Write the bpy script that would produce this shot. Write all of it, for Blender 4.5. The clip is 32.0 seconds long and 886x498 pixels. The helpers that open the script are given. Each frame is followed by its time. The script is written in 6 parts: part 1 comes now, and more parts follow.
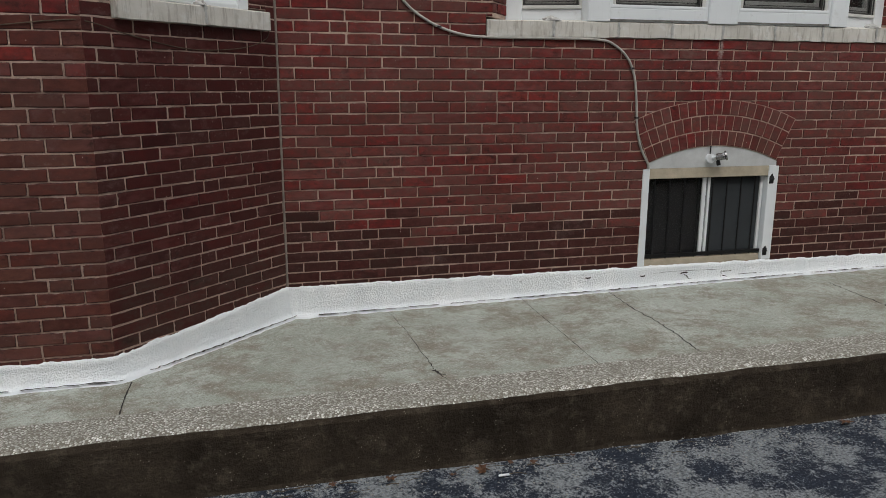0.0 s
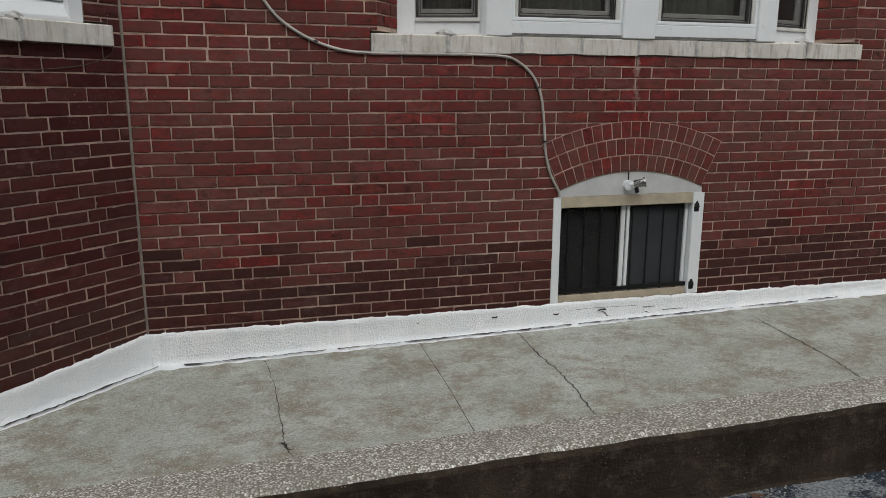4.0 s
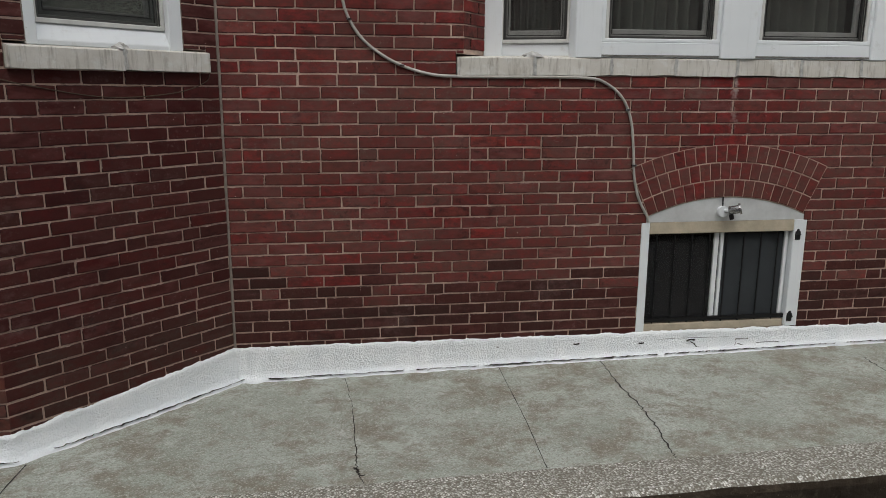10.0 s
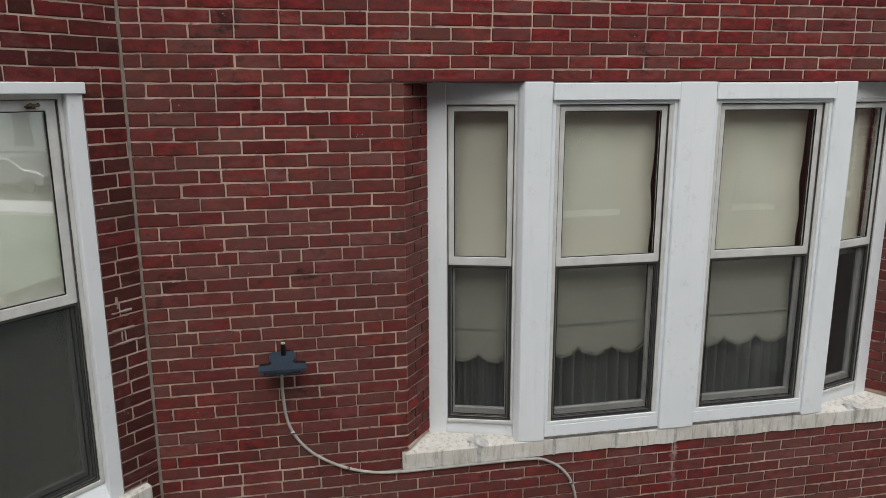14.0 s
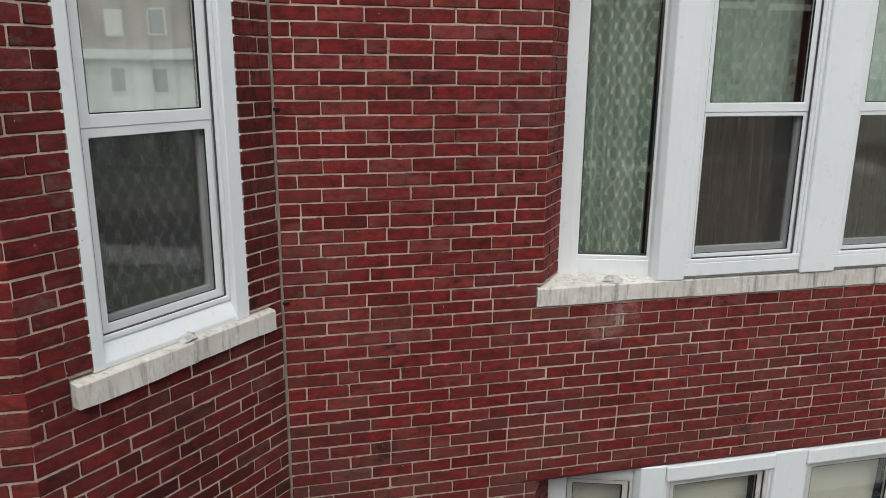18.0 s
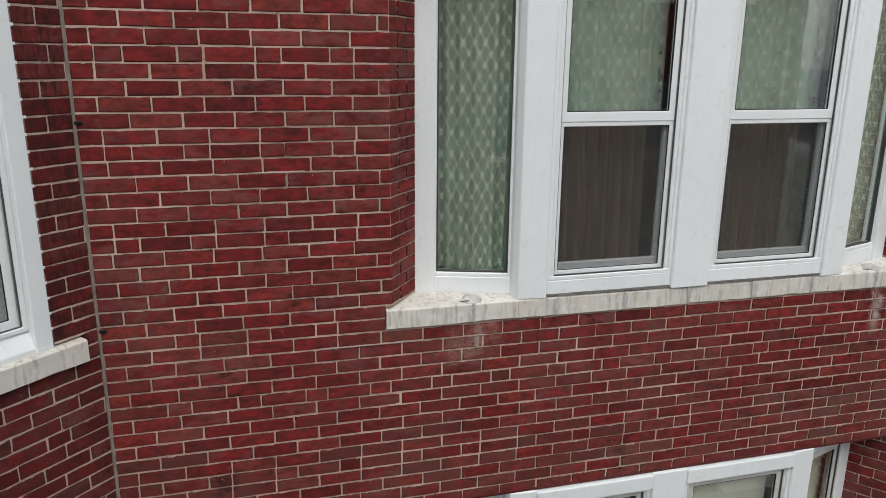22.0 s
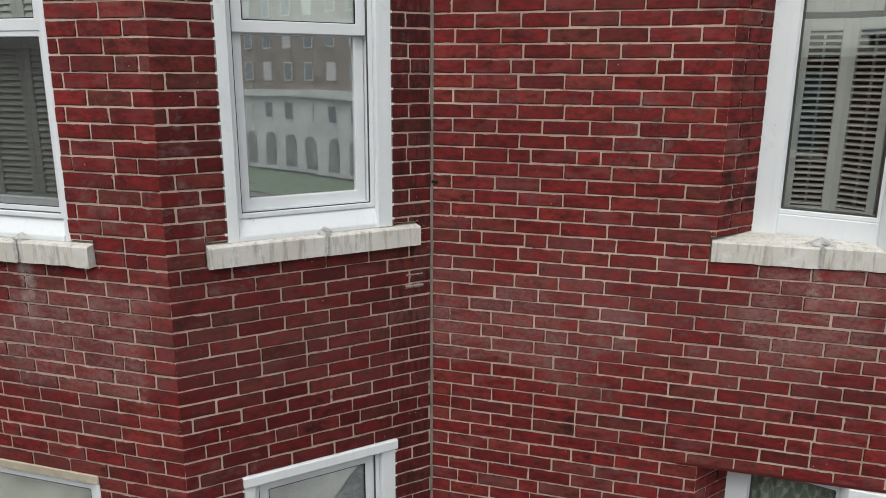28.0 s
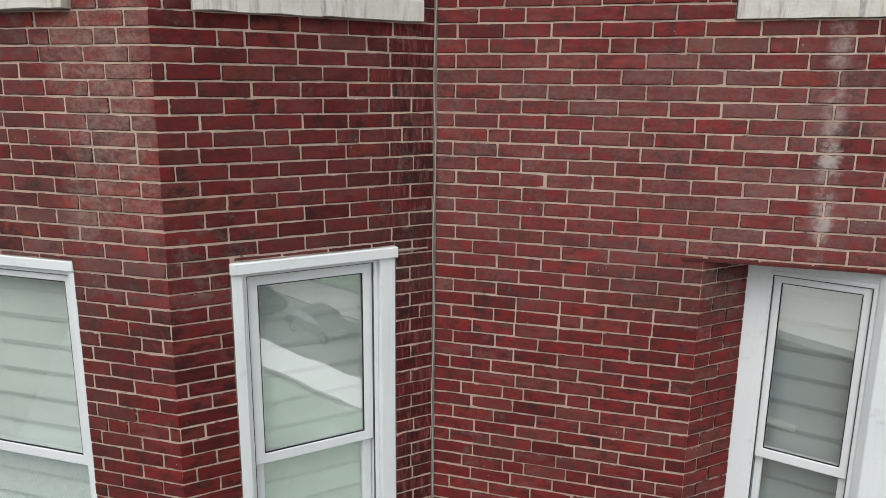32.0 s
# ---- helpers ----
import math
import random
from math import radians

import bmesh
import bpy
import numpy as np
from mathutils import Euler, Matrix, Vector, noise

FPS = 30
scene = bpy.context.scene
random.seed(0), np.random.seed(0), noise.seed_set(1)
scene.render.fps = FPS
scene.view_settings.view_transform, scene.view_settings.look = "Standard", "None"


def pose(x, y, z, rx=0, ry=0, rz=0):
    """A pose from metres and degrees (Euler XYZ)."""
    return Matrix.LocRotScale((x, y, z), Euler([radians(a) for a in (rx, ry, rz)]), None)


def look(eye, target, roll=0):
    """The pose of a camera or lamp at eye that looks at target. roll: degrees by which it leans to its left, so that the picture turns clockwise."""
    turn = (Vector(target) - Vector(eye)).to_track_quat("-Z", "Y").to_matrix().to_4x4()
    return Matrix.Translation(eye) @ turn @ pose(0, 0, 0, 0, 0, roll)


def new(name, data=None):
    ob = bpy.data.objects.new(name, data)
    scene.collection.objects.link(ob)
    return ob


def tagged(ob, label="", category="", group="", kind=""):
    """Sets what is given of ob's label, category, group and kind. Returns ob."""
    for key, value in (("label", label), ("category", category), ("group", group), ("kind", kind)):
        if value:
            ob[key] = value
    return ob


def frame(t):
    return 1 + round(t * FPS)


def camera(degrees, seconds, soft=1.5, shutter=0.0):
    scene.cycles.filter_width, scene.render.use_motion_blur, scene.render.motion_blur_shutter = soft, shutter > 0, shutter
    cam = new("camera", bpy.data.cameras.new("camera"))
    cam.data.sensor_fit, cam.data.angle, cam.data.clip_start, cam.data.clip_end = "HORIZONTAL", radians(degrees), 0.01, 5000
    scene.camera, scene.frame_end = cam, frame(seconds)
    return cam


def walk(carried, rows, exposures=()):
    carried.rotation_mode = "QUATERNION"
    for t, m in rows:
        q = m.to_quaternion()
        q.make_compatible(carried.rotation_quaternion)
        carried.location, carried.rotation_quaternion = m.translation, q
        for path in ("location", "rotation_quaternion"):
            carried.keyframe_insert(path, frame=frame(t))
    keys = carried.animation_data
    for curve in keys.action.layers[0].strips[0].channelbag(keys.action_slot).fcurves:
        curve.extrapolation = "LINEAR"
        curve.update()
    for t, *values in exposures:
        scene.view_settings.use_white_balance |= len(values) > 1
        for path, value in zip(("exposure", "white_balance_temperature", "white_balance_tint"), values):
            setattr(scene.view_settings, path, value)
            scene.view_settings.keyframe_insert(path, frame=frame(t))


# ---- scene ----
cam = camera(62.4, 32.0, soft=0.3)
PATH = [
    (0, (-0.125, -4.647, 1.322), (0.346, -2.754, 0.883), 0.1),
    (0.5, (0.162, -4.573, 1.349), (0.649, -2.683, 0.913), 0.1),
    (1, (0.36, -4.498, 1.343), (0.865, -2.612, 0.911), 0.1),
    (1.5, (0.488, -4.407, 1.357), (1.012, -2.527, 0.923), 0.2),
    (2, (0.57, -4.32, 1.393), (1.109, -2.443, 0.96), 0.2),
    (2.5, (0.568, -4.279, 1.397), (1.124, -2.407, 0.966), 0.2),
    (4.5, (0.548, -4.272, 1.423), (1.033, -2.379, 0.999), 0.2),
    (5, (0.551, -4.272, 1.413), (0.803, -2.332, 0.997), 0.3),
    (5.5, (0.552, -4.28, 1.418), (0.612, -2.325, 1.002), 0.5),
    (6, (0.572, -4.297, 1.462), (0.596, -2.345, 1.026), 0.7),
    (6.5, (0.596, -4.31, 1.462), (0.728, -2.362, 1.028), 0.7),
    (7, (0.601, -4.314, 1.444), (0.792, -2.369, 1.019), 0.4),
    (7.5, (0.608, -4.295, 1.439), (0.815, -2.351, 1.015), 0.4),
    (8, (0.62, -4.29, 1.447), (0.835, -2.348, 1.022), 0.3),
    (8.5, (0.622, -4.289, 1.455), (0.854, -2.349, 1.028), 0.3),
    (9, (0.623, -4.289, 1.464), (0.869, -2.35, 1.037), 0.3),
    (9.5, (0.615, -4.292, 1.554), (0.877, -2.355, 1.128), 0.3),
    (10, (0.632, -4.235, 1.531), (0.909, -2.3, 1.111), 0.2),
    (10.5, (0.661, -4.082, 1.513), (0.954, -2.147, 1.103), 0.1),
    (11, (0.707, -3.939, 1.559), (1.009, -2.009, 1.132), 0.1),
    (11.5, (0.751, -3.843, 1.562), (1.066, -1.912, 1.145), 0.1),
    (12, (0.75, -3.819, 2.063), (1.087, -1.895, 1.637), 0.1),
    (12.5, (0.766, -3.809, 2.53), (1.113, -1.888, 2.096), 0.1),
    (13, (0.774, -3.802, 2.973), (1.136, -1.884, 2.535), 0.2),
    (13.5, (0.796, -3.814, 3.387), (1.165, -1.897, 2.95), 0.1),
    (14, (0.796, -3.822, 3.762), (1.178, -1.906, 3.336), -0.2),
    (14.5, (0.8, -3.832, 4.14), (1.189, -1.914, 3.728), -0.3),
    (16.5, (0.839, -3.782, 5.352), (1.235, -1.881, 4.873), 0.4),
    (17, (0.646, -3.72, 5.598), (1.07, -1.826, 5.119), 0.4),
    (17.5, (0.346, -3.619, 5.832), (0.777, -1.726, 5.352), 0.4),
    (18, (-0.006, -3.487, 6.077), (0.433, -1.597, 5.591), 0.4),
    (18.5, (-0.229, -3.369, 6.197), (0.207, -1.483, 5.691), 0.3),
    (19, (-0.288, -3.296, 6.202), (0.158, -1.416, 5.688), 0.5),
    (19.5, (-0.243, -3.268, 6.199), (0.214, -1.39, 5.684), 0.4),
    (20, (-0.094, -3.293, 6.194), (0.369, -1.416, 5.681), 0.4),
    (20.5, (0.091, -3.313, 6.186), (0.573, -1.44, 5.676), 0.4),
    (21, (0.298, -3.341, 6.167), (0.786, -1.468, 5.66), 0.5),
    (21.5, (0.485, -3.349, 6.164), (0.983, -1.48, 5.655), 0.5),
    (22, (0.694, -3.39, 6.162), (1.196, -1.522, 5.652), 0.5),
    (22.2, (0.772, -3.422, 6.082), (1.299, -1.55, 5.615), 0.3),
    (22.5, (0.836, -3.42, 6.182), (1.555, -1.627, 5.664), 0.9),
    (22.7, (0.872, -3.427, 6.178), (1.677, -1.671, 5.662), 0.9),
    (23, (0.899, -3.504, 6.002), (1.566, -1.667, 5.575), -0.3),
    (23.2, (0.968, -3.463, 6.122), (1.41, -1.575, 5.631), -0.0),
    (23.5, (0.932, -3.428, 6.092), (1.196, -1.504, 5.616), 0.2),
    (23.7, (0.91, -3.411, 6.088), (1.065, -1.474, 5.615), 0.1),
    (24, (0.991, -3.38, 6.108), (0.906, -1.44, 5.628), 0.0),
    (24.5, (1.056, -3.313, 6.139), (0.528, -1.449, 5.639), -0.2),
    (26.5, (0.975, -3.379, 7.213), (0.472, -1.501, 6.744), 0.5),
    (27, (1.037, -3.39, 7.644), (0.511, -1.517, 7.18), 0.4),
    (27.5, (1.058, -3.41, 8.155), (0.516, -1.545, 7.679), 0.4),
    (28, (1.029, -3.408, 8.684), (0.497, -1.539, 8.211), 0.3),
    (28.5, (1.035, -3.367, 9.134), (0.491, -1.505, 8.646), 0.2),
    (29, (0.991, -3.359, 9.45), (0.455, -1.496, 8.958), 0.3),
    (29.5, (0.995, -3.389, 9.795), (0.459, -1.509, 9.374), -0.1),
    (30, (1.005, -3.375, 10.436), (0.471, -1.498, 10.0), 0.1),
    (30.5, (1.026, -3.365, 11.043), (0.478, -1.488, 10.624), -0.1),
    (31, (1.006, -3.359, 11.868), (0.47, -1.483, 11.43), -0.0),
    (31.4, (1.01, -3.356, 12.525), (0.468, -1.476, 12.112), 0.0),
    (32, (1.026, -3.388, 13.629), (0.484, -1.514, 13.188), 0.6),
]
EXPOSURES = [(0, 0.22), (2.5, 0.22), (9, 0.22), (11.5, 0.25), (13, 0.37), (14.5, 0.42), (17, 0.4), (24, 0.36), (27, 0.32), (29, 0.34), (32, 0.34)]
walk(cam, [(t, look(eye, target, roll)) for t, eye, target, roll in PATH], EXPOSURES)

# ---- light ----
world = bpy.data.worlds.new("overcast_sky")
scene.world = world
world.use_nodes = True
wn, wl = world.node_tree.nodes, world.node_tree.links
sky = wn.new("ShaderNodeTexSky")
sky.sky_type, sky.sun_disc = "NISHITA", False
sky.sun_elevation, sky.sun_rotation = radians(52), radians(190)
sky.air_density, sky.dust_density = 1.6, 3.0
grey = wn.new("ShaderNodeMix")
grey.data_type = "RGBA"
grey.inputs[0].default_value = 0.72
grey.inputs[7].default_value = (8.5, 8.6, 8.6, 1)
wl.new(sky.outputs[0], grey.inputs[6])
# cloud cover: the zenith is brighter than the horizon
up = wn.new("ShaderNodeSeparateXYZ")
wl.new(wn.new("ShaderNodeTexCoord").outputs["Generated"], up.inputs[0])
cover = wn.new("ShaderNodeMapRange")
cover.inputs[1].default_value, cover.inputs[2].default_value = 0.0, 1.0
cover.inputs[3].default_value, cover.inputs[4].default_value = 0.72, 1.9
wl.new(up.outputs[2], cover.inputs[0])
cloud = wn.new("ShaderNodeVectorMath")
cloud.operation = "SCALE"
wl.new(grey.outputs[2], cloud.inputs[0])
wl.new(cover.outputs[0], cloud.inputs["Scale"])
wl.new(cloud.outputs[0], wn["Background"].inputs[0])
wn["Background"].inputs[1].default_value = 0.094

sun_data = bpy.data.lights.new("sun", "SUN")
sun_data.energy, sun_data.angle, sun_data.color = 1.0, radians(50), (1.0, 0.97, 0.93)
sun = new("sun", sun_data)
sun.matrix_world = look((-1.8, -10, 15), (0, 0, 2))


# ---- materials ----
def shader(name):
    m = bpy.data.materials.new(name)
    m.use_nodes = True
    nt = m.node_tree
    return m, nt, nt.nodes["Principled BSDF"]


def node(nt, kind, ins=None, **attrs):
    n = nt.nodes.new("ShaderNode" + kind)
    for k, v in attrs.items():
        setattr(n, k, v)
    for k, v in (ins or {}).items():
        if isinstance(v, bpy.types.NodeSocket):
            nt.links.new(v, n.inputs[k])
        else:
            n.inputs[k].default_value = v
    return n


def where(nt):
    return node(nt, "NewGeometry").outputs["Position"]


def noise_tex(nt, scale, detail=4.0, rough=0.6, vec=None):
    return node(nt, "TexNoise", {"Vector": vec or where(nt), "Scale": scale, "Detail": detail, "Roughness": rough}).outputs[0]


def span(nt, v, a, b, c=0.0, d=1.0):
    return node(nt, "MapRange", {0: v, 1: a, 2: b, 3: c, 4: d}).outputs[0]


def mixc(nt, fac, a, b, mode="MIX"):
    n = node(nt, "Mix", data_type="RGBA", blend_type=mode)
    for k, v in ((0, fac), (6, a), (7, b)):
        if isinstance(v, bpy.types.NodeSocket):
            nt.links.new(v, n.inputs[k])
        else:
            n.inputs[k].default_value = v if k == 0 else (*v, 1)
    return n.outputs[2]


def mathn(nt, op, a, b=0.0):
    return node(nt, "Math", {0: a, 1: b}, operation=op).outputs[0]


def ramp(nt, fac, stops):
    n = node(nt, "ValToRGB", {0: fac})
    el = n.color_ramp.elements
    while len(el) < len(stops):
        el.new(0.5)
    for e, (p, c) in zip(el, stops):
        e.position, e.color = p, (*c, 1)
    return n.outputs[0]


def bump(nt, bsdf, height, strength, dist=0.01):
    nt.links.new(node(nt, "Bump", {"Height": height, "Strength": strength, "Distance": dist}).outputs[0], bsdf.inputs["Normal"])


def plain(name, colour, rough=0.5, metal=0.0, var=0.12, scale=7.0, grain=0.15, spec=0.5):
    """Paint, metal or stone: two scales of variation and a fine relief."""
    m, nt, b = shader(name)
    dark = tuple(c * (1 - var * 1.6) for c in colour)
    big = span(nt, noise_tex(nt, scale, 5), 0.35, 0.7)
    c = mixc(nt, big, dark, colour)
    fine = noise_tex(nt, scale * 14, 3)
    c = mixc(nt, span(nt, fine, 0.3, 0.75, 0.0, var), c, tuple(x * 0.6 for x in colour))
    nt.links.new(c, b.inputs["Base Color"])
    nt.links.new(span(nt, fine, 0.3, 0.7, rough * 0.85, min(1, rough * 1.15)), b.inputs["Roughness"])
    b.inputs["Metallic"].default_value = metal
    b.inputs["Specular IOR Level"].default_value = spec
    if grain:
        bump(nt, b, fine, grain, 0.004)
    return m


# x and z ranges of stains on the main wall and the bay front, their colour and strength
GRIME, BLOOM, LIME = (0.045, 0.028, 0.023), (0.25, 0.14, 0.13), (0.36, 0.26, 0.22)
STAINS = (
    (-0.95, 6.3, -0.4, 0.36, (0.06, 0.042, 0.033), 0.75),
    (0.75, 1.5, 12.55, 12.9, GRIME, 0.8), (-0.1, 1.65, 12.9, 13.85, BLOOM, 0.22), (-1.35, -0.9, 12.95, 14.0, LIME, 0.5), (-1.8, -0.9, 10.5, 12.95, GRIME, 0.6),
    (-1.75, -1.35, 13.0, 14.0, GRIME, 0.5), (1.6, 1.95, 4.62, 4.87, LIME, 0.45), (-0.1, 0.45, 3.1, 4.3, GRIME, 0.45), (1.45, 2.1, 7.4, 7.9, BLOOM, 0.7), (-0.05, 0.75, 7.2, 7.68, BLOOM, 0.5), (-1.8, -0.93, 7.2, 7.8, BLOOM, 0.7),
)
STAINS_SIDE = ((-0.5, 0.05, 12.55, 13.0, GRIME, 0.75), (-0.9, -0.5, 12.75, 12.95, GRIME, 0.4))


def brick_material(name, source, stops, film=1.0):
    m, nt, b = shader(name)
    rnd = node(nt, "ObjectInfo").outputs["Random"] if source == "object" else node(nt, "NewGeometry").outputs["Random Per Island"]
    two = mathn(nt, "FRACT", mathn(nt, "MULTIPLY", rnd, 17.31))
    three = mathn(nt, "FRACT", mathn(nt, "MULTIPLY", rnd, 61.7))
    c = ramp(nt, rnd, stops)
    pos = where(nt)
    z = node(nt, "SeparateXYZ", {0: pos}).outputs[2]
    # every brick was fired on its own: its marks are shifted from its neighbour's
    own = node(nt, "VectorMath", {0: pos, 1: node(nt, "CombineXYZ", {0: mathn(nt, "MULTIPLY", rnd, 91.0), 1: 0.0, 2: mathn(nt, "MULTIPLY", two, 37.0)}).outputs[0]}, operation="ADD").outputs[0]
    streak = noise_tex(nt, 1.0, 6, 0.7, node(nt, "Mapping", {"Vector": own, "Scale": (13, 13, 20)}).outputs[0])
    blotch = noise_tex(nt, 1.0, 5, 0.65, node(nt, "Mapping", {"Vector": own, "Scale": (14, 14, 24)}).outputs[0])
    scuff = noise_tex(nt, 1.0, 4, 0.75, node(nt, "Mapping", {"Vector": own, "Scale": (42, 42, 60)}).outputs[0])
    c = mixc(nt, span(nt, blotch, 0.38, 0.62, 0.0, 0.72), c, (0.048, 0.013, 0.0125))
    c = mixc(nt, span(nt, streak, 0.48, 0.75, 0.0, 0.4), c, (0.04, 0.018, 0.015))
    grain = noise_tex(nt, 170, 4, 0.7)
    c = mixc(nt, span(nt, grain, 0.5, 0.8, 0.0, 0.16), c, (0.2, 0.075, 0.07))
    c = mixc(nt, span(nt, noise_tex(nt, 320, 3, 0.7), 0.52, 0.7, 0.0, 0.2), c, (0.035, 0.012, 0.012))
    # weathered grey-brown film: broad clouds, heavier below five metres, some bricks take much more of it than others
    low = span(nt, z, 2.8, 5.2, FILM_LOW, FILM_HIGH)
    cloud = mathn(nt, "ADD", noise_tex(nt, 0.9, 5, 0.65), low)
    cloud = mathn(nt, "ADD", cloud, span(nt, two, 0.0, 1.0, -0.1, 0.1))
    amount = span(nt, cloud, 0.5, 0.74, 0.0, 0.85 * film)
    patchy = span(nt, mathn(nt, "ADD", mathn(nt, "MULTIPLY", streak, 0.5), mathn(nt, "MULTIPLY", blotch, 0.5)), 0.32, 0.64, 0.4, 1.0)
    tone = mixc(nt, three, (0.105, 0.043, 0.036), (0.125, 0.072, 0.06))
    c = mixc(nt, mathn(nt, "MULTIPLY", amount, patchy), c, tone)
    # a soft dry bloom on part of the bricks
    soft = noise_tex(nt, 1.0, 3, 0.55, node(nt, "Mapping", {"Vector": own, "Scale": (9, 9, 22), "Location": (5, 2, 3)}).outputs[0])
    four = mathn(nt, "FRACT", mathn(nt, "MULTIPLY", rnd, 131.3))
    bloom = mathn(nt, "MULTIPLY", span(nt, soft, 0.4, 0.62), span(nt, four, 0.45, 1.0, 0.03, 0.5))
    c = mixc(nt, mathn(nt, "MULTIPLY", bloom, min(1.0, 0.45 + film * 0.55)), c, (0.2, 0.082, 0.077))
    # dry pale scuffs lying along the brick
    dry = mathn(nt, "MULTIPLY", span(nt, scuff, 0.58, 0.72), span(nt, three, 0.35, 0.9, 0.0, 0.5))
    c = mixc(nt, mathn(nt, "MULTIPLY", dry, span(nt, cloud, 0.35, 0.65, 0.25, 1.0)), c, (0.2, 0.14, 0.13))
    # lime haze washed down below the stone sills and over the window heads
    runs = noise_tex(nt, 1.0, 5, 0.6, node(nt, "Mapping", {"Vector": pos, "Scale": (3.5, 3.5, 1.2)}).outputs[0])
    storey = mathn(nt, "FRACT", mathn(nt, "DIVIDE", mathn(nt, "ADD", z, 1.165), 3.0))
    wash = mathn(nt, "MULTIPLY", span(nt, storey, 0.74, 0.97), span(nt, storey, 0.985, 0.975))
    lime = mathn(nt, "MULTIPLY", mathn(nt, "MULTIPLY", wash, span(nt, runs, 0.47, 0.68)), span(nt, z, 5.5, 7.2, 0.15, 0.3))
    for low_z, high_z, much in ((7.25, 7.84, 0.3), (9.55, 10.08, 0.9), (12.6, 13.75, 0.4)):
        edge = mathn(nt, "ADD", z, span(nt, noise_tex(nt, 2.2, 5, 0.6), 0.3, 0.7, -0.22, 0.22))
        band = mathn(nt, "MULTIPLY", span(nt, edge, low_z - 0.1, low_z + 0.1), span(nt, edge, high_z + 0.08, high_z - 0.08))
        lime = mathn(nt, "MAXIMUM", lime, mathn(nt, "MULTIPLY", band, mathn(nt, "MULTIPLY", span(nt, two, 0.1, 0.9, 0.2, 1.0), much)))
    lime = mathn(nt, "MULTIPLY", lime, span(nt, blotch, 0.35, 0.62, 0.3, 1.0))
    lime = mathn(nt, "MULTIPLY", lime, span(nt, noise_tex(nt, 1.1, 4, 0.6), 0.36, 0.56, 0.25, 1.0))
    lime = mathn(nt, "MULTIPLY", lime, span(nt, scuff, 0.35, 0.6, 0.45, 1.0))
    c = mixc(nt, mathn(nt, "MULTIPLY", lime, min(1.0, 0.25 + film * 0.75)), c, (0.31, 0.215, 0.205))
    x = node(nt, "SeparateXYZ", {0: pos}).outputs[0]
    spots = noise_tex(nt, 7.0, 6, 0.75)
    for at, wide, zt, deep in ((1.79, 0.045, 4.84, 0.2), (3.02, 0.03, 1.62, 0.34), (1.75, 0.035, 7.85, 0.2), (4.33, 0.06, 4.84, 0.35), (1.712, 0.065, 13.93, 1.1), (1.725, 0.05, 13.4, 0.6), (-1.62, 0.06, 7.85, 0.3)):
        off = mathn(nt, "ADD", mathn(nt, "ABSOLUTE", mathn(nt, "SUBTRACT", x, at)), span(nt, streak, 0.3, 0.7, -0.02, 0.03))
        run = mathn(nt, "MULTIPLY", span(nt, off, wide, wide * 0.3), mathn(nt, "MULTIPLY", span(nt, z, zt - deep, zt - deep * 0.5), span(nt, z, zt + 0.01, zt)))
        c = mixc(nt, mathn(nt, "MULTIPLY", mathn(nt, "MULTIPLY", run, span(nt, runs, 0.3, 0.6, 0.4, 0.9)), span(nt, spots, 0.42, 0.58, 0.1, 1.0)), c, (0.44, 0.385, 0.36))
    soot = span(nt, mathn(nt, "ADD", noise_tex(nt, 3.1, 6, 0.75), span(nt, blotch, 0.3, 0.7, -0.08, 0.08)), 0.59, 0.72, 0.0, 0.75)
    smoke = mathn(nt, "MULTIPLY", span(nt, z, 8.0, 9.4), span(nt, mathn(nt, "ADD", noise_tex(nt, 2.0, 6, 0.8), span(nt, blotch, 0.3, 0.7, -0.1, 0.1)), 0.54, 0.66, 0.0, 0.65))
    c = mixc(nt, mathn(nt, "MAXIMUM", soot, smoke), c, (0.018, 0.012, 0.012))
    if film < 0.3:
        drip = noise_tex(nt, 1.0, 5, 0.7, node(nt, "Mapping", {"Vector": pos, "Scale": (55, 55, 9)}).outputs[0])
        near_frame = mathn(nt, "MULTIPLY", span(nt, x, -0.24, -0.12, 0.0, 1.0), span(nt, z, 4.2, 5.2, 0.3, 1.0))
        c = mixc(nt, mathn(nt, "MULTIPLY", near_frame, span(nt, drip, 0.46, 0.62, 0.0, 0.75)), c, (0.026, 0.014, 0.013))
        c = mixc(nt, mathn(nt, "MULTIPLY", mathn(nt, "MULTIPLY", near_frame, span(nt, z, 8.5, 10.0)), span(nt, drip, 0.47, 0.36, 0.0, 0.35)), c, (0.26, 0.14, 0.125))
    chalk = span(nt, mathn(nt, "ADD", noise_tex(nt, 1.7, 6, 0.78), span(nt, blotch, 0.3, 0.7, -0.08, 0.1)), 0.6, 0.76, 0.0, 0.5)
    c = mixc(nt, mathn(nt, "MULTIPLY", chalk, span(nt, z, 3.0, 9.5, 0.45, 0.9)), c, (0.29, 0.2, 0.19))
    dust = mathn(nt, "MULTIPLY", span(nt, z, 10.4, 12.8, 0.0, DUST), span(nt, mathn(nt, "ADD", blotch, span(nt, two, 0.0, 1.0, -0.1, 0.1)), 0.35, 0.65, 0.1, 1.0))
    c = mixc(nt, mathn(nt, "MULTIPLY", dust, 1.0 if film > 0.9 else 0.1), c, (0.2, 0.135, 0.135))
    # old repairs and stains with edges of their own: brown grime, dry bloom and smeared mortar
    wander = span(nt, noise_tex(nt, 2.6, 5, 0.65), 0.3, 0.7, -0.16, 0.16)
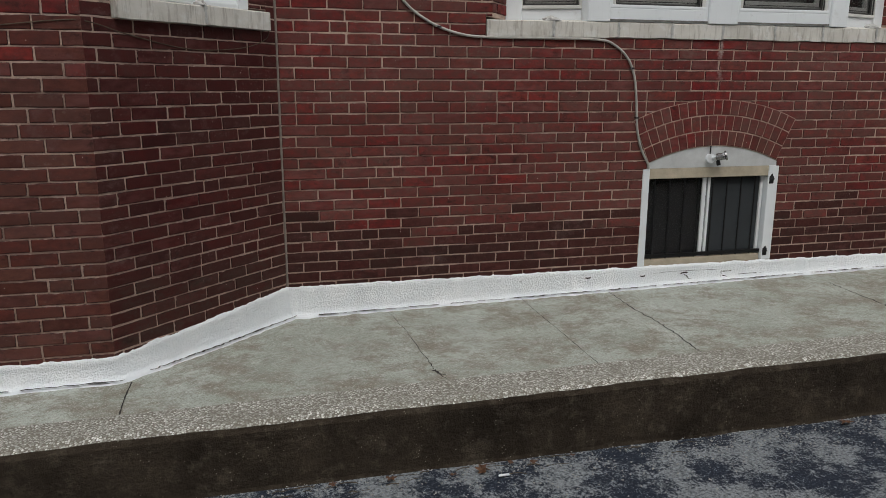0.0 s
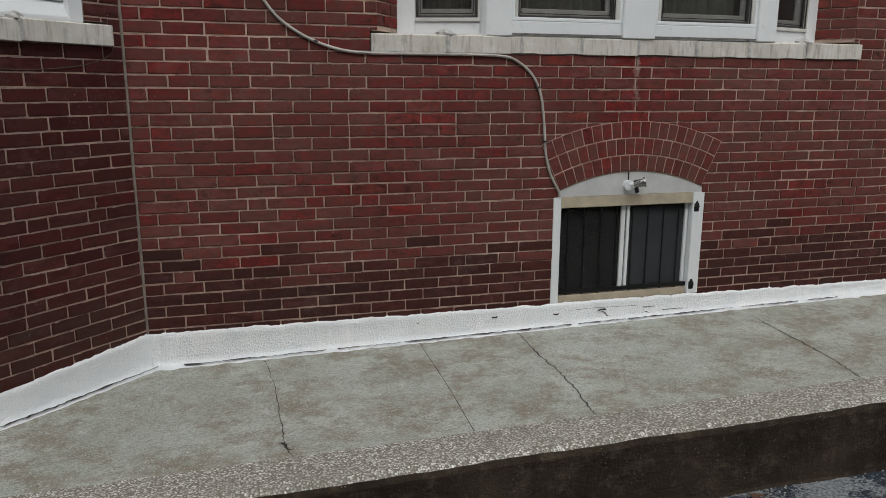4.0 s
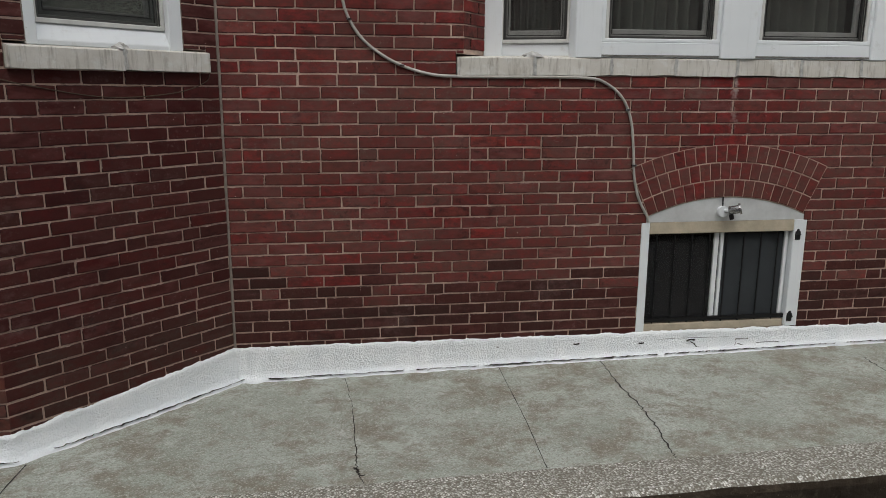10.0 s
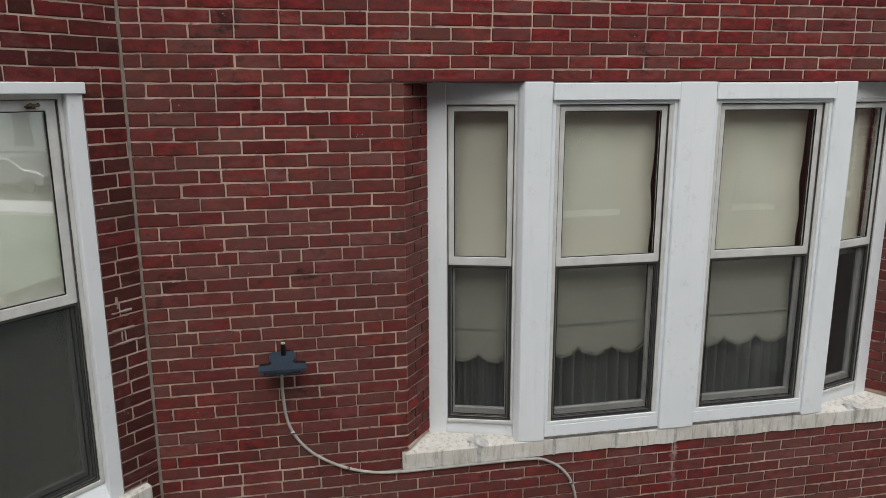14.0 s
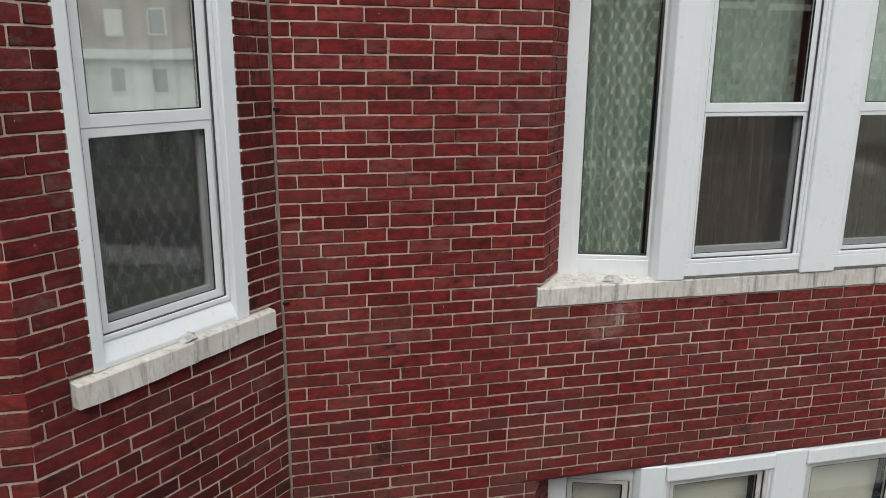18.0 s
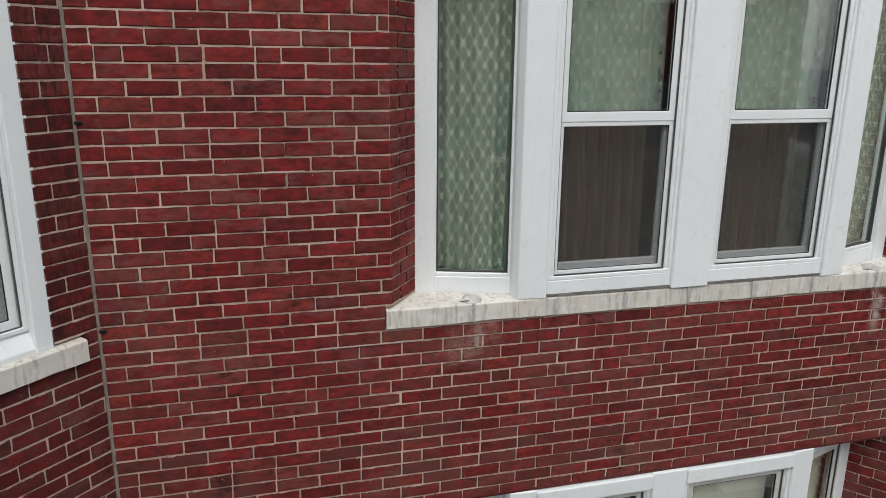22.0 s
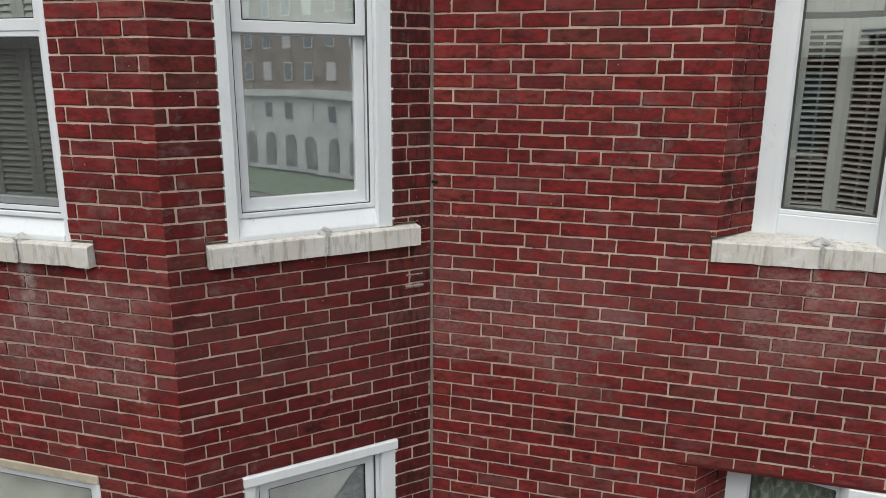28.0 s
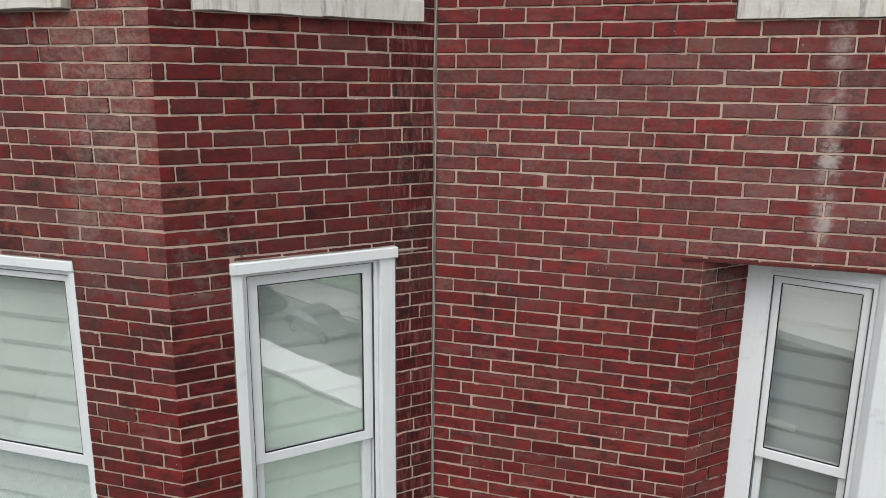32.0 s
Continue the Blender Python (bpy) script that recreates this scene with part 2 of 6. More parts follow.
    sx, sz = mathn(nt, "ADD", x, wander), mathn(nt, "ADD", z, mathn(nt, "MULTIPLY", wander, 0.6))
    for x0, x1, z0, z1, tint, much in (STAINS if film > 0.3 else STAINS_SIDE):
        mask = mathn(nt, "MULTIPLY", mathn(nt, "MULTIPLY", span(nt, sx, x0, x0 + 0.1), span(nt, sx, x1, x1 - 0.1)), mathn(nt, "MULTIPLY", span(nt, sz, z0, z0 + 0.08), span(nt, sz, z1, z1 - 0.08)))
        c = mixc(nt, mathn(nt, "MULTIPLY", mask, mathn(nt, "MULTIPLY", span(nt, scuff, 0.38, 0.6, 0.25, 1.0), span(nt, soft, 0.35, 0.6, 0.35 * much, much))), c, tint)
    # flecks of old paint and mortar, and small dark pits
    fleck = node(nt, "TexVoronoi", {"Vector": pos, "Scale": 34.0}).outputs["Distance"]
    sparse = span(nt, noise_tex(nt, 9, 2), 0.62, 0.65)
    c = mixc(nt, mathn(nt, "MULTIPLY", span(nt, fleck, 0.1, 0.06), sparse), c, (0.5, 0.42, 0.38))
    pit = node(nt, "TexVoronoi", {"Vector": own, "Scale": 42.0}).outputs["Distance"]
    pits = mathn(nt, "MULTIPLY", span(nt, pit, 0.16, 0.08), span(nt, noise_tex(nt, 11, 2), 0.55, 0.6))
    c = mixc(nt, mathn(nt, "MULTIPLY", pits, 0.3), c, (0.02, 0.01, 0.01))
    # worn arrises with the joints' shade painted in as dark rims, smeared raggedly with old mortar
    rim = node(nt, "Attribute", attribute_name="rim").outputs["Fac"]
    ragged = noise_tex(nt, 1.0, 5, 0.75, node(nt, "Mapping", {"Vector": own, "Scale": (38, 38, 70)}).outputs[0])
    dark = span(nt, mathn(nt, "ADD", rim, span(nt, ragged, 0.3, 0.7, -0.55, 0.55)), 0.5, 0.85, 0.0, 0.85)
    c = mixc(nt, dark, c, (0.024, 0.011, 0.011))
    smear = span(nt, mathn(nt, "ADD", rim, span(nt, noise_tex(nt, 1.0, 5, 0.75, node(nt, "Mapping", {"Vector": own, "Scale": (15, 15, 34), "Location": (3, 1, 7)}).outputs[0]), 0.3, 0.7, -0.75, 0.75)), 1.06, 1.24, 0.0, 0.8)
    c = mixc(nt, smear, c, (0.4, 0.3, 0.265))
    nt.links.new(c, b.inputs["Base Color"])
    nt.links.new(span(nt, blotch, 0.3, 0.7, 0.5, 0.85), b.inputs["Roughness"])
    b.inputs["Specular IOR Level"].default_value = 0.1
    rel = mathn(nt, "ADD", mathn(nt, "MULTIPLY", grain, 0.5), mathn(nt, "ADD", scuff, blotch))
    bump(nt, b, mathn(nt, "SUBTRACT", rel, pits), 0.35, 0.005)
    return m


DUST = 0.13
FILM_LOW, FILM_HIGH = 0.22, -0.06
REDS = [(0.0, (0.125, 0.0165, 0.0165)), (0.1, (0.155, 0.0175, 0.018)), (0.35, (0.215, 0.0222, 0.0218)), (0.6, (0.19, 0.0192, 0.0197)), (0.82, (0.25, 0.0275, 0.025)), (0.93, (0.24, 0.04, 0.031)), (1.0, (0.15, 0.038, 0.031))]
BURNT = [(0.0, (0.036, 0.02, 0.017)), (0.4, (0.052, 0.024, 0.02)), (0.75, (0.068, 0.024, 0.02)), (1.0, (0.085, 0.026, 0.022))]
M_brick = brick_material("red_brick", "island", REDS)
# the reds at about two thirds: the bay side's shade put into the colour
SHADED_REDS = [(0.0, (0.08, 0.0112, 0.0115)), (0.1, (0.105, 0.0125, 0.0132)), (0.35, (0.148, 0.0158, 0.0161)), (0.6, (0.13, 0.0136, 0.0145)), (0.82, (0.17, 0.0195, 0.0185)), (0.93, (0.165, 0.03, 0.0235)), (1.0, (0.1, 0.0275, 0.023))]
M_brick_side = brick_material("side_shaded_brick", "island", SHADED_REDS, 0.25)
M_brick_side_one = brick_material("side_shaded_brick_single", "object", SHADED_REDS, 0.25)
# the side's reds darkened again, thinning out up to five metres
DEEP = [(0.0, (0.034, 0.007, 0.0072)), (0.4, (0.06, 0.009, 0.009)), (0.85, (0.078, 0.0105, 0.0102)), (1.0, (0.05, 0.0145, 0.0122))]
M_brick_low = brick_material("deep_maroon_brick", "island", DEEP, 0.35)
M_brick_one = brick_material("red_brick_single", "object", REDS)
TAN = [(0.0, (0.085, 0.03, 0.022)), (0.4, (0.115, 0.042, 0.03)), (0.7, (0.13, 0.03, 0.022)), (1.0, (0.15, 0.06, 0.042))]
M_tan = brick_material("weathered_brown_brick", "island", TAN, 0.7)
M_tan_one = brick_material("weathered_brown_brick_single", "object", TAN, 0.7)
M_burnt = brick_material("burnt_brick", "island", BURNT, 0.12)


def mortar_material():
    m, nt, b = shader("lime_mortar")
    pos = where(nt)
    z = node(nt, "SeparateXYZ", {0: pos}).outputs[2]
    c = mixc(nt, span(nt, noise_tex(nt, 1.6, 5), 0.35, 0.7), (0.45, 0.315, 0.25), (0.66, 0.505, 0.41))
    # darker brown in patches, more so low down; greyer where it was pointed anew
    browned = span(nt, mathn(nt, "ADD", noise_tex(nt, 2.6, 6, 0.72), span(nt, z, 0.6, 4.8, 0.09, -0.06)), 0.45, 0.66, 0.0, 0.75)
    c = mixc(nt, browned, c, (0.2, 0.125, 0.1))
    c = mixc(nt, span(nt, noise_tex(nt, 9.0, 5, 0.7), 0.5, 0.66, 0.0, 0.4), c, (0.43, 0.315, 0.255))
    c = mixc(nt, span(nt, noise_tex(nt, 17.0, 5, 0.75), 0.6, 0.68, 0.0, 0.8), c, (0.07, 0.05, 0.045))
    c = mixc(nt, span(nt, noise_tex(nt, 200, 3), 0.5, 0.7, 0.0, 0.35), c, (0.2, 0.14, 0.12))
    c = mixc(nt, span(nt, noise_tex(nt, 260, 3), 0.56, 0.7, 0.0, 0.5), c, (0.6, 0.54, 0.48))
    nt.links.new(c, b.inputs["Base Color"])
    b.inputs["Roughness"].default_value = 0.92
    bump(nt, b, noise_tex(nt, 140, 5, 0.75), 0.9, 0.006)
    return m


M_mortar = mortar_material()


def sill_material():
    m, nt, b = shader("limestone_sill")
    pos = where(nt)
    c = mixc(nt, span(nt, noise_tex(nt, 4, 5), 0.3, 0.7), (0.52, 0.5, 0.45), (0.68, 0.665, 0.62))
    runs = noise_tex(nt, 1.0, 5, 0.65, node(nt, "Mapping", {"Vector": pos, "Scale": (42, 42, 5)}).outputs[0])
    c = mixc(nt, span(nt, runs, 0.5, 0.7, 0.0, 0.65), c, (0.2, 0.175, 0.135))
    c = mixc(nt, span(nt, noise_tex(nt, 13, 6, 0.7), 0.53, 0.66, 0.0, 0.5), c, (0.72, 0.735, 0.72))
    nt.links.new(c, b.inputs["Base Color"])
    b.inputs["Roughness"].default_value = 0.8
    bump(nt, b, noise_tex(nt, 60, 5, 0.7), 0.4, 0.006)
    return m


M_sill = sill_material()


def concrete_material():
    m, nt, b = shader("stained_concrete")
    c = mixc(nt, span(nt, noise_tex(nt, 2.3, 6, 0.65), 0.35, 0.68), (0.305, 0.332, 0.28), (0.475, 0.52, 0.468))
    c = mixc(nt, span(nt, noise_tex(nt, 6, 6, 0.75), 0.5, 0.66, 0.0, 0.5), c, (0.3, 0.285, 0.22))
    c = mixc(nt, span(nt, noise_tex(nt, 3.0, 7, 0.8), 0.47, 0.6, 0.0, 0.8), c, (0.2, 0.172, 0.125))
    c = mixc(nt, span(nt, noise_tex(nt, 14, 6, 0.75), 0.52, 0.7, 0.0, 0.5), c, (0.64, 0.66, 0.64))
    c = mixc(nt, span(nt, noise_tex(nt, 50, 5, 0.8), 0.48, 0.62, 0.0, 0.52), c, (0.22, 0.2, 0.155))
    c = mixc(nt, span(nt, noise_tex(nt, 100, 4, 0.8), 0.47, 0.64, 0.0, 0.5), c, (0.14, 0.13, 0.1))
    c = mixc(nt, span(nt, noise_tex(nt, 130, 3), 0.55, 0.66, 0.0, 0.55), c, (0.74, 0.74, 0.69))
    nt.links.new(c, b.inputs["Base Color"])
    b.inputs["Roughness"].default_value = 0.85
    bump(nt, b, noise_tex(nt, 120, 6, 0.8), 0.7, 0.006)
    return m


M_concrete = concrete_material()


def pebble_material():
    m, nt, b = shader("washed_pebble_concrete")
    pos = node(nt, "Mapping", {"Vector": where(nt), "Scale": (1, 1, 0.3)}).outputs[0]
    v = node(nt, "TexVoronoi", {"Vector": pos, "Scale": 104.0, "Randomness": 1.0})
    stone = ramp(nt, node(nt, "SeparateColor", {0: v.outputs["Color"]}).outputs[0], [(0.0, (0.22, 0.215, 0.18)), (0.35, (0.36, 0.355, 0.31)), (0.7, (0.54, 0.54, 0.49)), (1.0, (0.8, 0.8, 0.76))])
    c = mixc(nt, span(nt, v.outputs["Distance"], 0.42, 0.62), stone, (0.17, 0.155, 0.125))
    c = mixc(nt, span(nt, noise_tex(nt, 5, 5), 0.5, 0.7, 0.0, 0.45), c, (0.17, 0.16, 0.125))
    nt.links.new(c, b.inputs["Base Color"])
    b.inputs["Roughness"].default_value = 0.8
    bump(nt, b, mathn(nt, "SUBTRACT", 1.0, v.outputs["Distance"]), 0.5, 0.004)
    return m


M_pebble = pebble_material()


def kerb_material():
    m, nt, b = shader("dark_mottled_concrete")
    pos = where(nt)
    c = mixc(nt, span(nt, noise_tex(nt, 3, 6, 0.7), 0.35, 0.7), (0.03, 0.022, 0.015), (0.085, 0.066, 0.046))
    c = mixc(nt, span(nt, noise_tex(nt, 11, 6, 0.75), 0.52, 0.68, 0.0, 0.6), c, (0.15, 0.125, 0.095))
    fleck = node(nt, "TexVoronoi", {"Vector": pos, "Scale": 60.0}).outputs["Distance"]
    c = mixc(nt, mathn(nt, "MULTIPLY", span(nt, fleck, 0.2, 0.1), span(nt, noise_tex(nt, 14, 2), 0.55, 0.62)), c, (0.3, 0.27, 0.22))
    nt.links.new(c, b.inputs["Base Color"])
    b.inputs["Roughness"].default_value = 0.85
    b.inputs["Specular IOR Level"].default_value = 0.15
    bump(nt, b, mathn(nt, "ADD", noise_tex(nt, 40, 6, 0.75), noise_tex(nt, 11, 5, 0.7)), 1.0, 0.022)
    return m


M_kerb = kerb_material()


def asphalt_material():
    m, nt, b = shader("worn_sealed_asphalt")
    chips = noise_tex(nt, 75, 5, 0.8)
    worn = span(nt, mathn(nt, "ADD", noise_tex(nt, 3.4, 7, 0.75), span(nt, chips, 0.3, 0.7, -0.09, 0.09)), 0.47, 0.54)
    tar = mixc(nt, span(nt, chips, 0.5, 0.7), (0.016, 0.022, 0.036), (0.09, 0.11, 0.14))
    old = mixc(nt, span(nt, chips, 0.38, 0.62), (0.07, 0.078, 0.085), (0.36, 0.385, 0.4))
    c = mixc(nt, worn, tar, old)
    fleck = node(nt, "TexVoronoi", {"Vector": where(nt), "Scale": 120.0}).outputs["Distance"]
    c = mixc(nt, mathn(nt, "MULTIPLY", span(nt, fleck, 0.3, 0.2), span(nt, noise_tex(nt, 18, 3), 0.5, 0.58)), c, (0.36, 0.4, 0.44))
    nt.links.new(c, b.inputs["Base Color"])
    b.inputs["Roughness"].default_value = 0.8
    b.inputs["Specular IOR Level"].default_value = 0.2
    bump(nt, b, chips, 0.9, 0.01)
    return m


M_asphalt = asphalt_material()


def coat_material():
    m, nt, b = shader("white_waterproof_coat")
    c = mixc(nt, span(nt, noise_tex(nt, 5, 5), 0.3, 0.7), (0.81, 0.86, 0.885), (0.9, 0.93, 0.945))
    c = mixc(nt, span(nt, noise_tex(nt, 30, 6, 0.75), 0.58, 0.72, 0.0, 0.22), c, (0.5, 0.52, 0.51))
    chip = span(nt, noise_tex(nt, 22, 6, 0.75), 0.66, 0.69)
    c = mixc(nt, mathn(nt, "MULTIPLY", chip, span(nt, noise_tex(nt, 1.3, 2), 0.5, 0.56)), c, (0.12, 0.115, 0.1))
    nt.links.new(c, b.inputs["Base Color"])
    b.inputs["Roughness"].default_value = 0.5
    bump(nt, b, mathn(nt, "ADD", noise_tex(nt, 55, 4, 0.6), noise_tex(nt, 130, 3, 0.6)), 0.75, 0.012)
    return m


M_coat = coat_material()


def trim_material():
    """White cladding with faint runs of dirt, scuffs and a few specks."""
    m, nt, b = shader("white_clad_trim")
    pos = where(nt)
    c = mixc(nt, span(nt, noise_tex(nt, 1.7, 4), 0.3, 0.7), (0.72, 0.765, 0.79), (0.79, 0.825, 0.845))
    runs = noise_tex(nt, 1.0, 5, 0.7, node(nt, "Mapping", {"Vector": pos, "Scale": (38, 38, 1.6)}).outputs[0])
    c = mixc(nt, span(nt, runs, 0.55, 0.76, 0.0, 0.16), c, (0.4, 0.41, 0.4))
    c = mixc(nt, span(nt, noise_tex(nt, 12, 6, 0.75), 0.58, 0.72, 0.0, 0.4), c, (0.5, 0.5, 0.47))
    speck = node(nt, "TexVoronoi", {"Vector": pos, "Scale": 26.0}).outputs["Distance"]
    c = mixc(nt, mathn(nt, "MULTIPLY", span(nt, speck, 0.07, 0.04), span(nt, noise_tex(nt, 6, 2), 0.58, 0.62)), c, (0.12, 0.11, 0.1))
    nt.links.new(c, b.inputs["Base Color"])
    nt.links.new(span(nt, runs, 0.3, 0.7, 0.32, 0.5), b.inputs["Roughness"])
    bump(nt, b, noise_tex(nt, 5, 3), 0.12, 0.01)
    return m


M_white = trim_material()
M_vinyl = plain("white_vinyl_sash", (0.77, 0.805, 0.825), 0.32, var=0.04, scale=5, grain=0.03)
M_cream = plain("aged_cream_paint", (0.56, 0.49, 0.37), 0.5, var=0.2, scale=9, grain=0.2)
M_grey_frame = plain("grey_screen_frame", (0.075, 0.075, 0.072), 0.4, 0.3, var=0.1)
M_black = plain("black_iron", (0.012, 0.012, 0.013), 0.45, 0.4, var=0.25, scale=20)
M_lamp = plain("slate_grey_enamel", (0.04, 0.065, 0.095), 0.35, 0.2, var=0.15)
M_pipe = plain("weathered_conduit", (0.52, 0.5, 0.46), 0.55, 0.15, var=0.2, scale=15)
M_chrome = plain("dull_chrome", (0.35, 0.35, 0.35), 0.25, 0.9, var=0.2)
M_aged = plain("aged_white_paint", (0.6, 0.62, 0.62), 0.5, var=0.14, scale=9, grain=0.2)
M_old_sash = plain("aged_grey_white_sash", (0.68, 0.685, 0.66), 0.45, var=0.14, scale=8, grain=0.12)
M_bead = plain("grey_dirty_bead", (0.24, 0.235, 0.215), 0.8, var=0.4, scale=25, grain=0.4)
M_lump = plain("grey_white_sill_mortar", (0.6, 0.6, 0.58), 0.85, var=0.25, scale=30, grain=0.6)
M_lintel = plain("red_painted_steel", (0.11, 0.012, 0.011), 0.55, var=0.3, scale=14, grain=0.2)
M_caulk = plain("grey_brown_caulk", (0.3, 0.255, 0.22), 0.85, var=0.3, scale=12, grain=0.5)
M_rubber = plain("dark_gap", (0.008, 0.008, 0.008), 0.9, var=0.2)
M_shade = plain("cream_roller_shade", (0.88, 0.85, 0.75), 0.85, var=0.1, scale=3, grain=0.1)
M_blind = plain("pale_grey_blind", (0.82, 0.88, 0.865), 0.6, var=0.05, scale=4)
M_blind_grey = plain("grey_folded_blind", (0.54, 0.585, 0.6), 0.6, var=0.05, scale=4)
M_shutter = plain("grey_painted_shutter", (0.48, 0.495, 0.48), 0.5, var=0.1, scale=6)
# plaster near black: the rooms' lack of light is put into the colour
M_room = plain("unlit_room_plaster", (0.06, 0.055, 0.048), 0.9, var=0.15, scale=2)
M_dirt = plain("dark_crack_dirt", (0.03, 0.025, 0.02), 0.95, var=0.4, scale=30, grain=0.5)
M_leaf = plain("dry_brown_leaf", (0.16, 0.07, 0.03), 0.7, var=0.4, scale=40)
M_twig = plain("dry_twig", (0.13, 0.1, 0.065), 0.85, var=0.4, scale=40)
M_tin = plain("weathered_tin_hood", (0.33, 0.34, 0.33), 0.5, 0.3, var=0.3, scale=8)


def glass_material(name="window_glass", base=0.17):
    m, nt, b = shader(name)
    nt.nodes.remove(b)
    wave = noise_tex(nt, 2.2, 2)
    nrm = node(nt, "Bump", {"Height": wave, "Strength": 0.025, "Distance": 0.02}).outputs[0]
    f = mathn(nt, "POWER", node(nt, "LayerWeight", {"Blend": 0.5, "Normal": nrm}).outputs["Facing"], 4.0)
    gain = span(nt, f, 0.0, 1.0, base, 0.95)
    clear = node(nt, "BsdfTransparent", {"Color": (0.95, 0.97, 0.95, 1)})
    shine = node(nt, "BsdfGlossy", {"Color": (0.95, 0.97, 1, 1), "Roughness": 0.015, "Normal": nrm})
    mix = node(nt, "MixShader", {0: gain, 1: clear.outputs[0], 2: shine.outputs[0]})
    nt.links.new(mix.outputs[0], nt.nodes["Material Output"].inputs[0])
    return m


M_glass = glass_material()
M_glass_plain = glass_material("single_window_glass", 0.12)
M_glass_coated = glass_material("coated_double_glass", 0.3)
M_glass_bright = glass_material("bright_double_glass", 0.25)


def veil_material(name, colour, cover, pattern=None, strength=1.0):
    """Cloth that lets part of the light through: insect mesh, sheers and lace."""
    m, nt, b = shader(name)
    c = mixc(nt, span(nt, noise_tex(nt, 6, 4), 0.3, 0.7), tuple(x * 0.75 for x in colour), colour)
    nt.links.new(c, b.inputs["Base Color"])
    b.inputs["Roughness"].default_value = 0.9
    clear = node(nt, "BsdfTransparent")
    fac = cover
    if pattern == "lace":
        uv = node(nt, "TexCoord").outputs["UV"]
        net = node(nt, "TexVoronoi", {"Vector": uv, "Scale": 110.0}, feature="DISTANCE_TO_EDGE").outputs["Distance"]
        thread = span(nt, net, 0.16, 0.05)
        # roses on the knots of a diamond trellis of twined lines
        wavy = node(nt, "VectorMath", {0: uv, 1: node(nt, "VectorMath", {0: node(nt, "TexNoise", {"Vector": uv, "Scale": 34.0, "Detail": 3.0}).outputs["Color"], "Scale": 0.024}, operation="SCALE").outputs[0]}, operation="ADD").outputs[0]
        at = node(nt, "SeparateXYZ", {0: wavy})
        p, q = mathn(nt, "DIVIDE", at.outputs[0], 0.088), mathn(nt, "DIVIDE", at.outputs[1], 0.112)
        offs = []
        for op in ("ADD", "SUBTRACT"):
            a = mathn(nt, op, p, q)
            offs.append(mathn(nt, "SUBTRACT", a, mathn(nt, "ROUND", a)))
        dx = mathn(nt, "MULTIPLY", mathn(nt, "ADD", *offs), 0.044)
        dy = mathn(nt, "MULTIPLY", mathn(nt, "SUBTRACT", *offs), 0.056)
        dist = mathn(nt, "SQRT", mathn(nt, "ADD", mathn(nt, "MULTIPLY", dx, dx), mathn(nt, "MULTIPLY", dy, dy)))
        ragged = span(nt, noise_tex(nt, 120, 3, 0.6, uv), 0.3, 0.7, -0.007, 0.007)
        flower = mathn(nt, "MULTIPLY", span(nt, mathn(nt, "ADD", dist, ragged), 0.022, 0.015), span(nt, noise_tex(nt, 170, 2, 0.5, uv), 0.38, 0.55, 0.5, 1.0))
        line = mathn(nt, "MINIMUM", mathn(nt, "ABSOLUTE", offs[0]), mathn(nt, "ABSOLUTE", offs[1]))
        trellis = mathn(nt, "MULTIPLY", span(nt, line, 0.11, 0.06), span(nt, line, 0.015, 0.04))
        fac = mathn(nt, "MAXIMUM", mathn(nt, "MULTIPLY", thread, 0.4 * strength), mathn(nt, "MAXIMUM", mathn(nt, "MAXIMUM", mathn(nt, "MULTIPLY", flower, 0.82 * strength), mathn(nt, "MULTIPLY", trellis, 0.72 * strength)), cover))
    mix = node(nt, "MixShader", {0: fac, 1: clear.outputs[0], 2: b.outputs[0]})
    nt.links.new(mix.outputs[0], nt.nodes["Material Output"].inputs[0])
    return m


M_screen_fine = veil_material("fine_dark_insect_mesh", (0.03, 0.036, 0.034), 0.58)
M_screen = veil_material("insect_mesh", (0.022, 0.022, 0.021), 0.3)
M_mesh_dense = veil_material("dense_dark_mesh", (0.014, 0.014, 0.015), 0.78)
M_grey_sheer = veil_material("grey_sheer", (0.46, 0.49, 0.45), 0.5)
M_mesh_slate = veil_material("slate_dark_mesh", (0.04, 0.047, 0.053), 0.86)
M_sheer = veil_material("white_sheer", (0.85, 0.85, 0.8), 0.8)
M_lace = veil_material("white_lace", (0.8, 0.87, 0.78), 0.24, "lace")
M_lace_grey = veil_material("grey_lace", (0.5, 0.48, 0.43), 0.24, "lace", 0.4)
M_lace_soft = veil_material("soft_lace", (0.74, 0.8, 0.72), 0.34, "lace", 0.62)
M_lace_dark = veil_material("patterned_grey_lace", (0.42, 0.42, 0.38), 0.08, "lace", 0.85)
M_green = plain("green_drape", (0.34, 0.52, 0.4), 0.9, var=0.15, scale=5, grain=0.1)
M_taupe = plain("taupe_drape", (0.56, 0.42, 0.33), 0.9, var=0.15, scale=5, grain=0.1)
M_night = plain("unlit_room_sheet", (0.03, 0.03, 0.03), 0.9, var=0.2)


# ---- builders ----
def mesh_of(name, v, f, mat):
    me = bpy.data.meshes.new(name)
    me.from_pydata([tuple(p) for p in v], [], f)
    me.materials.append(mat)
    me.update()
    return me


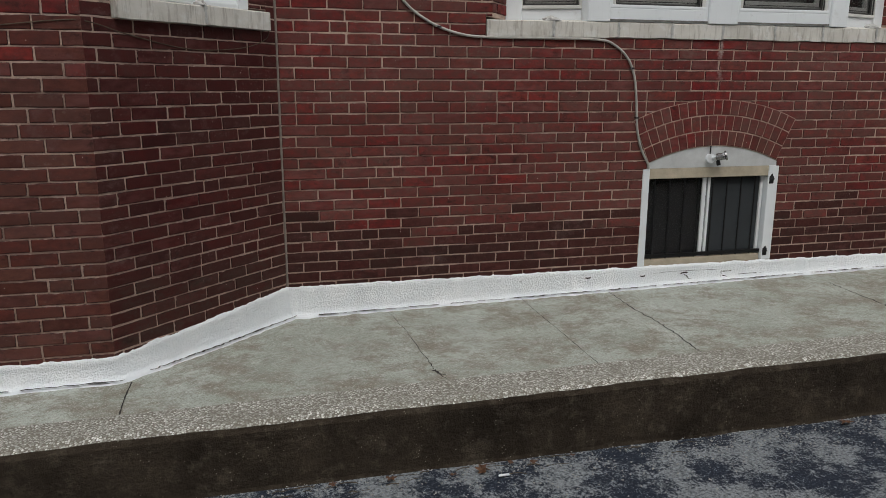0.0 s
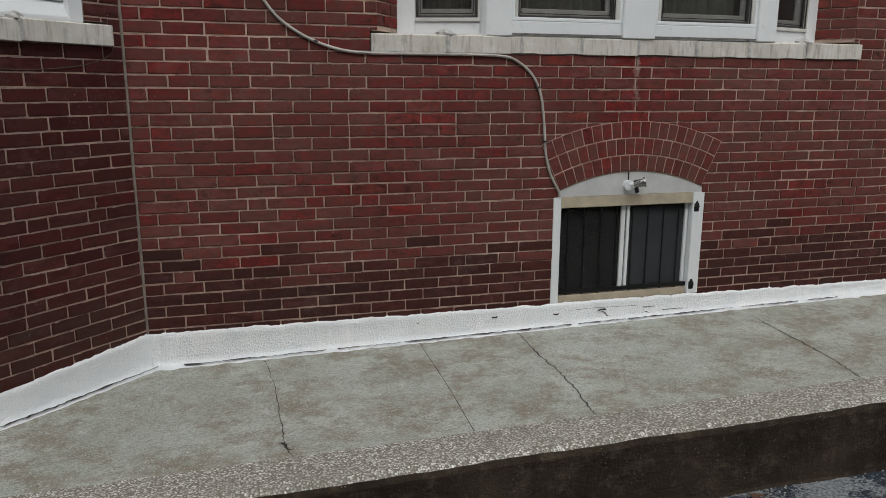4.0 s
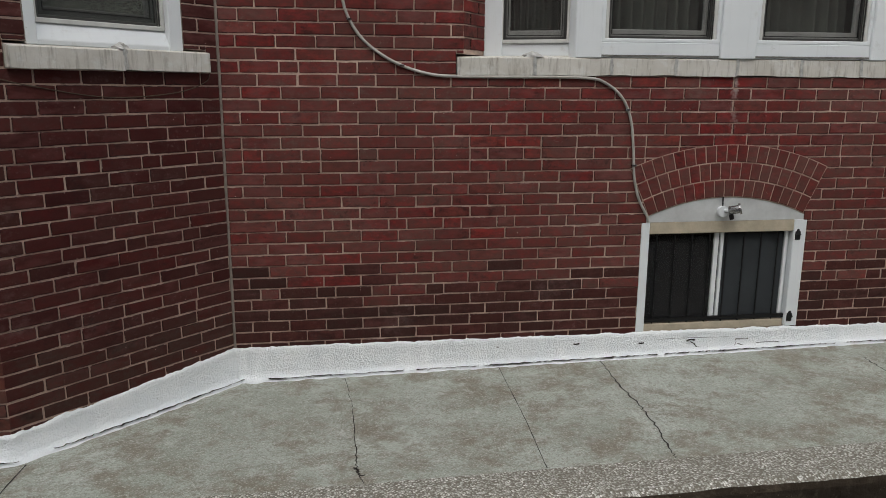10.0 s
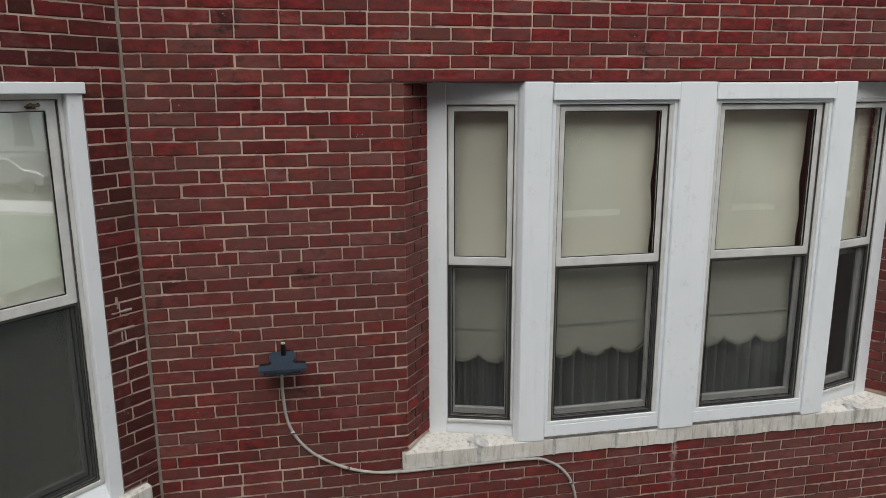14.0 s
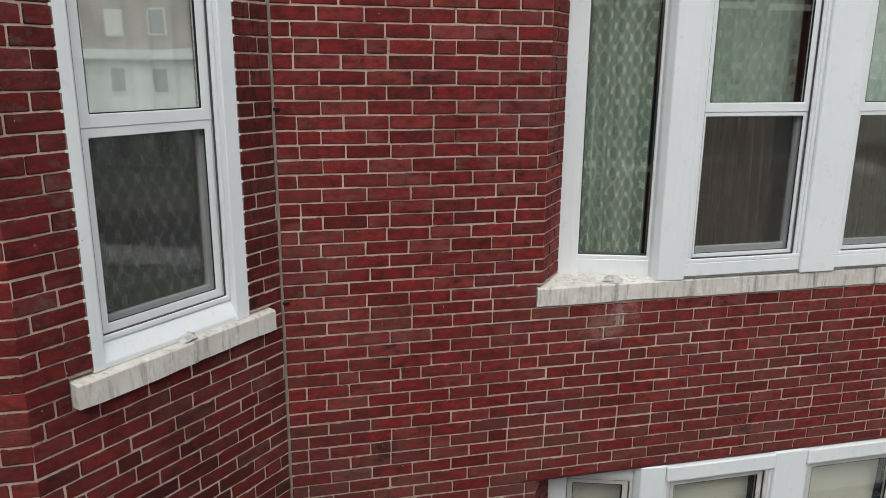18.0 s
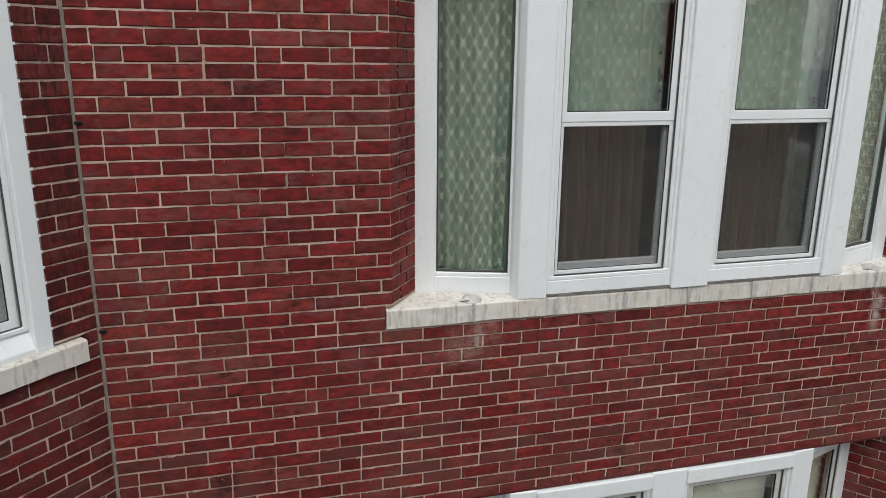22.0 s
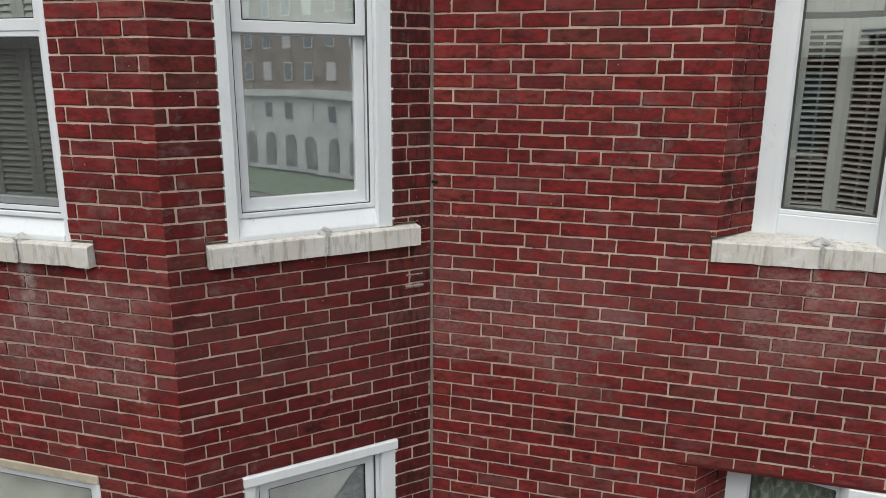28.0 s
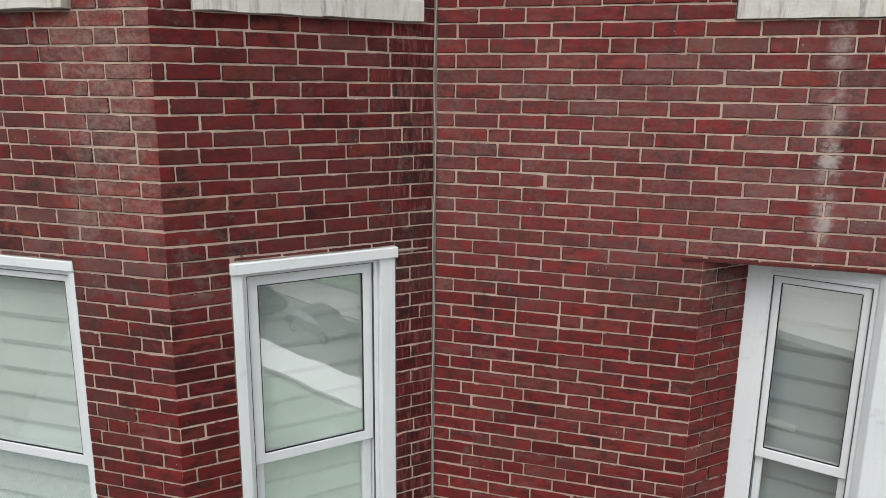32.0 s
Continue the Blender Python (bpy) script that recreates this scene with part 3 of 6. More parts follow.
def part(name, shape, mat, parent=None, label="", bevel=0.0, m=None):
    """Links one mesh under a thing or a part; shape: vertices and faces."""
    v, f = shape
    me = mesh_of(name, v, f, mat)
    if bevel:
        bm = bmesh.new()
        bm.from_mesh(me)
        bmesh.ops.bevel(bm, geom=bm.edges[:], offset=bevel, segments=1, affect="EDGES", profile=0.5)
        bm.to_mesh(me)
        bm.free()
    ob = new(name, me)
    if parent:
        ob.parent = parent
    if m is not None:
        ob.matrix_local = m
    if label:
        tagged(ob, label)
    return ob


def thing(name, label, category, m=None, group="", kind=""):
    ob = new(name)
    if m is not None:
        ob.matrix_world = m
    return tagged(ob, label, category, group, kind)


def prism(pts, z0, z1):
    n = len(pts)
    v = [(x, y, z0) for x, y in pts] + [(x, y, z1) for x, y in pts]
    area = sum(pts[i][0] * pts[(i + 1) % n][1] - pts[(i + 1) % n][0] * pts[i][1] for i in range(n))
    f = [[i, (i + 1) % n, n + (i + 1) % n, n + i] for i in range(n)] + [list(range(n))[::-1], list(range(n, 2 * n))]
    if area < 0:
        f = [q[::-1] for q in f]
    return v, f


def box(x0, x1, y0, y1, z0, z1):
    return prism([(x0, y0), (x1, y0), (x1, y1), (x0, y1)], z0, z1)


def joined(shapes):
    v, f = [], []
    for a, b in shapes:
        k = len(v)
        v += list(a)
        f += [[i + k for i in q] for q in b]
    return v, f


def slanted(p, q, y0, y1, z0, z1, u0=None, u1=None):
    """A bar along the plan line p-q, from y0 to y1 behind it, from u0 to u1 along it."""
    p, q = Vector(p), Vector(q)
    d = (q - p).normalized()
    n = Vector((-d.y, d.x))
    a, b = (0.0 if u0 is None else u0), ((q - p).length if u1 is None else u1)
    pts = [p + d * a + n * y0, p + d * b + n * y0, p + d * b + n * y1, p + d * a + n * y1]
    return prism([tuple(w) for w in pts], z0, z1)


def tube(path, r, sides=8):
    v, f = [], []
    path = [Vector(p) for p in path]
    for i, p in enumerate(path):
        t = (path[min(i + 1, len(path) - 1)] - path[max(i - 1, 0)]).normalized()
        a = t.cross(Vector((0, 1, 0)) if abs(t.y) < 0.9 else Vector((1, 0, 0))).normalized()
        b = t.cross(a)
        v += [p + (a * math.cos(k * math.tau / sides) + b * math.sin(k * math.tau / sides)) * r for k in range(sides)]
    for i in range(len(path) - 1):
        for k in range(sides):
            a, b = i * sides + k, i * sides + (k + 1) % sides
            f.append([a, b, b + sides, a + sides])
    n = len(v)
    f += [list(range(sides))[::-1], list(range(n - sides, n))]
    return v, f


def smooth_path(pts, steps=8):
    """Points on a smooth curve through the given ones."""
    p = [Vector(q) for q in pts]
    p = [2 * p[0] - p[1]] + p + [2 * p[-1] - p[-2]]
    out = []
    for i in range(1, len(p) - 2):
        for s in range(steps):
            t = s / steps
            out.append(0.5 * (2 * p[i] + (p[i + 1] - p[i - 1]) * t + (2 * p[i - 1] - 5 * p[i] + 4 * p[i + 1] - p[i + 2]) * t * t + (3 * p[i] - p[i - 1] - 3 * p[i + 1] + p[i + 2]) * t**3))
    return out + [p[-2]]

# ---- plan ----
BRICK, BED, HEAD = 0.2155, 0.0073, 0.0068
# heights of every ninth course, from the ninth to the roof: the masons stretched and squeezed the beds to meet sills and heads
NINTHS = (-0.161, 0.435, 1.038, 1.661, 2.282, 2.913, 3.551, 4.18, 4.798, 5.403, 6.02, 6.654, 7.282, 7.893, 8.501, 9.112, 9.721, 10.335, 10.959, 11.575, 12.182, 12.788, 13.394, 14.0, 14.606, 15.212, 15.818)
# courses of alternating stretchers and headers
HEADERS = {10, 16, 22, 28, 35, 41, 47, 53, 59, 65, 70, 76, 81, 88, 94, 100, 106, 112, 118, 125, 131, 137, 143, 149, 162, 169, 175, 181, 187, 193, 206, 212, 218, 224, 230}
SIDE_HEADERS = {157} | HEADERS


def bed(n):
    """Height of the bed under course n."""
    k = (n - 0.5 - 8) / 9
    i = max(0, min(len(NINTHS) - 2, int(math.floor(k))))
    return NINTHS[i] + (NINTHS[i + 1] - NINTHS[i]) * (k - i)


BEDS = [(n, bed(n)) for n in range(2, 244)]
LOW, TOP = -0.5, 15.8
BAY = 0.886
COURT = 6.034
# storey: sill bottom, sill top, head of the opening, meeting rail
STOREYS = [(1.625, 1.742, 3.803, 2.8), (4.842, 4.957, 6.834, 5.872), (7.857, 7.967, 9.83, 8.86), (10.846, 10.96, 12.866, 11.888), (13.9, 14.01, 15.5, 14.95)]
MAIN = Matrix.Identity(4)
SIDE = pose(0, 0, 0, 0, 0, 45)
FRONT = pose(0, -BAY, 0)
SIDE_R = pose(COURT, 0, 0, 0, 0, -45)
FRONT_R = pose(COURT, -BAY, 0)
SLANT = BAY * 2**0.5
ARCH_X, ARCH_Z, ARCH_R, ARCH_A, RING = 3.033, -0.353, 1.25, radians(24.4), 0.108


def arch_half(z):
    """Half width of the arched opening and its brick rings at a height."""
    top = ARCH_R + 3 * RING
    if z > ARCH_Z + top:
        return 0.0
    if z > ARCH_Z + top * math.cos(ARCH_A):
        return math.sqrt(max(0.0, top**2 - (z - ARCH_Z) ** 2))
    if z > ARCH_Z + ARCH_R * math.cos(ARCH_A):
        return (z - ARCH_Z) * math.tan(ARCH_A)
    return 0.553


def wall_slab(u0, u1, z0, z1, holes, y0=-0.0006, y1=0.32):
    """A wall with thickness and rectangular openings that go through it."""
    us = sorted({u0, u1, *[h[k] for h in holes for k in (0, 1) if u0 < h[k] < u1]})
    zs = sorted({z0, z1, *[h[k] for h in holes for k in (2, 3) if z0 < h[k] < z1]})

    def solid(i, j):
        if not (0 <= i < len(us) - 1 and 0 <= j < len(zs) - 1):
            return False
        a, b = (us[i] + us[i + 1]) / 2, (zs[j] + zs[j + 1]) / 2
        return not any(h[0] < a < h[1] and h[2] < b < h[3] for h in holes)

    v, f, seen = [], [], {}

    def at(x, y, z):
        if (x, y, z) not in seen:
            seen[x, y, z] = len(v)
            v.append((x, y, z))
        return seen[x, y, z]

    for i in range(len(us) - 1):
        for j in range(len(zs) - 1):
            if not solid(i, j):
                continue
            a, b, c, d = us[i], us[i + 1], zs[j], zs[j + 1]
            f.append([at(a, y0, c), at(b, y0, c), at(b, y0, d), at(a, y0, d)])
            f.append([at(a, y1, d), at(b, y1, d), at(b, y1, c), at(a, y1, c)])
            if not solid(i - 1, j):
                f.append([at(a, y0, d), at(a, y1, d), at(a, y1, c), at(a, y0, c)])
            if not solid(i + 1, j):
                f.append([at(b, y0, c), at(b, y1, c), at(b, y1, d), at(b, y0, d)])
            if not solid(i, j - 1):
                f.append([at(a, y0, c), at(a, y1, c), at(b, y1, c), at(b, y0, c)])
            if not solid(i, j + 1):
                f.append([at(b, y0, d), at(b, y1, d), at(a, y1, d), at(a, y0, d)])
    return v, f


def brick_shape(w, h, out, back=0.022, jig=None):
    """One brick seen from its face: worn round arrises and chipped edges; centre of the face at the origin."""
    j = jig or (lambda: 0.0)
    a, b, r = w / 2, h / 2, 0.003
    long = 3 if w > 0.15 else (2 if w > 0.07 else 1)
    low = [(-a + r + (2 * a - 2 * r) * k / (long + 1) + (6 * j() if 0 < k <= long else 0.0), -b) for k in range(long + 2)]
    high = [(a - r - (2 * a - 2 * r) * k / (long + 1) + (6 * j() if 0 < k <= long else 0.0), b) for k in range(long + 2)]
    ring = low + [(a, -b + r), (a, b - r)] + high + [(-a, b - r), (-a, -b + r)]
    ring = [(x + j(), z + j()) for x, z in ring]
    n = len(ring)
    v = [(x, back, z) for x, z in ring] + [(x, -out + 0.004, z) for x, z in ring]
    for inset, y in ((0.0022, -out + 0.0009), (0.007, -out)):
        ka, kb = 1 - min(inset, a * 0.4) / a, 1 - min(inset, b * 0.4) / b
        v += [(x * ka, y, z * kb) for x, z in ring]
    f = [list(range(3 * n, 4 * n))]
    for k in range(n):
        q = (k + 1) % n
        f += [[m + k, m + q, m + n + q, m + n + k] for m in (0, n, 2 * n)]
    return v, f


def rimmed(me, sizes):
    """Marks how near to its edge each point of a brick's face lies. sizes: points in each brick's ring, and whether its left and right ends turn a corner."""
    layer = me.attributes.new("rim", "FLOAT", "POINT")
    values = []
    for n, left, right in sizes:
        long = (n - 8) // 2
        free = {0, n - 1, n - 2, n - 3} if left else set()
        if right:
            free |= set(range(long + 1, long + 5))
        for rim in (1.0, 1.0, 0.72, 0.0):
            values += [0.0 if k in free else rim for k in range(n)]
    layer.data.foreach_set("value", values)
    return me


def courses(u0, u1, z0, z1, holes, rng, arch=None, joint=0.1, headers=HEADERS, wide=(0, 0)):
    """Bricks (u, z, width, height) of a face, course by course; joint: where one upright joint of the odd courses stands."""
    out = []
    for n, low in BEDS:
        zb, zt = low + BED / 2, bed(n + 1) - BED / 2
        zm = (zb + zt) / 2
        if zt > z1 or zb < z0:
            continue
        header = n in headers
        start = joint + (0.0 if n % 2 else BRICK / 2) + rng.uniform(-0.011, 0.011)
        if header:
            start += rng.choice((0.0, 0.054, 0.162))
        u = start - math.ceil((start - u0) / (BRICK * 1.5) + 1) * BRICK * 1.5 if header else start - math.ceil((start - u0) / BRICK + 1) * BRICK
        k = 0
        cuts = [(h[0], h[1]) for h in holes if h[2] < zt - 0.012 and h[3] > zb + 0.012]
        half = min(arch_half(zb - 0.004), arch_half(zt + 0.004)) if arch is not None else 0.0
        if half:
            cuts.append((arch - half - 0.002, arch + half + 0.002))
        row = []
        while u < u1:
            w = BRICK * (0.5 if header and k % 2 else 1.0) * (1 + rng.uniform(-0.012, 0.012))
            row.append((u + HEAD / 2, u + w - HEAD / 2))
            u += w
            k += 1
        lo, hi = u0 + 0.002, u1 - 0.002
        pieces = []
        for a, b in row:
            a, b = max(a, lo), min(b, hi)
            segs = [(a, b)]
            for c, d in cuts:
                segs = [s for p, q in segs for s in ((p, min(q, c)), (max(p, d), q)) if s[1] - s[0] > 0.0]
            pieces += segs
        # shallow cut bricks over and under an opening's edge
        for h in holes:
            for lo_z, hi_z in ((max(h[3] + 0.004, zb), zt), (zb, min(h[2] - 0.004, zt))):
                if zb < zt and 0.014 < hi_z - lo_z < (zt - zb) - 0.002 and not (h[2] >= zt - 0.012 or h[3] <= zb + 0.012):
                    if any(g is not h and g[2] < hi_z - 0.012 and g[3] > lo_z + 0.012 and g[0] <= h[0] and g[1] >= h[1] for g in holes):
                        continue
                    others = [(g[0], g[1]) for g in holes if g is not h and g[2] < hi_z - 0.003 and g[3] > lo_z + 0.003]
                    for a, b in row:
                        segs = [(max(a, h[0], u0 + 0.002), min(b, h[1], u1 - 0.002))]
                        for c, d in others:
                            segs = [s for p, q in segs for s in ((p, min(q, c)), (max(p, d), q))]
                        out += [((p + q) / 2, (lo_z + hi_z) / 2, q - p, hi_z - lo_z, n) for p, q in segs if q - p > 0.02]
        # slivers at an end are joined to their neighbour
        pieces = [p for p in pieces if p[1] - p[0] > 0.004]
        i = 0
        while i < len(pieces) - 1:
            a, b = pieces[i], pieces[i + 1]
            if b[0] - a[1] < 0.02 and min(a[1] - a[0], b[1] - b[0]) < 0.045:
                pieces[i : i + 2] = [(a[0], b[1])]
            else:
                i += 1
        for a, b in pieces:
            if b - a > 0.02:
                trim = 0.0045 if wide[0] < zm < wide[1] else 0.0
                out.append(((a + b) / 2, zm, b - a - trim, zt - zb - trim, n))
    return out


def lay(wall, bricks, rng, near, label, burnt=None, mats=None, low_mat=None, corners=(), low_label="dark burnt brick courses above the white base coat"):
    """Near bricks become parts of the wall, the rest is joined."""
    joined_mat, single_mat = mats or (M_brick, M_brick_one)
    shared, piles, count = {}, {False: ([], [], []), True: ([], [], [])}, 0
    jig = lambda: rng.gauss(0, 0.0007)
    for u, z, w, h, n in bricks:
        turns = tuple(any(abs(end - c) < 0.004 for c in corners) for end in (u - w / 2, u + w / 2))
        if near(u, z) and count < 300:
            key = (round(w / 0.008) * 0.008, round(h, 3), rng.randrange(6), turns)
            if key not in shared:
                shape = brick_shape(key[0], h + rng.uniform(-0.0015, 0.0015), 0.0045, jig=jig)
                shared[key] = rimmed(mesh_of("brick", *shape, single_mat), [(len(shape[0]) // 4, *turns)])
            ob = new("brick", shared[key])
            ob.parent = wall
            ob.location = (u, rng.uniform(-0.002, 0.0015), z + rng.uniform(-0.0012, 0.0012))
            ob.rotation_euler = (0, rng.gauss(0, 0.003), rng.gauss(0, 0.006))
            count += 1
            continue
        a, b = brick_shape(w, h + rng.uniform(-0.0015, 0.0015), 0.0045 + rng.uniform(-0.002, 0.002), jig=jig)
        tv, tf, sizes = piles[bool(burnt and burnt(u, z))]
        k = len(tv)
        tilt, roll, dz = rng.gauss(0, 0.007), rng.gauss(0, 0.003), rng.uniform(-0.0012, 0.0012)
        tv += [(x + u, y + tilt * x, q + z + dz + roll * x) for x, y, q in a]
        tf += [[i + k for i in face] for face in b]
        sizes.append((len(a) // 4, *turns))
    for low, name, mat, text in ((False, "brickwork", joined_mat, label), (True, "base_brickwork", low_mat or M_burnt, low_label)):
        v, f, sizes = piles[low]
        if v:
            ob = tagged(part(name, (v, f), mat, wall, text), kind="stuff")
            rimmed(ob.data, sizes)


rng = random.Random(7)
# the brick edge beside each storey's wide window, and how far its outer post reaches over
JAMB_X = (1.352, 1.343, 1.33, 1.262, 1.28)
POST_OUT = (0.0, -0.004, -0.012, -0.035, -0.03)
JL = JAMB_X[0]


def storey_of(z):
    return min(range(5), key=lambda k: abs(STOREYS[k][1] - z))


main_holes = []
for (zs, zt, zh, zr), x in zip(STOREYS, JAMB_X):
    main_holes += [(min(1.31, x + 0.02), COURT - min(1.31, x + 0.02), zs, zt), (x, COURT - x, zt, zh)]
BW = (2.478, 3.588, 0.0, 0.77)
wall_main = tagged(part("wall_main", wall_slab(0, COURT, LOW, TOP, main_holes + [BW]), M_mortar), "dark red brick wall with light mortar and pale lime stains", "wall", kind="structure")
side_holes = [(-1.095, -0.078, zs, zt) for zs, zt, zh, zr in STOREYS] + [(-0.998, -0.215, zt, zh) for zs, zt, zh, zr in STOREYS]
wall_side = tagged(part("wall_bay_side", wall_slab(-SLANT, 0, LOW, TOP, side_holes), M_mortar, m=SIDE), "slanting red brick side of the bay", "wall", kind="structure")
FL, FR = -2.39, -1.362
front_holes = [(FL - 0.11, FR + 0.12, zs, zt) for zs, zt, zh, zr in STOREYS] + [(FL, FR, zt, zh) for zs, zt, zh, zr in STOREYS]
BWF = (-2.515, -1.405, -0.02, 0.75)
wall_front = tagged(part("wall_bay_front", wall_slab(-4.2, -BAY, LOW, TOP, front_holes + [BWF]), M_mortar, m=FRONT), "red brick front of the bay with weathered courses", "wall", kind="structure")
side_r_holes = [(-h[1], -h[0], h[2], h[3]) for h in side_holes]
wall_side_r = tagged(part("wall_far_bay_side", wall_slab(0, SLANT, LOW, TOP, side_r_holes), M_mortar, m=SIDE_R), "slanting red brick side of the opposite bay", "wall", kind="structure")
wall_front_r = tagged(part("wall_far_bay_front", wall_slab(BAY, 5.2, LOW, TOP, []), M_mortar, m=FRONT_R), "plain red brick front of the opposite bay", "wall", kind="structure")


# splayed brick jambs of the wide openings
def jamb(x, s, z0, z1, name):
    """s: 1 splays to the right, -1 to the left."""
    wide = (1.51 + POST_OUT[storey_of(z0)] - (x if s > 0 else COURT - x))
    p, q = (x, 0.0025), (x + s * wide, 0.206)
    ob = part(name, prism([p, q, (x, 0.206)], z0, z1), M_mortar, wall_main, "splayed brick jamb")
    a, b = Vector((x, 0.0)), Vector((x + s * wide, 0.2))
    d = (b - a).normalized()
    ang = math.atan2(d.y, d.x) if s > 0 else math.atan2(-d.y, -d.x)
    v, f, sizes = [], [], []
    length = (b - a).length
    for n, low in BEDS:
        zb, zt = max(low + BED / 2, z0), min(bed(n + 1) - BED / 2, z1)
        if zt - zb < 0.02:
            continue
        cut = (0.085 if n % 2 else 0.165) + rng.uniform(-0.01, 0.01)
        for u0, u1 in ((0.001, cut - HEAD / 2), (cut + HEAD / 2, length)):
            w = u1 - u0
            bv, bf = brick_shape(w, zt - zb, 0.004 + rng.uniform(-0.001, 0.001), jig=lambda: rng.gauss(0, 0.0008))
            sizes.append((len(bv) // 4, s > 0 and u0 < 0.01, s < 0 and u0 < 0.01))
            c = a + d * (u0 + u1) / 2
            k = len(v)
            for px, py, pz in bv:
                v.append((c.x + px * math.cos(ang) - py * math.sin(ang), c.y + px * math.sin(ang) + py * math.cos(ang), pz + (zb + zt) / 2))
            f += [[i + k for i in q2] for q2 in bf]
    ob = tagged(part("jamb_brickwork", (v, f), M_brick, wall_main), kind="stuff")
    rimmed(ob.data, sizes)


for (zs, zt, zh, zr), x in zip(STOREYS, JAMB_X):
    jamb(x, 1, zt, zh, "jamb")
    jamb(COURT - x, -1, zt, zh, "jamb")

# caulked inside corner and the thin wire that runs down it
corner_joint = tagged(part("corner_caulk", prism([(-0.007, -0.0085), (0.0, -0.0105), (0.0085, -0.0035), (0.01, 0.02), (-0.02, 0.02)], -0.1, TOP - 0.02), M_caulk), "grey-brown caulk bead in the inside corner", "caulk", kind="structure")
wire_pts = [(0.004 + 0.006 * math.sin(k * 1.7), -0.02, 9.0 + k * 0.22) for k in range(30)]
tagged(part("corner_wire", tube(smooth_path(wire_pts, 3), 0.0028, 5), M_pipe), "thin bare wire hanging down the inside corner", "wire")
for z in (4.95, 5.88, 8.16, 11.0):
    tagged(part("wire_clip", box(0.002, 0.035, -0.014, 0.0, z - 0.008, z + 0.006), M_black, bevel=0.002), "small rusty clip by the caulked corner", "clip", group="clips along the corner")


# ---- ground ----
def zw(x):
    return -0.148 + 0.015 * max(-3, min(x, 7))


def ze(x):
    return SLAB_EDGE + SLAB_RISE * max(-3, min(x, 7))


SLAB_EDGE, SLAB_RISE, EDGE_Y, BAND = -0.056, 0.012, -1.74, 0.31


def slab_z(x, y):
    t = min(1.0, max(0.0, -y / -EDGE_Y))
    t = t**2
    return zw(x) * (1 - t) + ze(x) * t


def strip_grid(xs, rows, mat, name, label, cat):
    """A sheet through rows of (y, z) functions of x."""
    v = [(x, y(x), z(x)) for x in xs for y, z in rows]
    m = len(rows)
    f = [[i * m + j, (i + 1) * m + j, (i + 1) * m + j + 1, i * m + j + 1] for i in range(len(xs) - 1) for j in range(m - 1)]
    f = [q[::-1] for q in f]
    return tagged(part(name, (v, f), mat), label, cat, kind="structure")


xs = [-9 + 0.1 * i for i in range(241)]
ins = EDGE_Y + BAND


def edge_wob(x):
    return 0.012 * noise.noise((x * 2.1, 3.3, 0)) + 0.005 * noise.noise((x * 11, 1.3, 0))


slab = strip_grid(xs, [(lambda x, k=k: 0.3 + (ins - 0.3) * k / 6, lambda x, k=k: slab_z(x, 0.3 + (ins - 0.3) * k / 6)) for k in range(7)], M_concrete, "pavement", "stained grey-brown concrete walkway along the wall", "walkway")
xs2 = [-9 + 0.03 * i for i in range(801)]
band_rows = [(lambda x: ins + 0.006 * noise.noise((x * 6, 0, 0)), lambda x: slab_z(x, ins) + 0.002), (lambda x: (ins + EDGE_Y) / 2, lambda x: slab_z(x, (ins + EDGE_Y) / 2) + 0.003), (lambda x: EDGE_Y + 0.05 + edge_wob(x), lambda x: ze(x) + 0.001), (lambda x: EDGE_Y + 0.015 + edge_wob(x), lambda x: ze(x) - 0.012 + edge_wob(x) * 0.4)]
kerb_band = strip_grid(xs2, band_rows, M_pebble, "kerb_top", "kerb top of exposed pale pebble concrete", "kerb")
GROUND = -0.346


def gz(x):
    return GROUND - 0.004 * max(-6, min(x, 9))


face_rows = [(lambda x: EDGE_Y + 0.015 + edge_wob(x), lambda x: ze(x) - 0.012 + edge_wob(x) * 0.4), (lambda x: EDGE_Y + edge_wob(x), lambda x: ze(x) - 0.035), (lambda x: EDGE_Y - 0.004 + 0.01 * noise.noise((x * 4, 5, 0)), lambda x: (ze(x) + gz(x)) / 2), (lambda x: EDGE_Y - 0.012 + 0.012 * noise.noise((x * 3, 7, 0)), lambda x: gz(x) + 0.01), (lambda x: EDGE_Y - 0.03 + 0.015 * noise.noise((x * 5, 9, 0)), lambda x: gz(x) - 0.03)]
kerb_face = strip_grid(xs2, face_rows, M_kerb, "kerb_face", "dark brown concrete face of the raised walkway", "kerb")
far = 400.0
ys = [EDGE_Y + 0.1, EDGE_Y - 1.5, -6, -14, -40, -far]
gx = [-far, -40, -9, 9, 40, far]
gvert = [(x, y, gz(x)) for y in ys for x in gx]
gface = [[j * 6 + i, (j + 1) * 6 + i, (j + 1) * 6 + i + 1, j * 6 + i + 1] for j in range(5) for i in range(5)]
ground = tagged(part("ground", (gvert, gface), M_asphalt), "dark sealed asphalt with worn grey patches", "asphalt", kind="structure")


# white coat along the foot of the walls
def coat_line():
    pts = [(-4.2, -BAY), (-BAY, -BAY), (0.0, 0.0), (COURT, 0.0), (COURT + BAY, -BAY)]
    out = []
    for (ax, ay), (bx, by) in zip(pts, pts[1:]):
        n = max(2, int(math.hypot(bx - ax, by - ay) / 0.014))
        out += [(ax + (bx - ax) * i / n, ay + (by - ay) * i / n) for i in range(n)]
    return out + [pts[-1]]


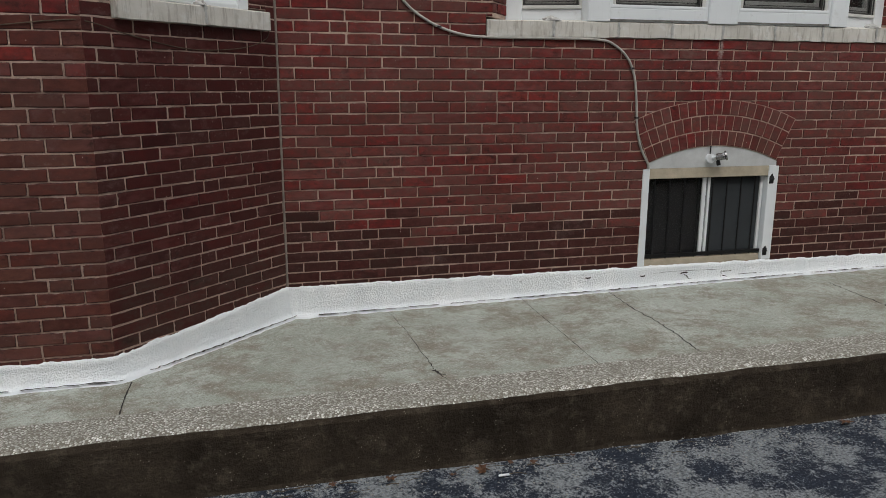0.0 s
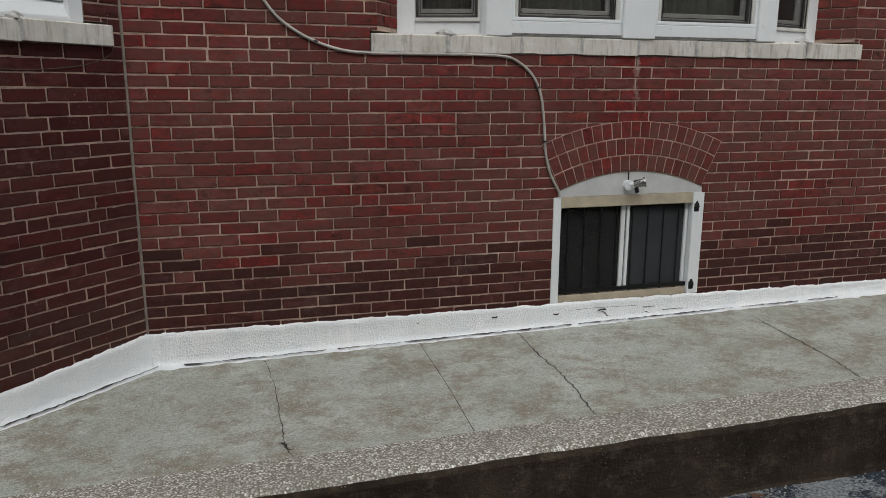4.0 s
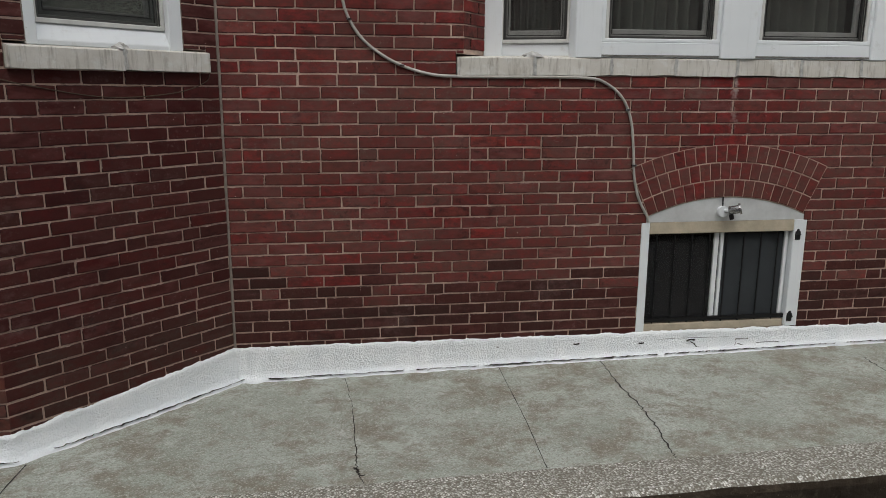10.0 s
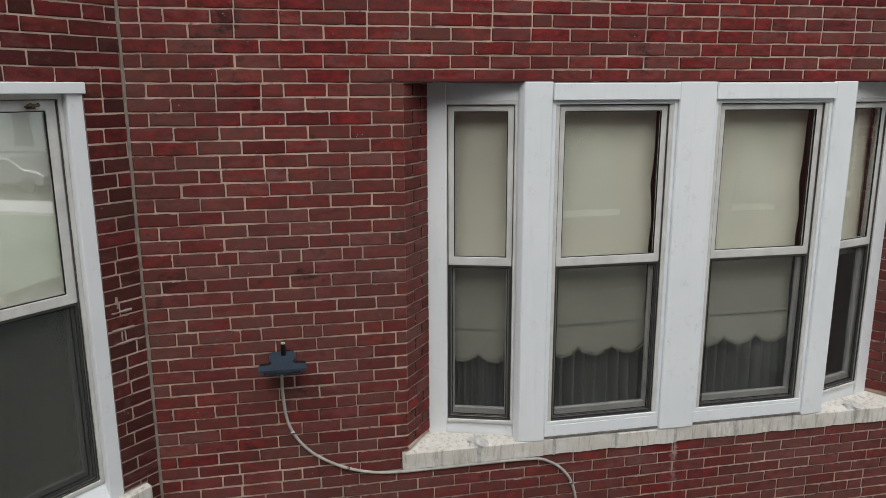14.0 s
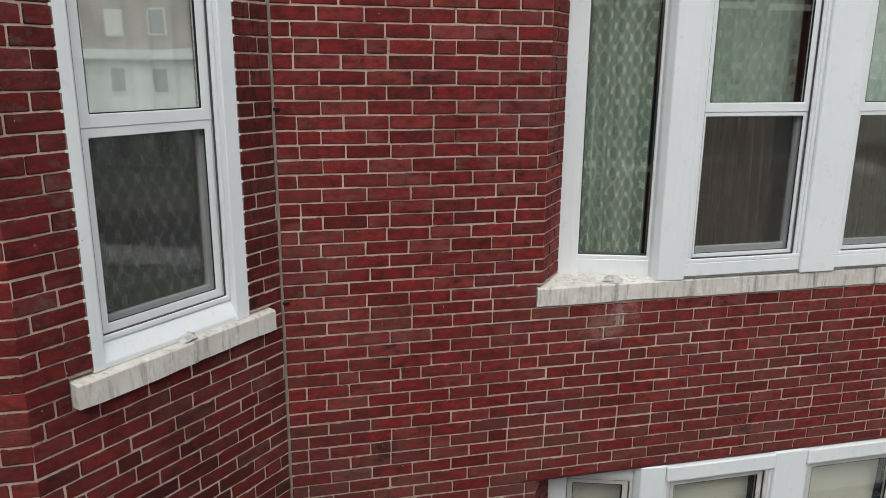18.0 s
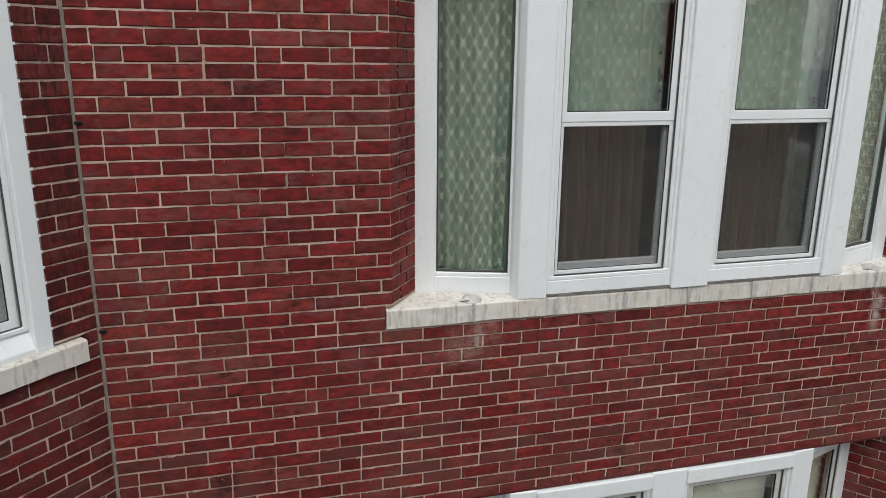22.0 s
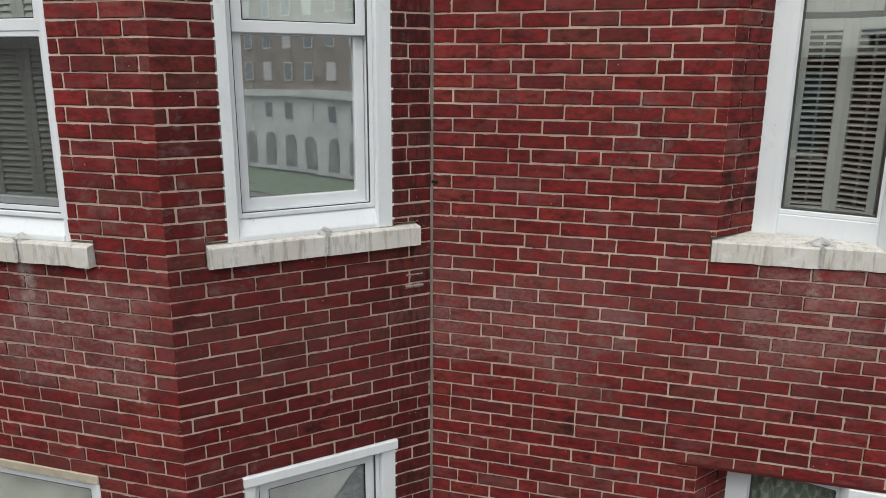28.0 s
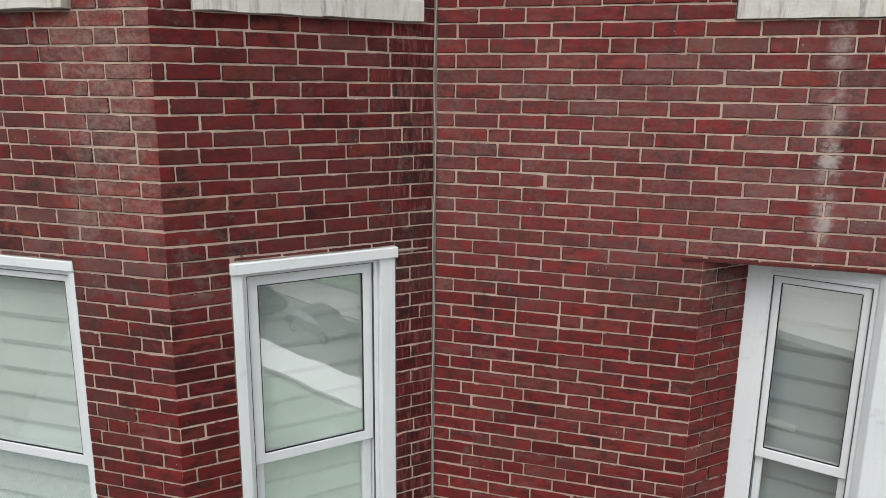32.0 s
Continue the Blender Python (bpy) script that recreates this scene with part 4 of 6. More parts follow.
def coat():
    line = coat_line()
    v, f = [], []
    for i, (x, y) in enumerate(line):
        a, b = Vector(line[max(i - 1, 0)]), Vector(line[min(i + 1, len(line) - 1)])
        d = (b - a).normalized()
        n = Vector((d.y, -d.x))
        zb = slab_z(x, y - 0.05) - 0.002
        top = COAT_TOP - 0.005 * max(0.0, x) + min(0.0, y) * 0.072 + 0.009 * noise.noise((x * 9, y * 9, 1)) + 0.008 * noise.noise((x * 40, y * 40, 2))
        low = 0.005 * noise.noise((x * 13, y * 13, 4))
        rows = [(-0.004, top), (0.01, top - 0.003)] + [(0.018 + 0.016 * t**2 + low, top - 0.012 + (zb + 0.03 - top + 0.012) * t) for t in (0.0, 0.15, 0.3, 0.45, 0.6, 0.75, 0.9, 1.0)]
        rows += [(0.052 + low * 2, zb + 0.009), (0.085 + low * 4, zb + 0.005), (0.093 + low * 4, zb - 0.01)]
        for k, (off, z) in enumerate(rows):
            lump = 0.0035 * noise.noise((x * 24, y * 24, z * 24)) if 1 < k < 11 else 0.0
            v.append((x + n.x * (off + lump), y + n.y * (off + lump), z + lump * 0.5))
    m = 13
    for i in range(len(line) - 1):
        for j in range(m - 1):
            f.append([i * m + j, i * m + j + 1, (i + 1) * m + j + 1, (i + 1) * m + j])
    return v, f


COAT_TOP = 0.05
base_coat = tagged(part("base_coat", coat(), M_coat), "rough white waterproofing coat along the foot of the wall", "base coat", kind="structure")
for poly in base_coat.data.polygons:
    poly.use_smooth = True


def ribbon(pts, w, rough, lift=0.0025, seed=1):
    """A thin dark crack that wanders along the walkway."""
    r = random.Random(seed)
    path = smooth_path([(x, y, 0) for x, y in pts], 10)
    v, f = [], []
    for i, p in enumerate(path):
        d = (path[min(i + 1, len(path) - 1)] - path[max(i - 1, 0)]).normalized()
        n = Vector((-d.y, d.x, 0))
        p = p + n * r.uniform(-rough, rough)
        h = w * (0.35 + 0.65 * abs(noise.noise((p.x * 9, p.y * 9, seed)) * 1.6))
        for s in (-h, h):
            q = p + n * s
            v.append((q.x, q.y, slab_z(q.x, q.y) + lift))
    f = [[2 * i, 2 * i + 1, 2 * i + 3, 2 * i + 2] for i in range(len(path) - 1)]
    return v, [q[::-1] for q in f]


def crack(pts, w, rough, seed, label):
    return tagged(part("crack", ribbon(pts, w, rough, 0.0025, seed), M_dirt, slab, label))


# ---- windows ----
def sill_run(m, cuts, y_front, y_back, zs, zt, parent, seed):
    """Stone sill blocks with mortar joints between them; the top falls slightly to the front."""
    r = random.Random(seed)
    for a, b in zip(cuts, cuts[1:]):
        a2, b2 = a + 0.004, b - 0.004
        dz, dy = r.uniform(-0.003, 0.003), r.uniform(-0.004, 0.004)
        n = 6
        v, f = [], []
        for i in range(n + 1):
            x = a2 + (b2 - a2) * i / n
            nib = r.uniform(0, 0.006) if r.random() < 0.5 else 0.0
            for y, z in ((y_front + dy, zs + dz + nib), (y_front + dy + r.uniform(-0.001, 0.001), zt - 0.022 + dz), (y_front + 0.006 + dy, zt - 0.016 + dz), (y_back(x), zt), (y_back(x), zs)):
                v.append((x, y, z))
        for i in range(n):
            for k in range(5):
                p, q = i * 5 + k, i * 5 + (k + 1) % 5
                f.append([p, p + 5, q + 5, q])
        f += [[4, 3, 2, 1, 0], [n * 5 + k for k in range(5)]]
        part("sill_block", (v, [q[::-1] for q in f]), M_sill, parent)
    for x in cuts[1:-1]:
        v, f = [], []
        for i in range(8):
            z = zs + 0.004 + (zt - 0.02 - zs) * i / 7
            for side in (-1, 0, 1):
                v.append((x + side * r.uniform(0.007, 0.013) + r.uniform(-0.002, 0.002), y_front - (0.0075 if side == 0 else 0.0035), z))
        f = [[i * 3 + j, i * 3 + j + 1, i * 3 + j + 4, i * 3 + j + 3] for i in range(7) for j in range(2)]
        part("joint_smear", (v, f), M_lump, parent, "ragged smear of mortar over the sill joint")
        part("sill_joint", box(x - 0.0045, x + 0.0045, y_front + 0.002, y_back(x) - 0.004, zs + 0.004, zt - 0.009), M_lump, parent, "white patched mortar joint")


def blob(x, y, z, sx, sy, sz, seed):
    """A small heap of smeared mortar."""
    r = random.Random(seed)
    v = [(x, y, z + sz)]
    for ring, h in ((0.45, 0.75), (0.8, 0.35), (1.0, -0.05)):
        for k in range(10):
            a = k * math.tau / 10
            q = ring * r.uniform(0.6, 1.3)
            v.append((x + math.cos(a) * sx * q, y + math.sin(a) * sy * q, z + sz * h * r.uniform(0.8, 1.1)))
    f = [[0, 1 + k, 1 + (k + 1) % 10] for k in range(10)]
    for b in (0, 1):
        for k in range(10):
            p, q = 1 + b * 10 + k, 1 + b * 10 + (k + 1) % 10
            f.append([p, p + 10, q + 10, q])
    return v, f


def frame_ring(x0, x1, z0, z1, w, y0, y1, wb=None):
    """Four mitred bars round an opening, as one shape."""
    wb = w if wb is None else wb
    v, f = [], []
    for y in (y0, y1):
        for a, b, c, d in ((x0, x1, z0, z1), (x0 + w, x1 - w, z0 + wb, z1 - w)):
            v += [(a, y, c), (b, y, c), (b, y, d), (a, y, d)]
    for k in range(4):
        q = (k + 1) % 4
        f += [[k, q, 4 + q, 4 + k], [8 + q, 8 + k, 12 + k, 12 + q], [q, k, 8 + k, 8 + q], [4 + k, 4 + q, 12 + q, 12 + k]]
    return v, f


def pane(x0, x1, z0, z1, y):
    return box(x0, x1, y, y + 0.005, z0, z1)


def double_hung(parent, x0, x1, z0, z1, zr, y, m=None, screen=True, frame=M_vinyl, stile=0.034, glass=M_glass, low_glass=None):
    """Two sashes in a frame; the lower one stands further in and has an insect screen before it. x0-x1 is the clear frame."""
    fr = part("frame", frame_ring(x0, x1, z0, z1, 0.022, y - 0.03, y + 0.075), frame, parent, bevel=0.003)
    # dark ring stands in for the shade in the gap round the sashes
    part("gap_strip", frame_ring(x0 + 0.021, x1 - 0.021, z0 + 0.02, z1 - 0.021, 0.012, y + 0.056, y + 0.07), M_rubber, fr, "dark strip for the shaded gap round the sashes")
    part("track", frame_ring(x0 + 0.0215, x1 - 0.0215, z0 + 0.0215, z1 - 0.0215, 0.005, y - 0.022, y - 0.014), M_grey_frame, fr, "grey sash track")
    up = part("upper_sash", frame_ring(x0 + 0.025, x1 - 0.025, zr - 0.024, z1 - 0.025, stile, y - 0.012, y + 0.018, 0.05), frame, parent, bevel=0.003)
    g = part("pane", pane(x0 + 0.022 + stile, x1 - 0.022 - stile, zr + 0.022, z1 - 0.022 - stile, y + 0.002), glass, up)
    g.visible_shadow = False
    part("glazing_bead", frame_ring(x0 + 0.024 + stile, x1 - 0.024 - stile, zr + 0.025, z1 - 0.024 - stile, 0.005, y - 0.008, y + 0.001), M_rubber, up)
    lo = part("lower_sash", frame_ring(x0 + 0.025, x1 - 0.025, z0 + 0.022, zr + 0.018, stile, y + 0.022, y + 0.052, 0.055), frame, parent, bevel=0.003)
    g = part("pane", pane(x0 + 0.022 + stile, x1 - 0.022 - stile, z0 + 0.075, zr - 0.012, y + 0.036), low_glass or glass, lo)
    g.visible_shadow = False
    if screen:
        sc = part("insect_screen", box(x0 + 0.036, x1 - 0.036, y + 0.0, y + 0.0012, z0 + 0.036, zr - 0.03), M_screen if screen is True else screen, parent, "dark insect mesh before the lower sash")
        sc.visible_shadow = False
        part("screen_frame", frame_ring(x0 + 0.026, x1 - 0.026, z0 + 0.024, zr - 0.024, 0.013 if frame is M_old_sash else stile - 0.012, y - 0.008, y + 0.008), M_grey_frame if frame is M_old_sash else frame, sc, bevel=0.002)
        part("spline", frame_ring(x0 + 0.013 + stile, x1 - 0.013 - stile, z0 + 0.011 + stile, zr - 0.037 - 0.0, 0.004, y - 0.004, y + 0.001), M_rubber, sc)
    return fr


def fixed_pane(parent, x0, x1, z0, z1, y, w=0.022, frame=M_white, glass=M_glass):
    fr = part("frame", frame_ring(x0, x1, z0, z1, w, y - 0.02, y + 0.05), frame, parent, bevel=0.003)
    part("glazing_seal", frame_ring(x0 + w - 0.001, x1 - w + 0.001, z0 + w - 0.001, z1 - w + 0.001, 0.008, y - 0.008, y + 0.02), M_grey_frame, fr)
    g = part("pane", pane(x0 + w + 0.004, x1 - w - 0.004, z0 + w + 0.004, z1 - w - 0.004, y + 0.002), glass, fr)
    g.visible_shadow = False


def drape(name, x0, x1, z0, z1, y, mat, m, label, cat, folds=9, depth=0.02, scallop=0.0, seed=0, uvs=1.0, group="", sway=0.0):
    """Hanging cloth in folds, with texture coordinates in metres along the cloth."""
    r = random.Random(seed)
    nx, nz = folds * 8, 8
    v, uv = [], []
    ph = [r.uniform(0, 6) for _ in range(4)]
    for j in range(nz + 1):
        t = j / nz
        for i in range(nx + 1):
            s = i / nx
            fold = math.sin(s * folds * math.tau + 0.7 * math.sin(s * 7 + ph[0])) * (0.65 + 0.35 * math.sin(s * 11 + ph[1])) * depth * (0.55 + 0.45 * (1 - t))
            z = z0 + (z1 - z0) * t
            if j == 0 and scallop:
                z -= scallop * abs(math.sin(s * math.pi * max(1, round((x1 - x0) / 0.3))))
            x = x0 + (x1 - x0) * s + sway * (1 - t) * (0.5 - s)
            v.append((x, y + fold, z))
            uv.append((s * (x1 - x0) * 1.5 * uvs, t * (z1 - z0) * uvs))
    f = [[j * (nx + 1) + i, j * (nx + 1) + i + 1, (j + 1) * (nx + 1) + i + 1, (j + 1) * (nx + 1) + i] for j in range(nz) for i in range(nx)]
    ob = part(name, (v, f), mat, m=m)
    layer = ob.data.uv_layers.new(name="cloth")
    for poly in ob.data.polygons:
        poly.use_smooth = True
        for li in poly.loop_indices:
            layer.data[li].uv = uv[ob.data.loops[li].vertex_index]
    return tagged(ob, label, cat, group)


def roller_shade(x0, x1, z0, z1, y, m, label, scallop=0.0, seed=0, torn=0.0, cloth=None):
    """A stiff shade with soft ripples; its lower edge may be scalloped and fringed."""
    r = random.Random(seed)
    nx, nz = 40, 14
    v = []
    for j in range(nz + 1):
        for i in range(nx + 1):
            s, t = i / nx, j / nz
            z = z0 + (z1 - z0) * t
            if j == 0 and scallop:
                z += scallop * (1 - abs(math.sin(s * math.pi * max(1, round((x1 - x0) / 0.2)))) ** 0.8)
            dy = 0.006 * noise.noise((s * 2 + seed, t * 5, seed)) + 0.002 * math.sin(t * 9 + seed)
            edge = torn * (0.6 + noise.noise((t * 7, seed, 2))) * max(0.0, s - 0.5) * 2
            v.append((x0 + (x1 - x0) * s - edge, y + dy, z))
    f = [[j * (nx + 1) + i, j * (nx + 1) + i + 1, (j + 1) * (nx + 1) + i + 1, (j + 1) * (nx + 1) + i] for j in range(nz) for i in range(nx)]
    sh = thing("roller_shade", label, "shade", m, group="shades behind the windows")
    c = part("cloth", (v, f), cloth or M_shade, sh)
    for p in c.data.polygons:
        p.use_smooth = True
    part("roller", tube([(x0, y + 0.02, z1), (x1, y + 0.02, z1)], 0.018, 10), M_shade, sh)
    if scallop:
        fv, ff = [], []
        n = int((x1 - x0) / 0.006)
        for i in range(n):
            s = (i + 0.5) / n
            x = x0 + (x1 - x0) * s
            z = z0 + scallop * (1 - abs(math.sin(s * math.pi * max(1, round((x1 - x0) / 0.2)))) ** 0.8)
            k = len(fv)
            w = 0.0018
            L = r.uniform(0.018, 0.028)
            fv += [(x - w, y - 0.002, z + 0.004), (x + w, y - 0.002, z + 0.004), (x + w, y - 0.002, z - L), (x - w, y - 0.002, z - L)]
            ff.append([k, k + 3, k + 2, k + 1])
        part("fringe", (fv, ff), M_shade, sh, "short cream fringe")
        part("hem", box(x0, x1 - torn * 0.6, y - 0.009, y - 0.0045, z0 + 0.185, z0 + 0.19), M_shutter, sh, "stitched hem fold")
    return sh


def pleated_blind(x0, x1, z0, z1, y, m, label, step=0.13, cloth=None):
    """A pale blind of broad overlapping folds."""
    b = thing("window_blind", label, "blind", m, group="blinds behind the windows")
    n = max(1, int((z1 - z0) / step))
    for k in range(n):
        a, c = z1 - (k + 1) * (z1 - z0) / n, z1 - k * (z1 - z0) / n
        v = [(x0, y + 0.012, c), (x1, y + 0.012, c), (x1, y - 0.002, a + 0.02), (x0, y - 0.002, a + 0.02), (x1, y + 0.006, a - 0.004), (x0, y + 0.006, a - 0.004)]
        part("fold", (v, [[0, 3, 2, 1], [3, 5, 4, 2]]), cloth or M_blind, b)
    part("head_rail", box(x0, x1, y - 0.01, y + 0.03, z1, z1 + 0.03), cloth or M_blind, b)


def shutter(x0, x1, z0, z1, m, label, tilt=40, angle=0.0, y=0.0):
    """A louvred shutter leaf hung at x0, turned by an angle about its hinge."""
    sh = thing("louvred_shutter", label, "shutter", m @ pose(x0, y, 0, 0, 0, angle), group="interior shutters")
    w = x1 - x0
    st = 0.035
    for a, b in ((0, st), (w - st, w)):
        part("stile", box(a, b, -0.012, 0.012, z0, z1), M_shutter, sh, bevel=0.002)
    for a, b in ((z0, z0 + 0.06), (z1 - 0.05, z1)):
        part("rail", box(st, w - st, -0.011, 0.011, a, b), M_shutter, sh, bevel=0.002)
    n = max(3, int((z1 - z0 - 0.11) / 0.027))
    ca, sa = math.cos(radians(tilt)), math.sin(radians(tilt))
    slat = None
    for k in range(n):
        z = z0 + 0.06 + (k + 0.5) * (z1 - z0 - 0.11) / n
        if slat is None:
            h, d = 0.0155, 0.0022
            prof = [(-h * ca - d * sa, -h * sa + d * ca), (h * ca - d * sa, h * sa + d * ca), (h * ca + d * sa, h * sa - d * ca), (-h * ca + d * sa, -h * sa - d * ca)]
            v = [(x, p, q) for x in (st, w - st) for p, q in prof]
            slat = mesh_of("slat", v, [[0, 1, 2, 3], [7, 6, 5, 4], [0, 4, 5, 1], [1, 5, 6, 2], [2, 6, 7, 3], [3, 7, 4, 0]], M_shutter)
        ob = new("slat", slat)
        ob.parent = sh
        ob.location = (0, 0, z)
    if tilt < 30:
        part("tilt_rod", box(w / 2 - 0.005, w / 2 + 0.005, 0.014, 0.024, z0 + 0.07, z1 - 0.06), M_shutter, sh)
    return sh


def mirrored(pts):
    return [(COURT - x, y) for x, y in pts]


# plan of the wide bowed window: splayed narrow lights and two flat middle ones
NP, NQ = (1.51, 0.236), (2.005, 0.08)


def bow_window(k, style):
    zs, zt, zh, zr = STOREYS[k]
    w = thing(f"window_{k + 1}", style["label"], "window", kind="structure")
    out, edge = POST_OUT[k], JAMB_X[k]
    cuts = [min(1.311, edge + 0.021), 1.765, 2.227, 2.624, 3.013, 3.43, 3.828, 4.285, COURT - 1.295]

    def back(x):
        d = min(x, COURT - x)
        return 0.2 if d < 1.5 else (0.2 - (d - 1.5) * 0.28 if d < 2.0 else 0.05)

    sill = part("sill", box(1.36, COURT - 1.36, 0.05, 0.24, zs + 0.004, zt - 0.02), M_sill, w, "weathered limestone sill of several blocks")
    sill_run(None, cuts, -0.016, back, zs, zt, sill, 11 + k)
    for x in (1.765, 4.285):
        part("mortar_lump", blob(x, 0.04, zt - 0.012, 0.06, 0.062, 0.034, 5 + k), M_lump, sill, "lump of smeared grey-white mortar")
    ang = math.degrees(math.atan2(NQ[1] - NP[1], NQ[0] - NP[0]))
    length = math.hypot(NQ[0] - NP[0], NQ[1] - NP[1])
    for s in (0, 1):
        fl = (lambda pts: pts) if s == 0 else mirrored
        # outer post, corner mullion
        part("post", prism(fl([(1.512 + out, 0.225), (1.507 + out, 0.196), (1.61 + out, 0.164 - out * 0.3), (1.622 + out, 0.2), (1.622 + out, 0.27), (1.515 + out, 0.27)]), zt - 0.012, zh), M_white, w, bevel=0.004)
        part("corner_mullion", prism(fl([(1.988, 0.09), (1.984, 0.03), (2.005, -0.012), (2.155, -0.026), (2.16, -0.018), (2.16, 0.1), (2.01, 0.13)]), zt - 0.014, zh - 0.004 if k else zh - 0.002), M_white, w, bevel=0.004)
        nm = pose(NP[0], NP[1], 0, 0, 0, ang) if s == 0 else pose(COURT - NQ[0], NQ[1], 0, 0, 0, -ang)
        e = new("narrow_light")
        e.matrix_world = nm
        e.parent = w
        a, b = 0.1 + out, length - 0.004
        if s:
            a, b = length - b, length - a
        hb = style["apron_n"]
        part("head_board", box(a - 0.005, b + 0.01, -0.035, 0.05, zh - style["head"], zh - 0.004), M_white, e, bevel=0.003)
        part("apron", box(a - 0.004, b + 0.004, -0.022, 0.05, zt - 0.01, zt + hb), M_aged if k == 3 else M_white, e, bevel=0.004)
        if style["narrow"] == "fixed":
            fixed_pane(e, a, b, zt + hb, zh - style["head"], 0.0, glass=M_glass_plain)
        else:
            double_hung(e, a, b, zt + hb, zh - style["head"], zr, -0.005, screen=style.get("screen_n", True), frame=style.get("sash", M_vinyl), glass=M_glass_plain if s else M_glass)
    part("lintel", box(edge - 0.1, COURT - edge + 0.1, -0.009, 0.15, zh - 0.001, zh + 0.012), M_lintel, w, "red painted steel lintel edge")
    part("middle_mullion", prism([(2.895, -0.028), (3.117, -0.028), (3.12, -0.02), (3.12, 0.1), (2.892, 0.1), (2.892, -0.02)], zt - 0.014, zh - 0.003), M_white, w, bevel=0.004)
    for a, b in ((2.16, 2.892), (3.12, COURT - 2.16)):
        part("head_board", box(a, b, -0.036 if k == 0 else -0.024, 0.06, zh - style["head"], zh - 0.008), M_white, w, bevel=0.004)
        part("apron", box(a, b, -0.012, 0.06, zt - 0.012, zt + style["apron"]), M_aged if k == 3 else M_white, w, bevel=0.004)
        part("bead", box(a + 0.004, b - 0.004, -0.019, -0.004, zt - 0.006, zt + 0.004), M_bead, w, "dirty bead between board and stone")
        part("inner_trim", frame_ring(a, b, zt + style["apron"], zh - style["head"], 0.022, -0.012, 0.06), M_white, w, bevel=0.003)
        double_hung(w, a + 0.022, b - 0.022, zt + style["apron"], zh - style["head"], zr, 0.022, screen=k != 3, frame=style.get("sash", M_vinyl), glass=M_glass_plain if k < 2 else M_glass)
    return w


STYLES = [
    dict(label="wide bowed window with white boards and double-hung sashes", head=0.1, apron=0.075, apron_n=0.07, narrow="double", sash=M_old_sash),
    dict(label="wide bowed window, newly clad in white, with fixed side lights", head=0.045, apron=0.075, apron_n=0.085, narrow="fixed"),
    dict(label="wide bowed window, newly clad in white, with fixed side lights", head=0.06, apron=0.075, apron_n=0.09, narrow="fixed"),
    dict(label="wide bowed window with old white frames and double-hung sashes", head=0.06, apron=0.075, apron_n=0.06, narrow="double", screen_n=False),
    dict(label="wide bowed window high on the wall with a stone sill", head=0.06, apron=0.075, apron_n=0.07, narrow="double"),
]
for k in range(5):
    bow_window(k, STYLES[k])


def sloping(x0, x1, zt):
    """White sill cladding that slopes down from the frame to the stone."""
    prof = [(0.0, zt - 0.012), (-0.002, zt + 0.01), (0.03, zt + 0.075), (0.04, zt + 0.086), (0.12, zt + 0.086), (0.12, zt - 0.012)]
    n = len(prof)
    v = [(x, y, z) for x in (x0, x1) for y, z in prof]
    return v, [[k, (k + 1) % n, n + (k + 1) % n, n + k][::-1] for k in range(n)] + [list(range(n))[::-1], list(range(n, 2 * n))]


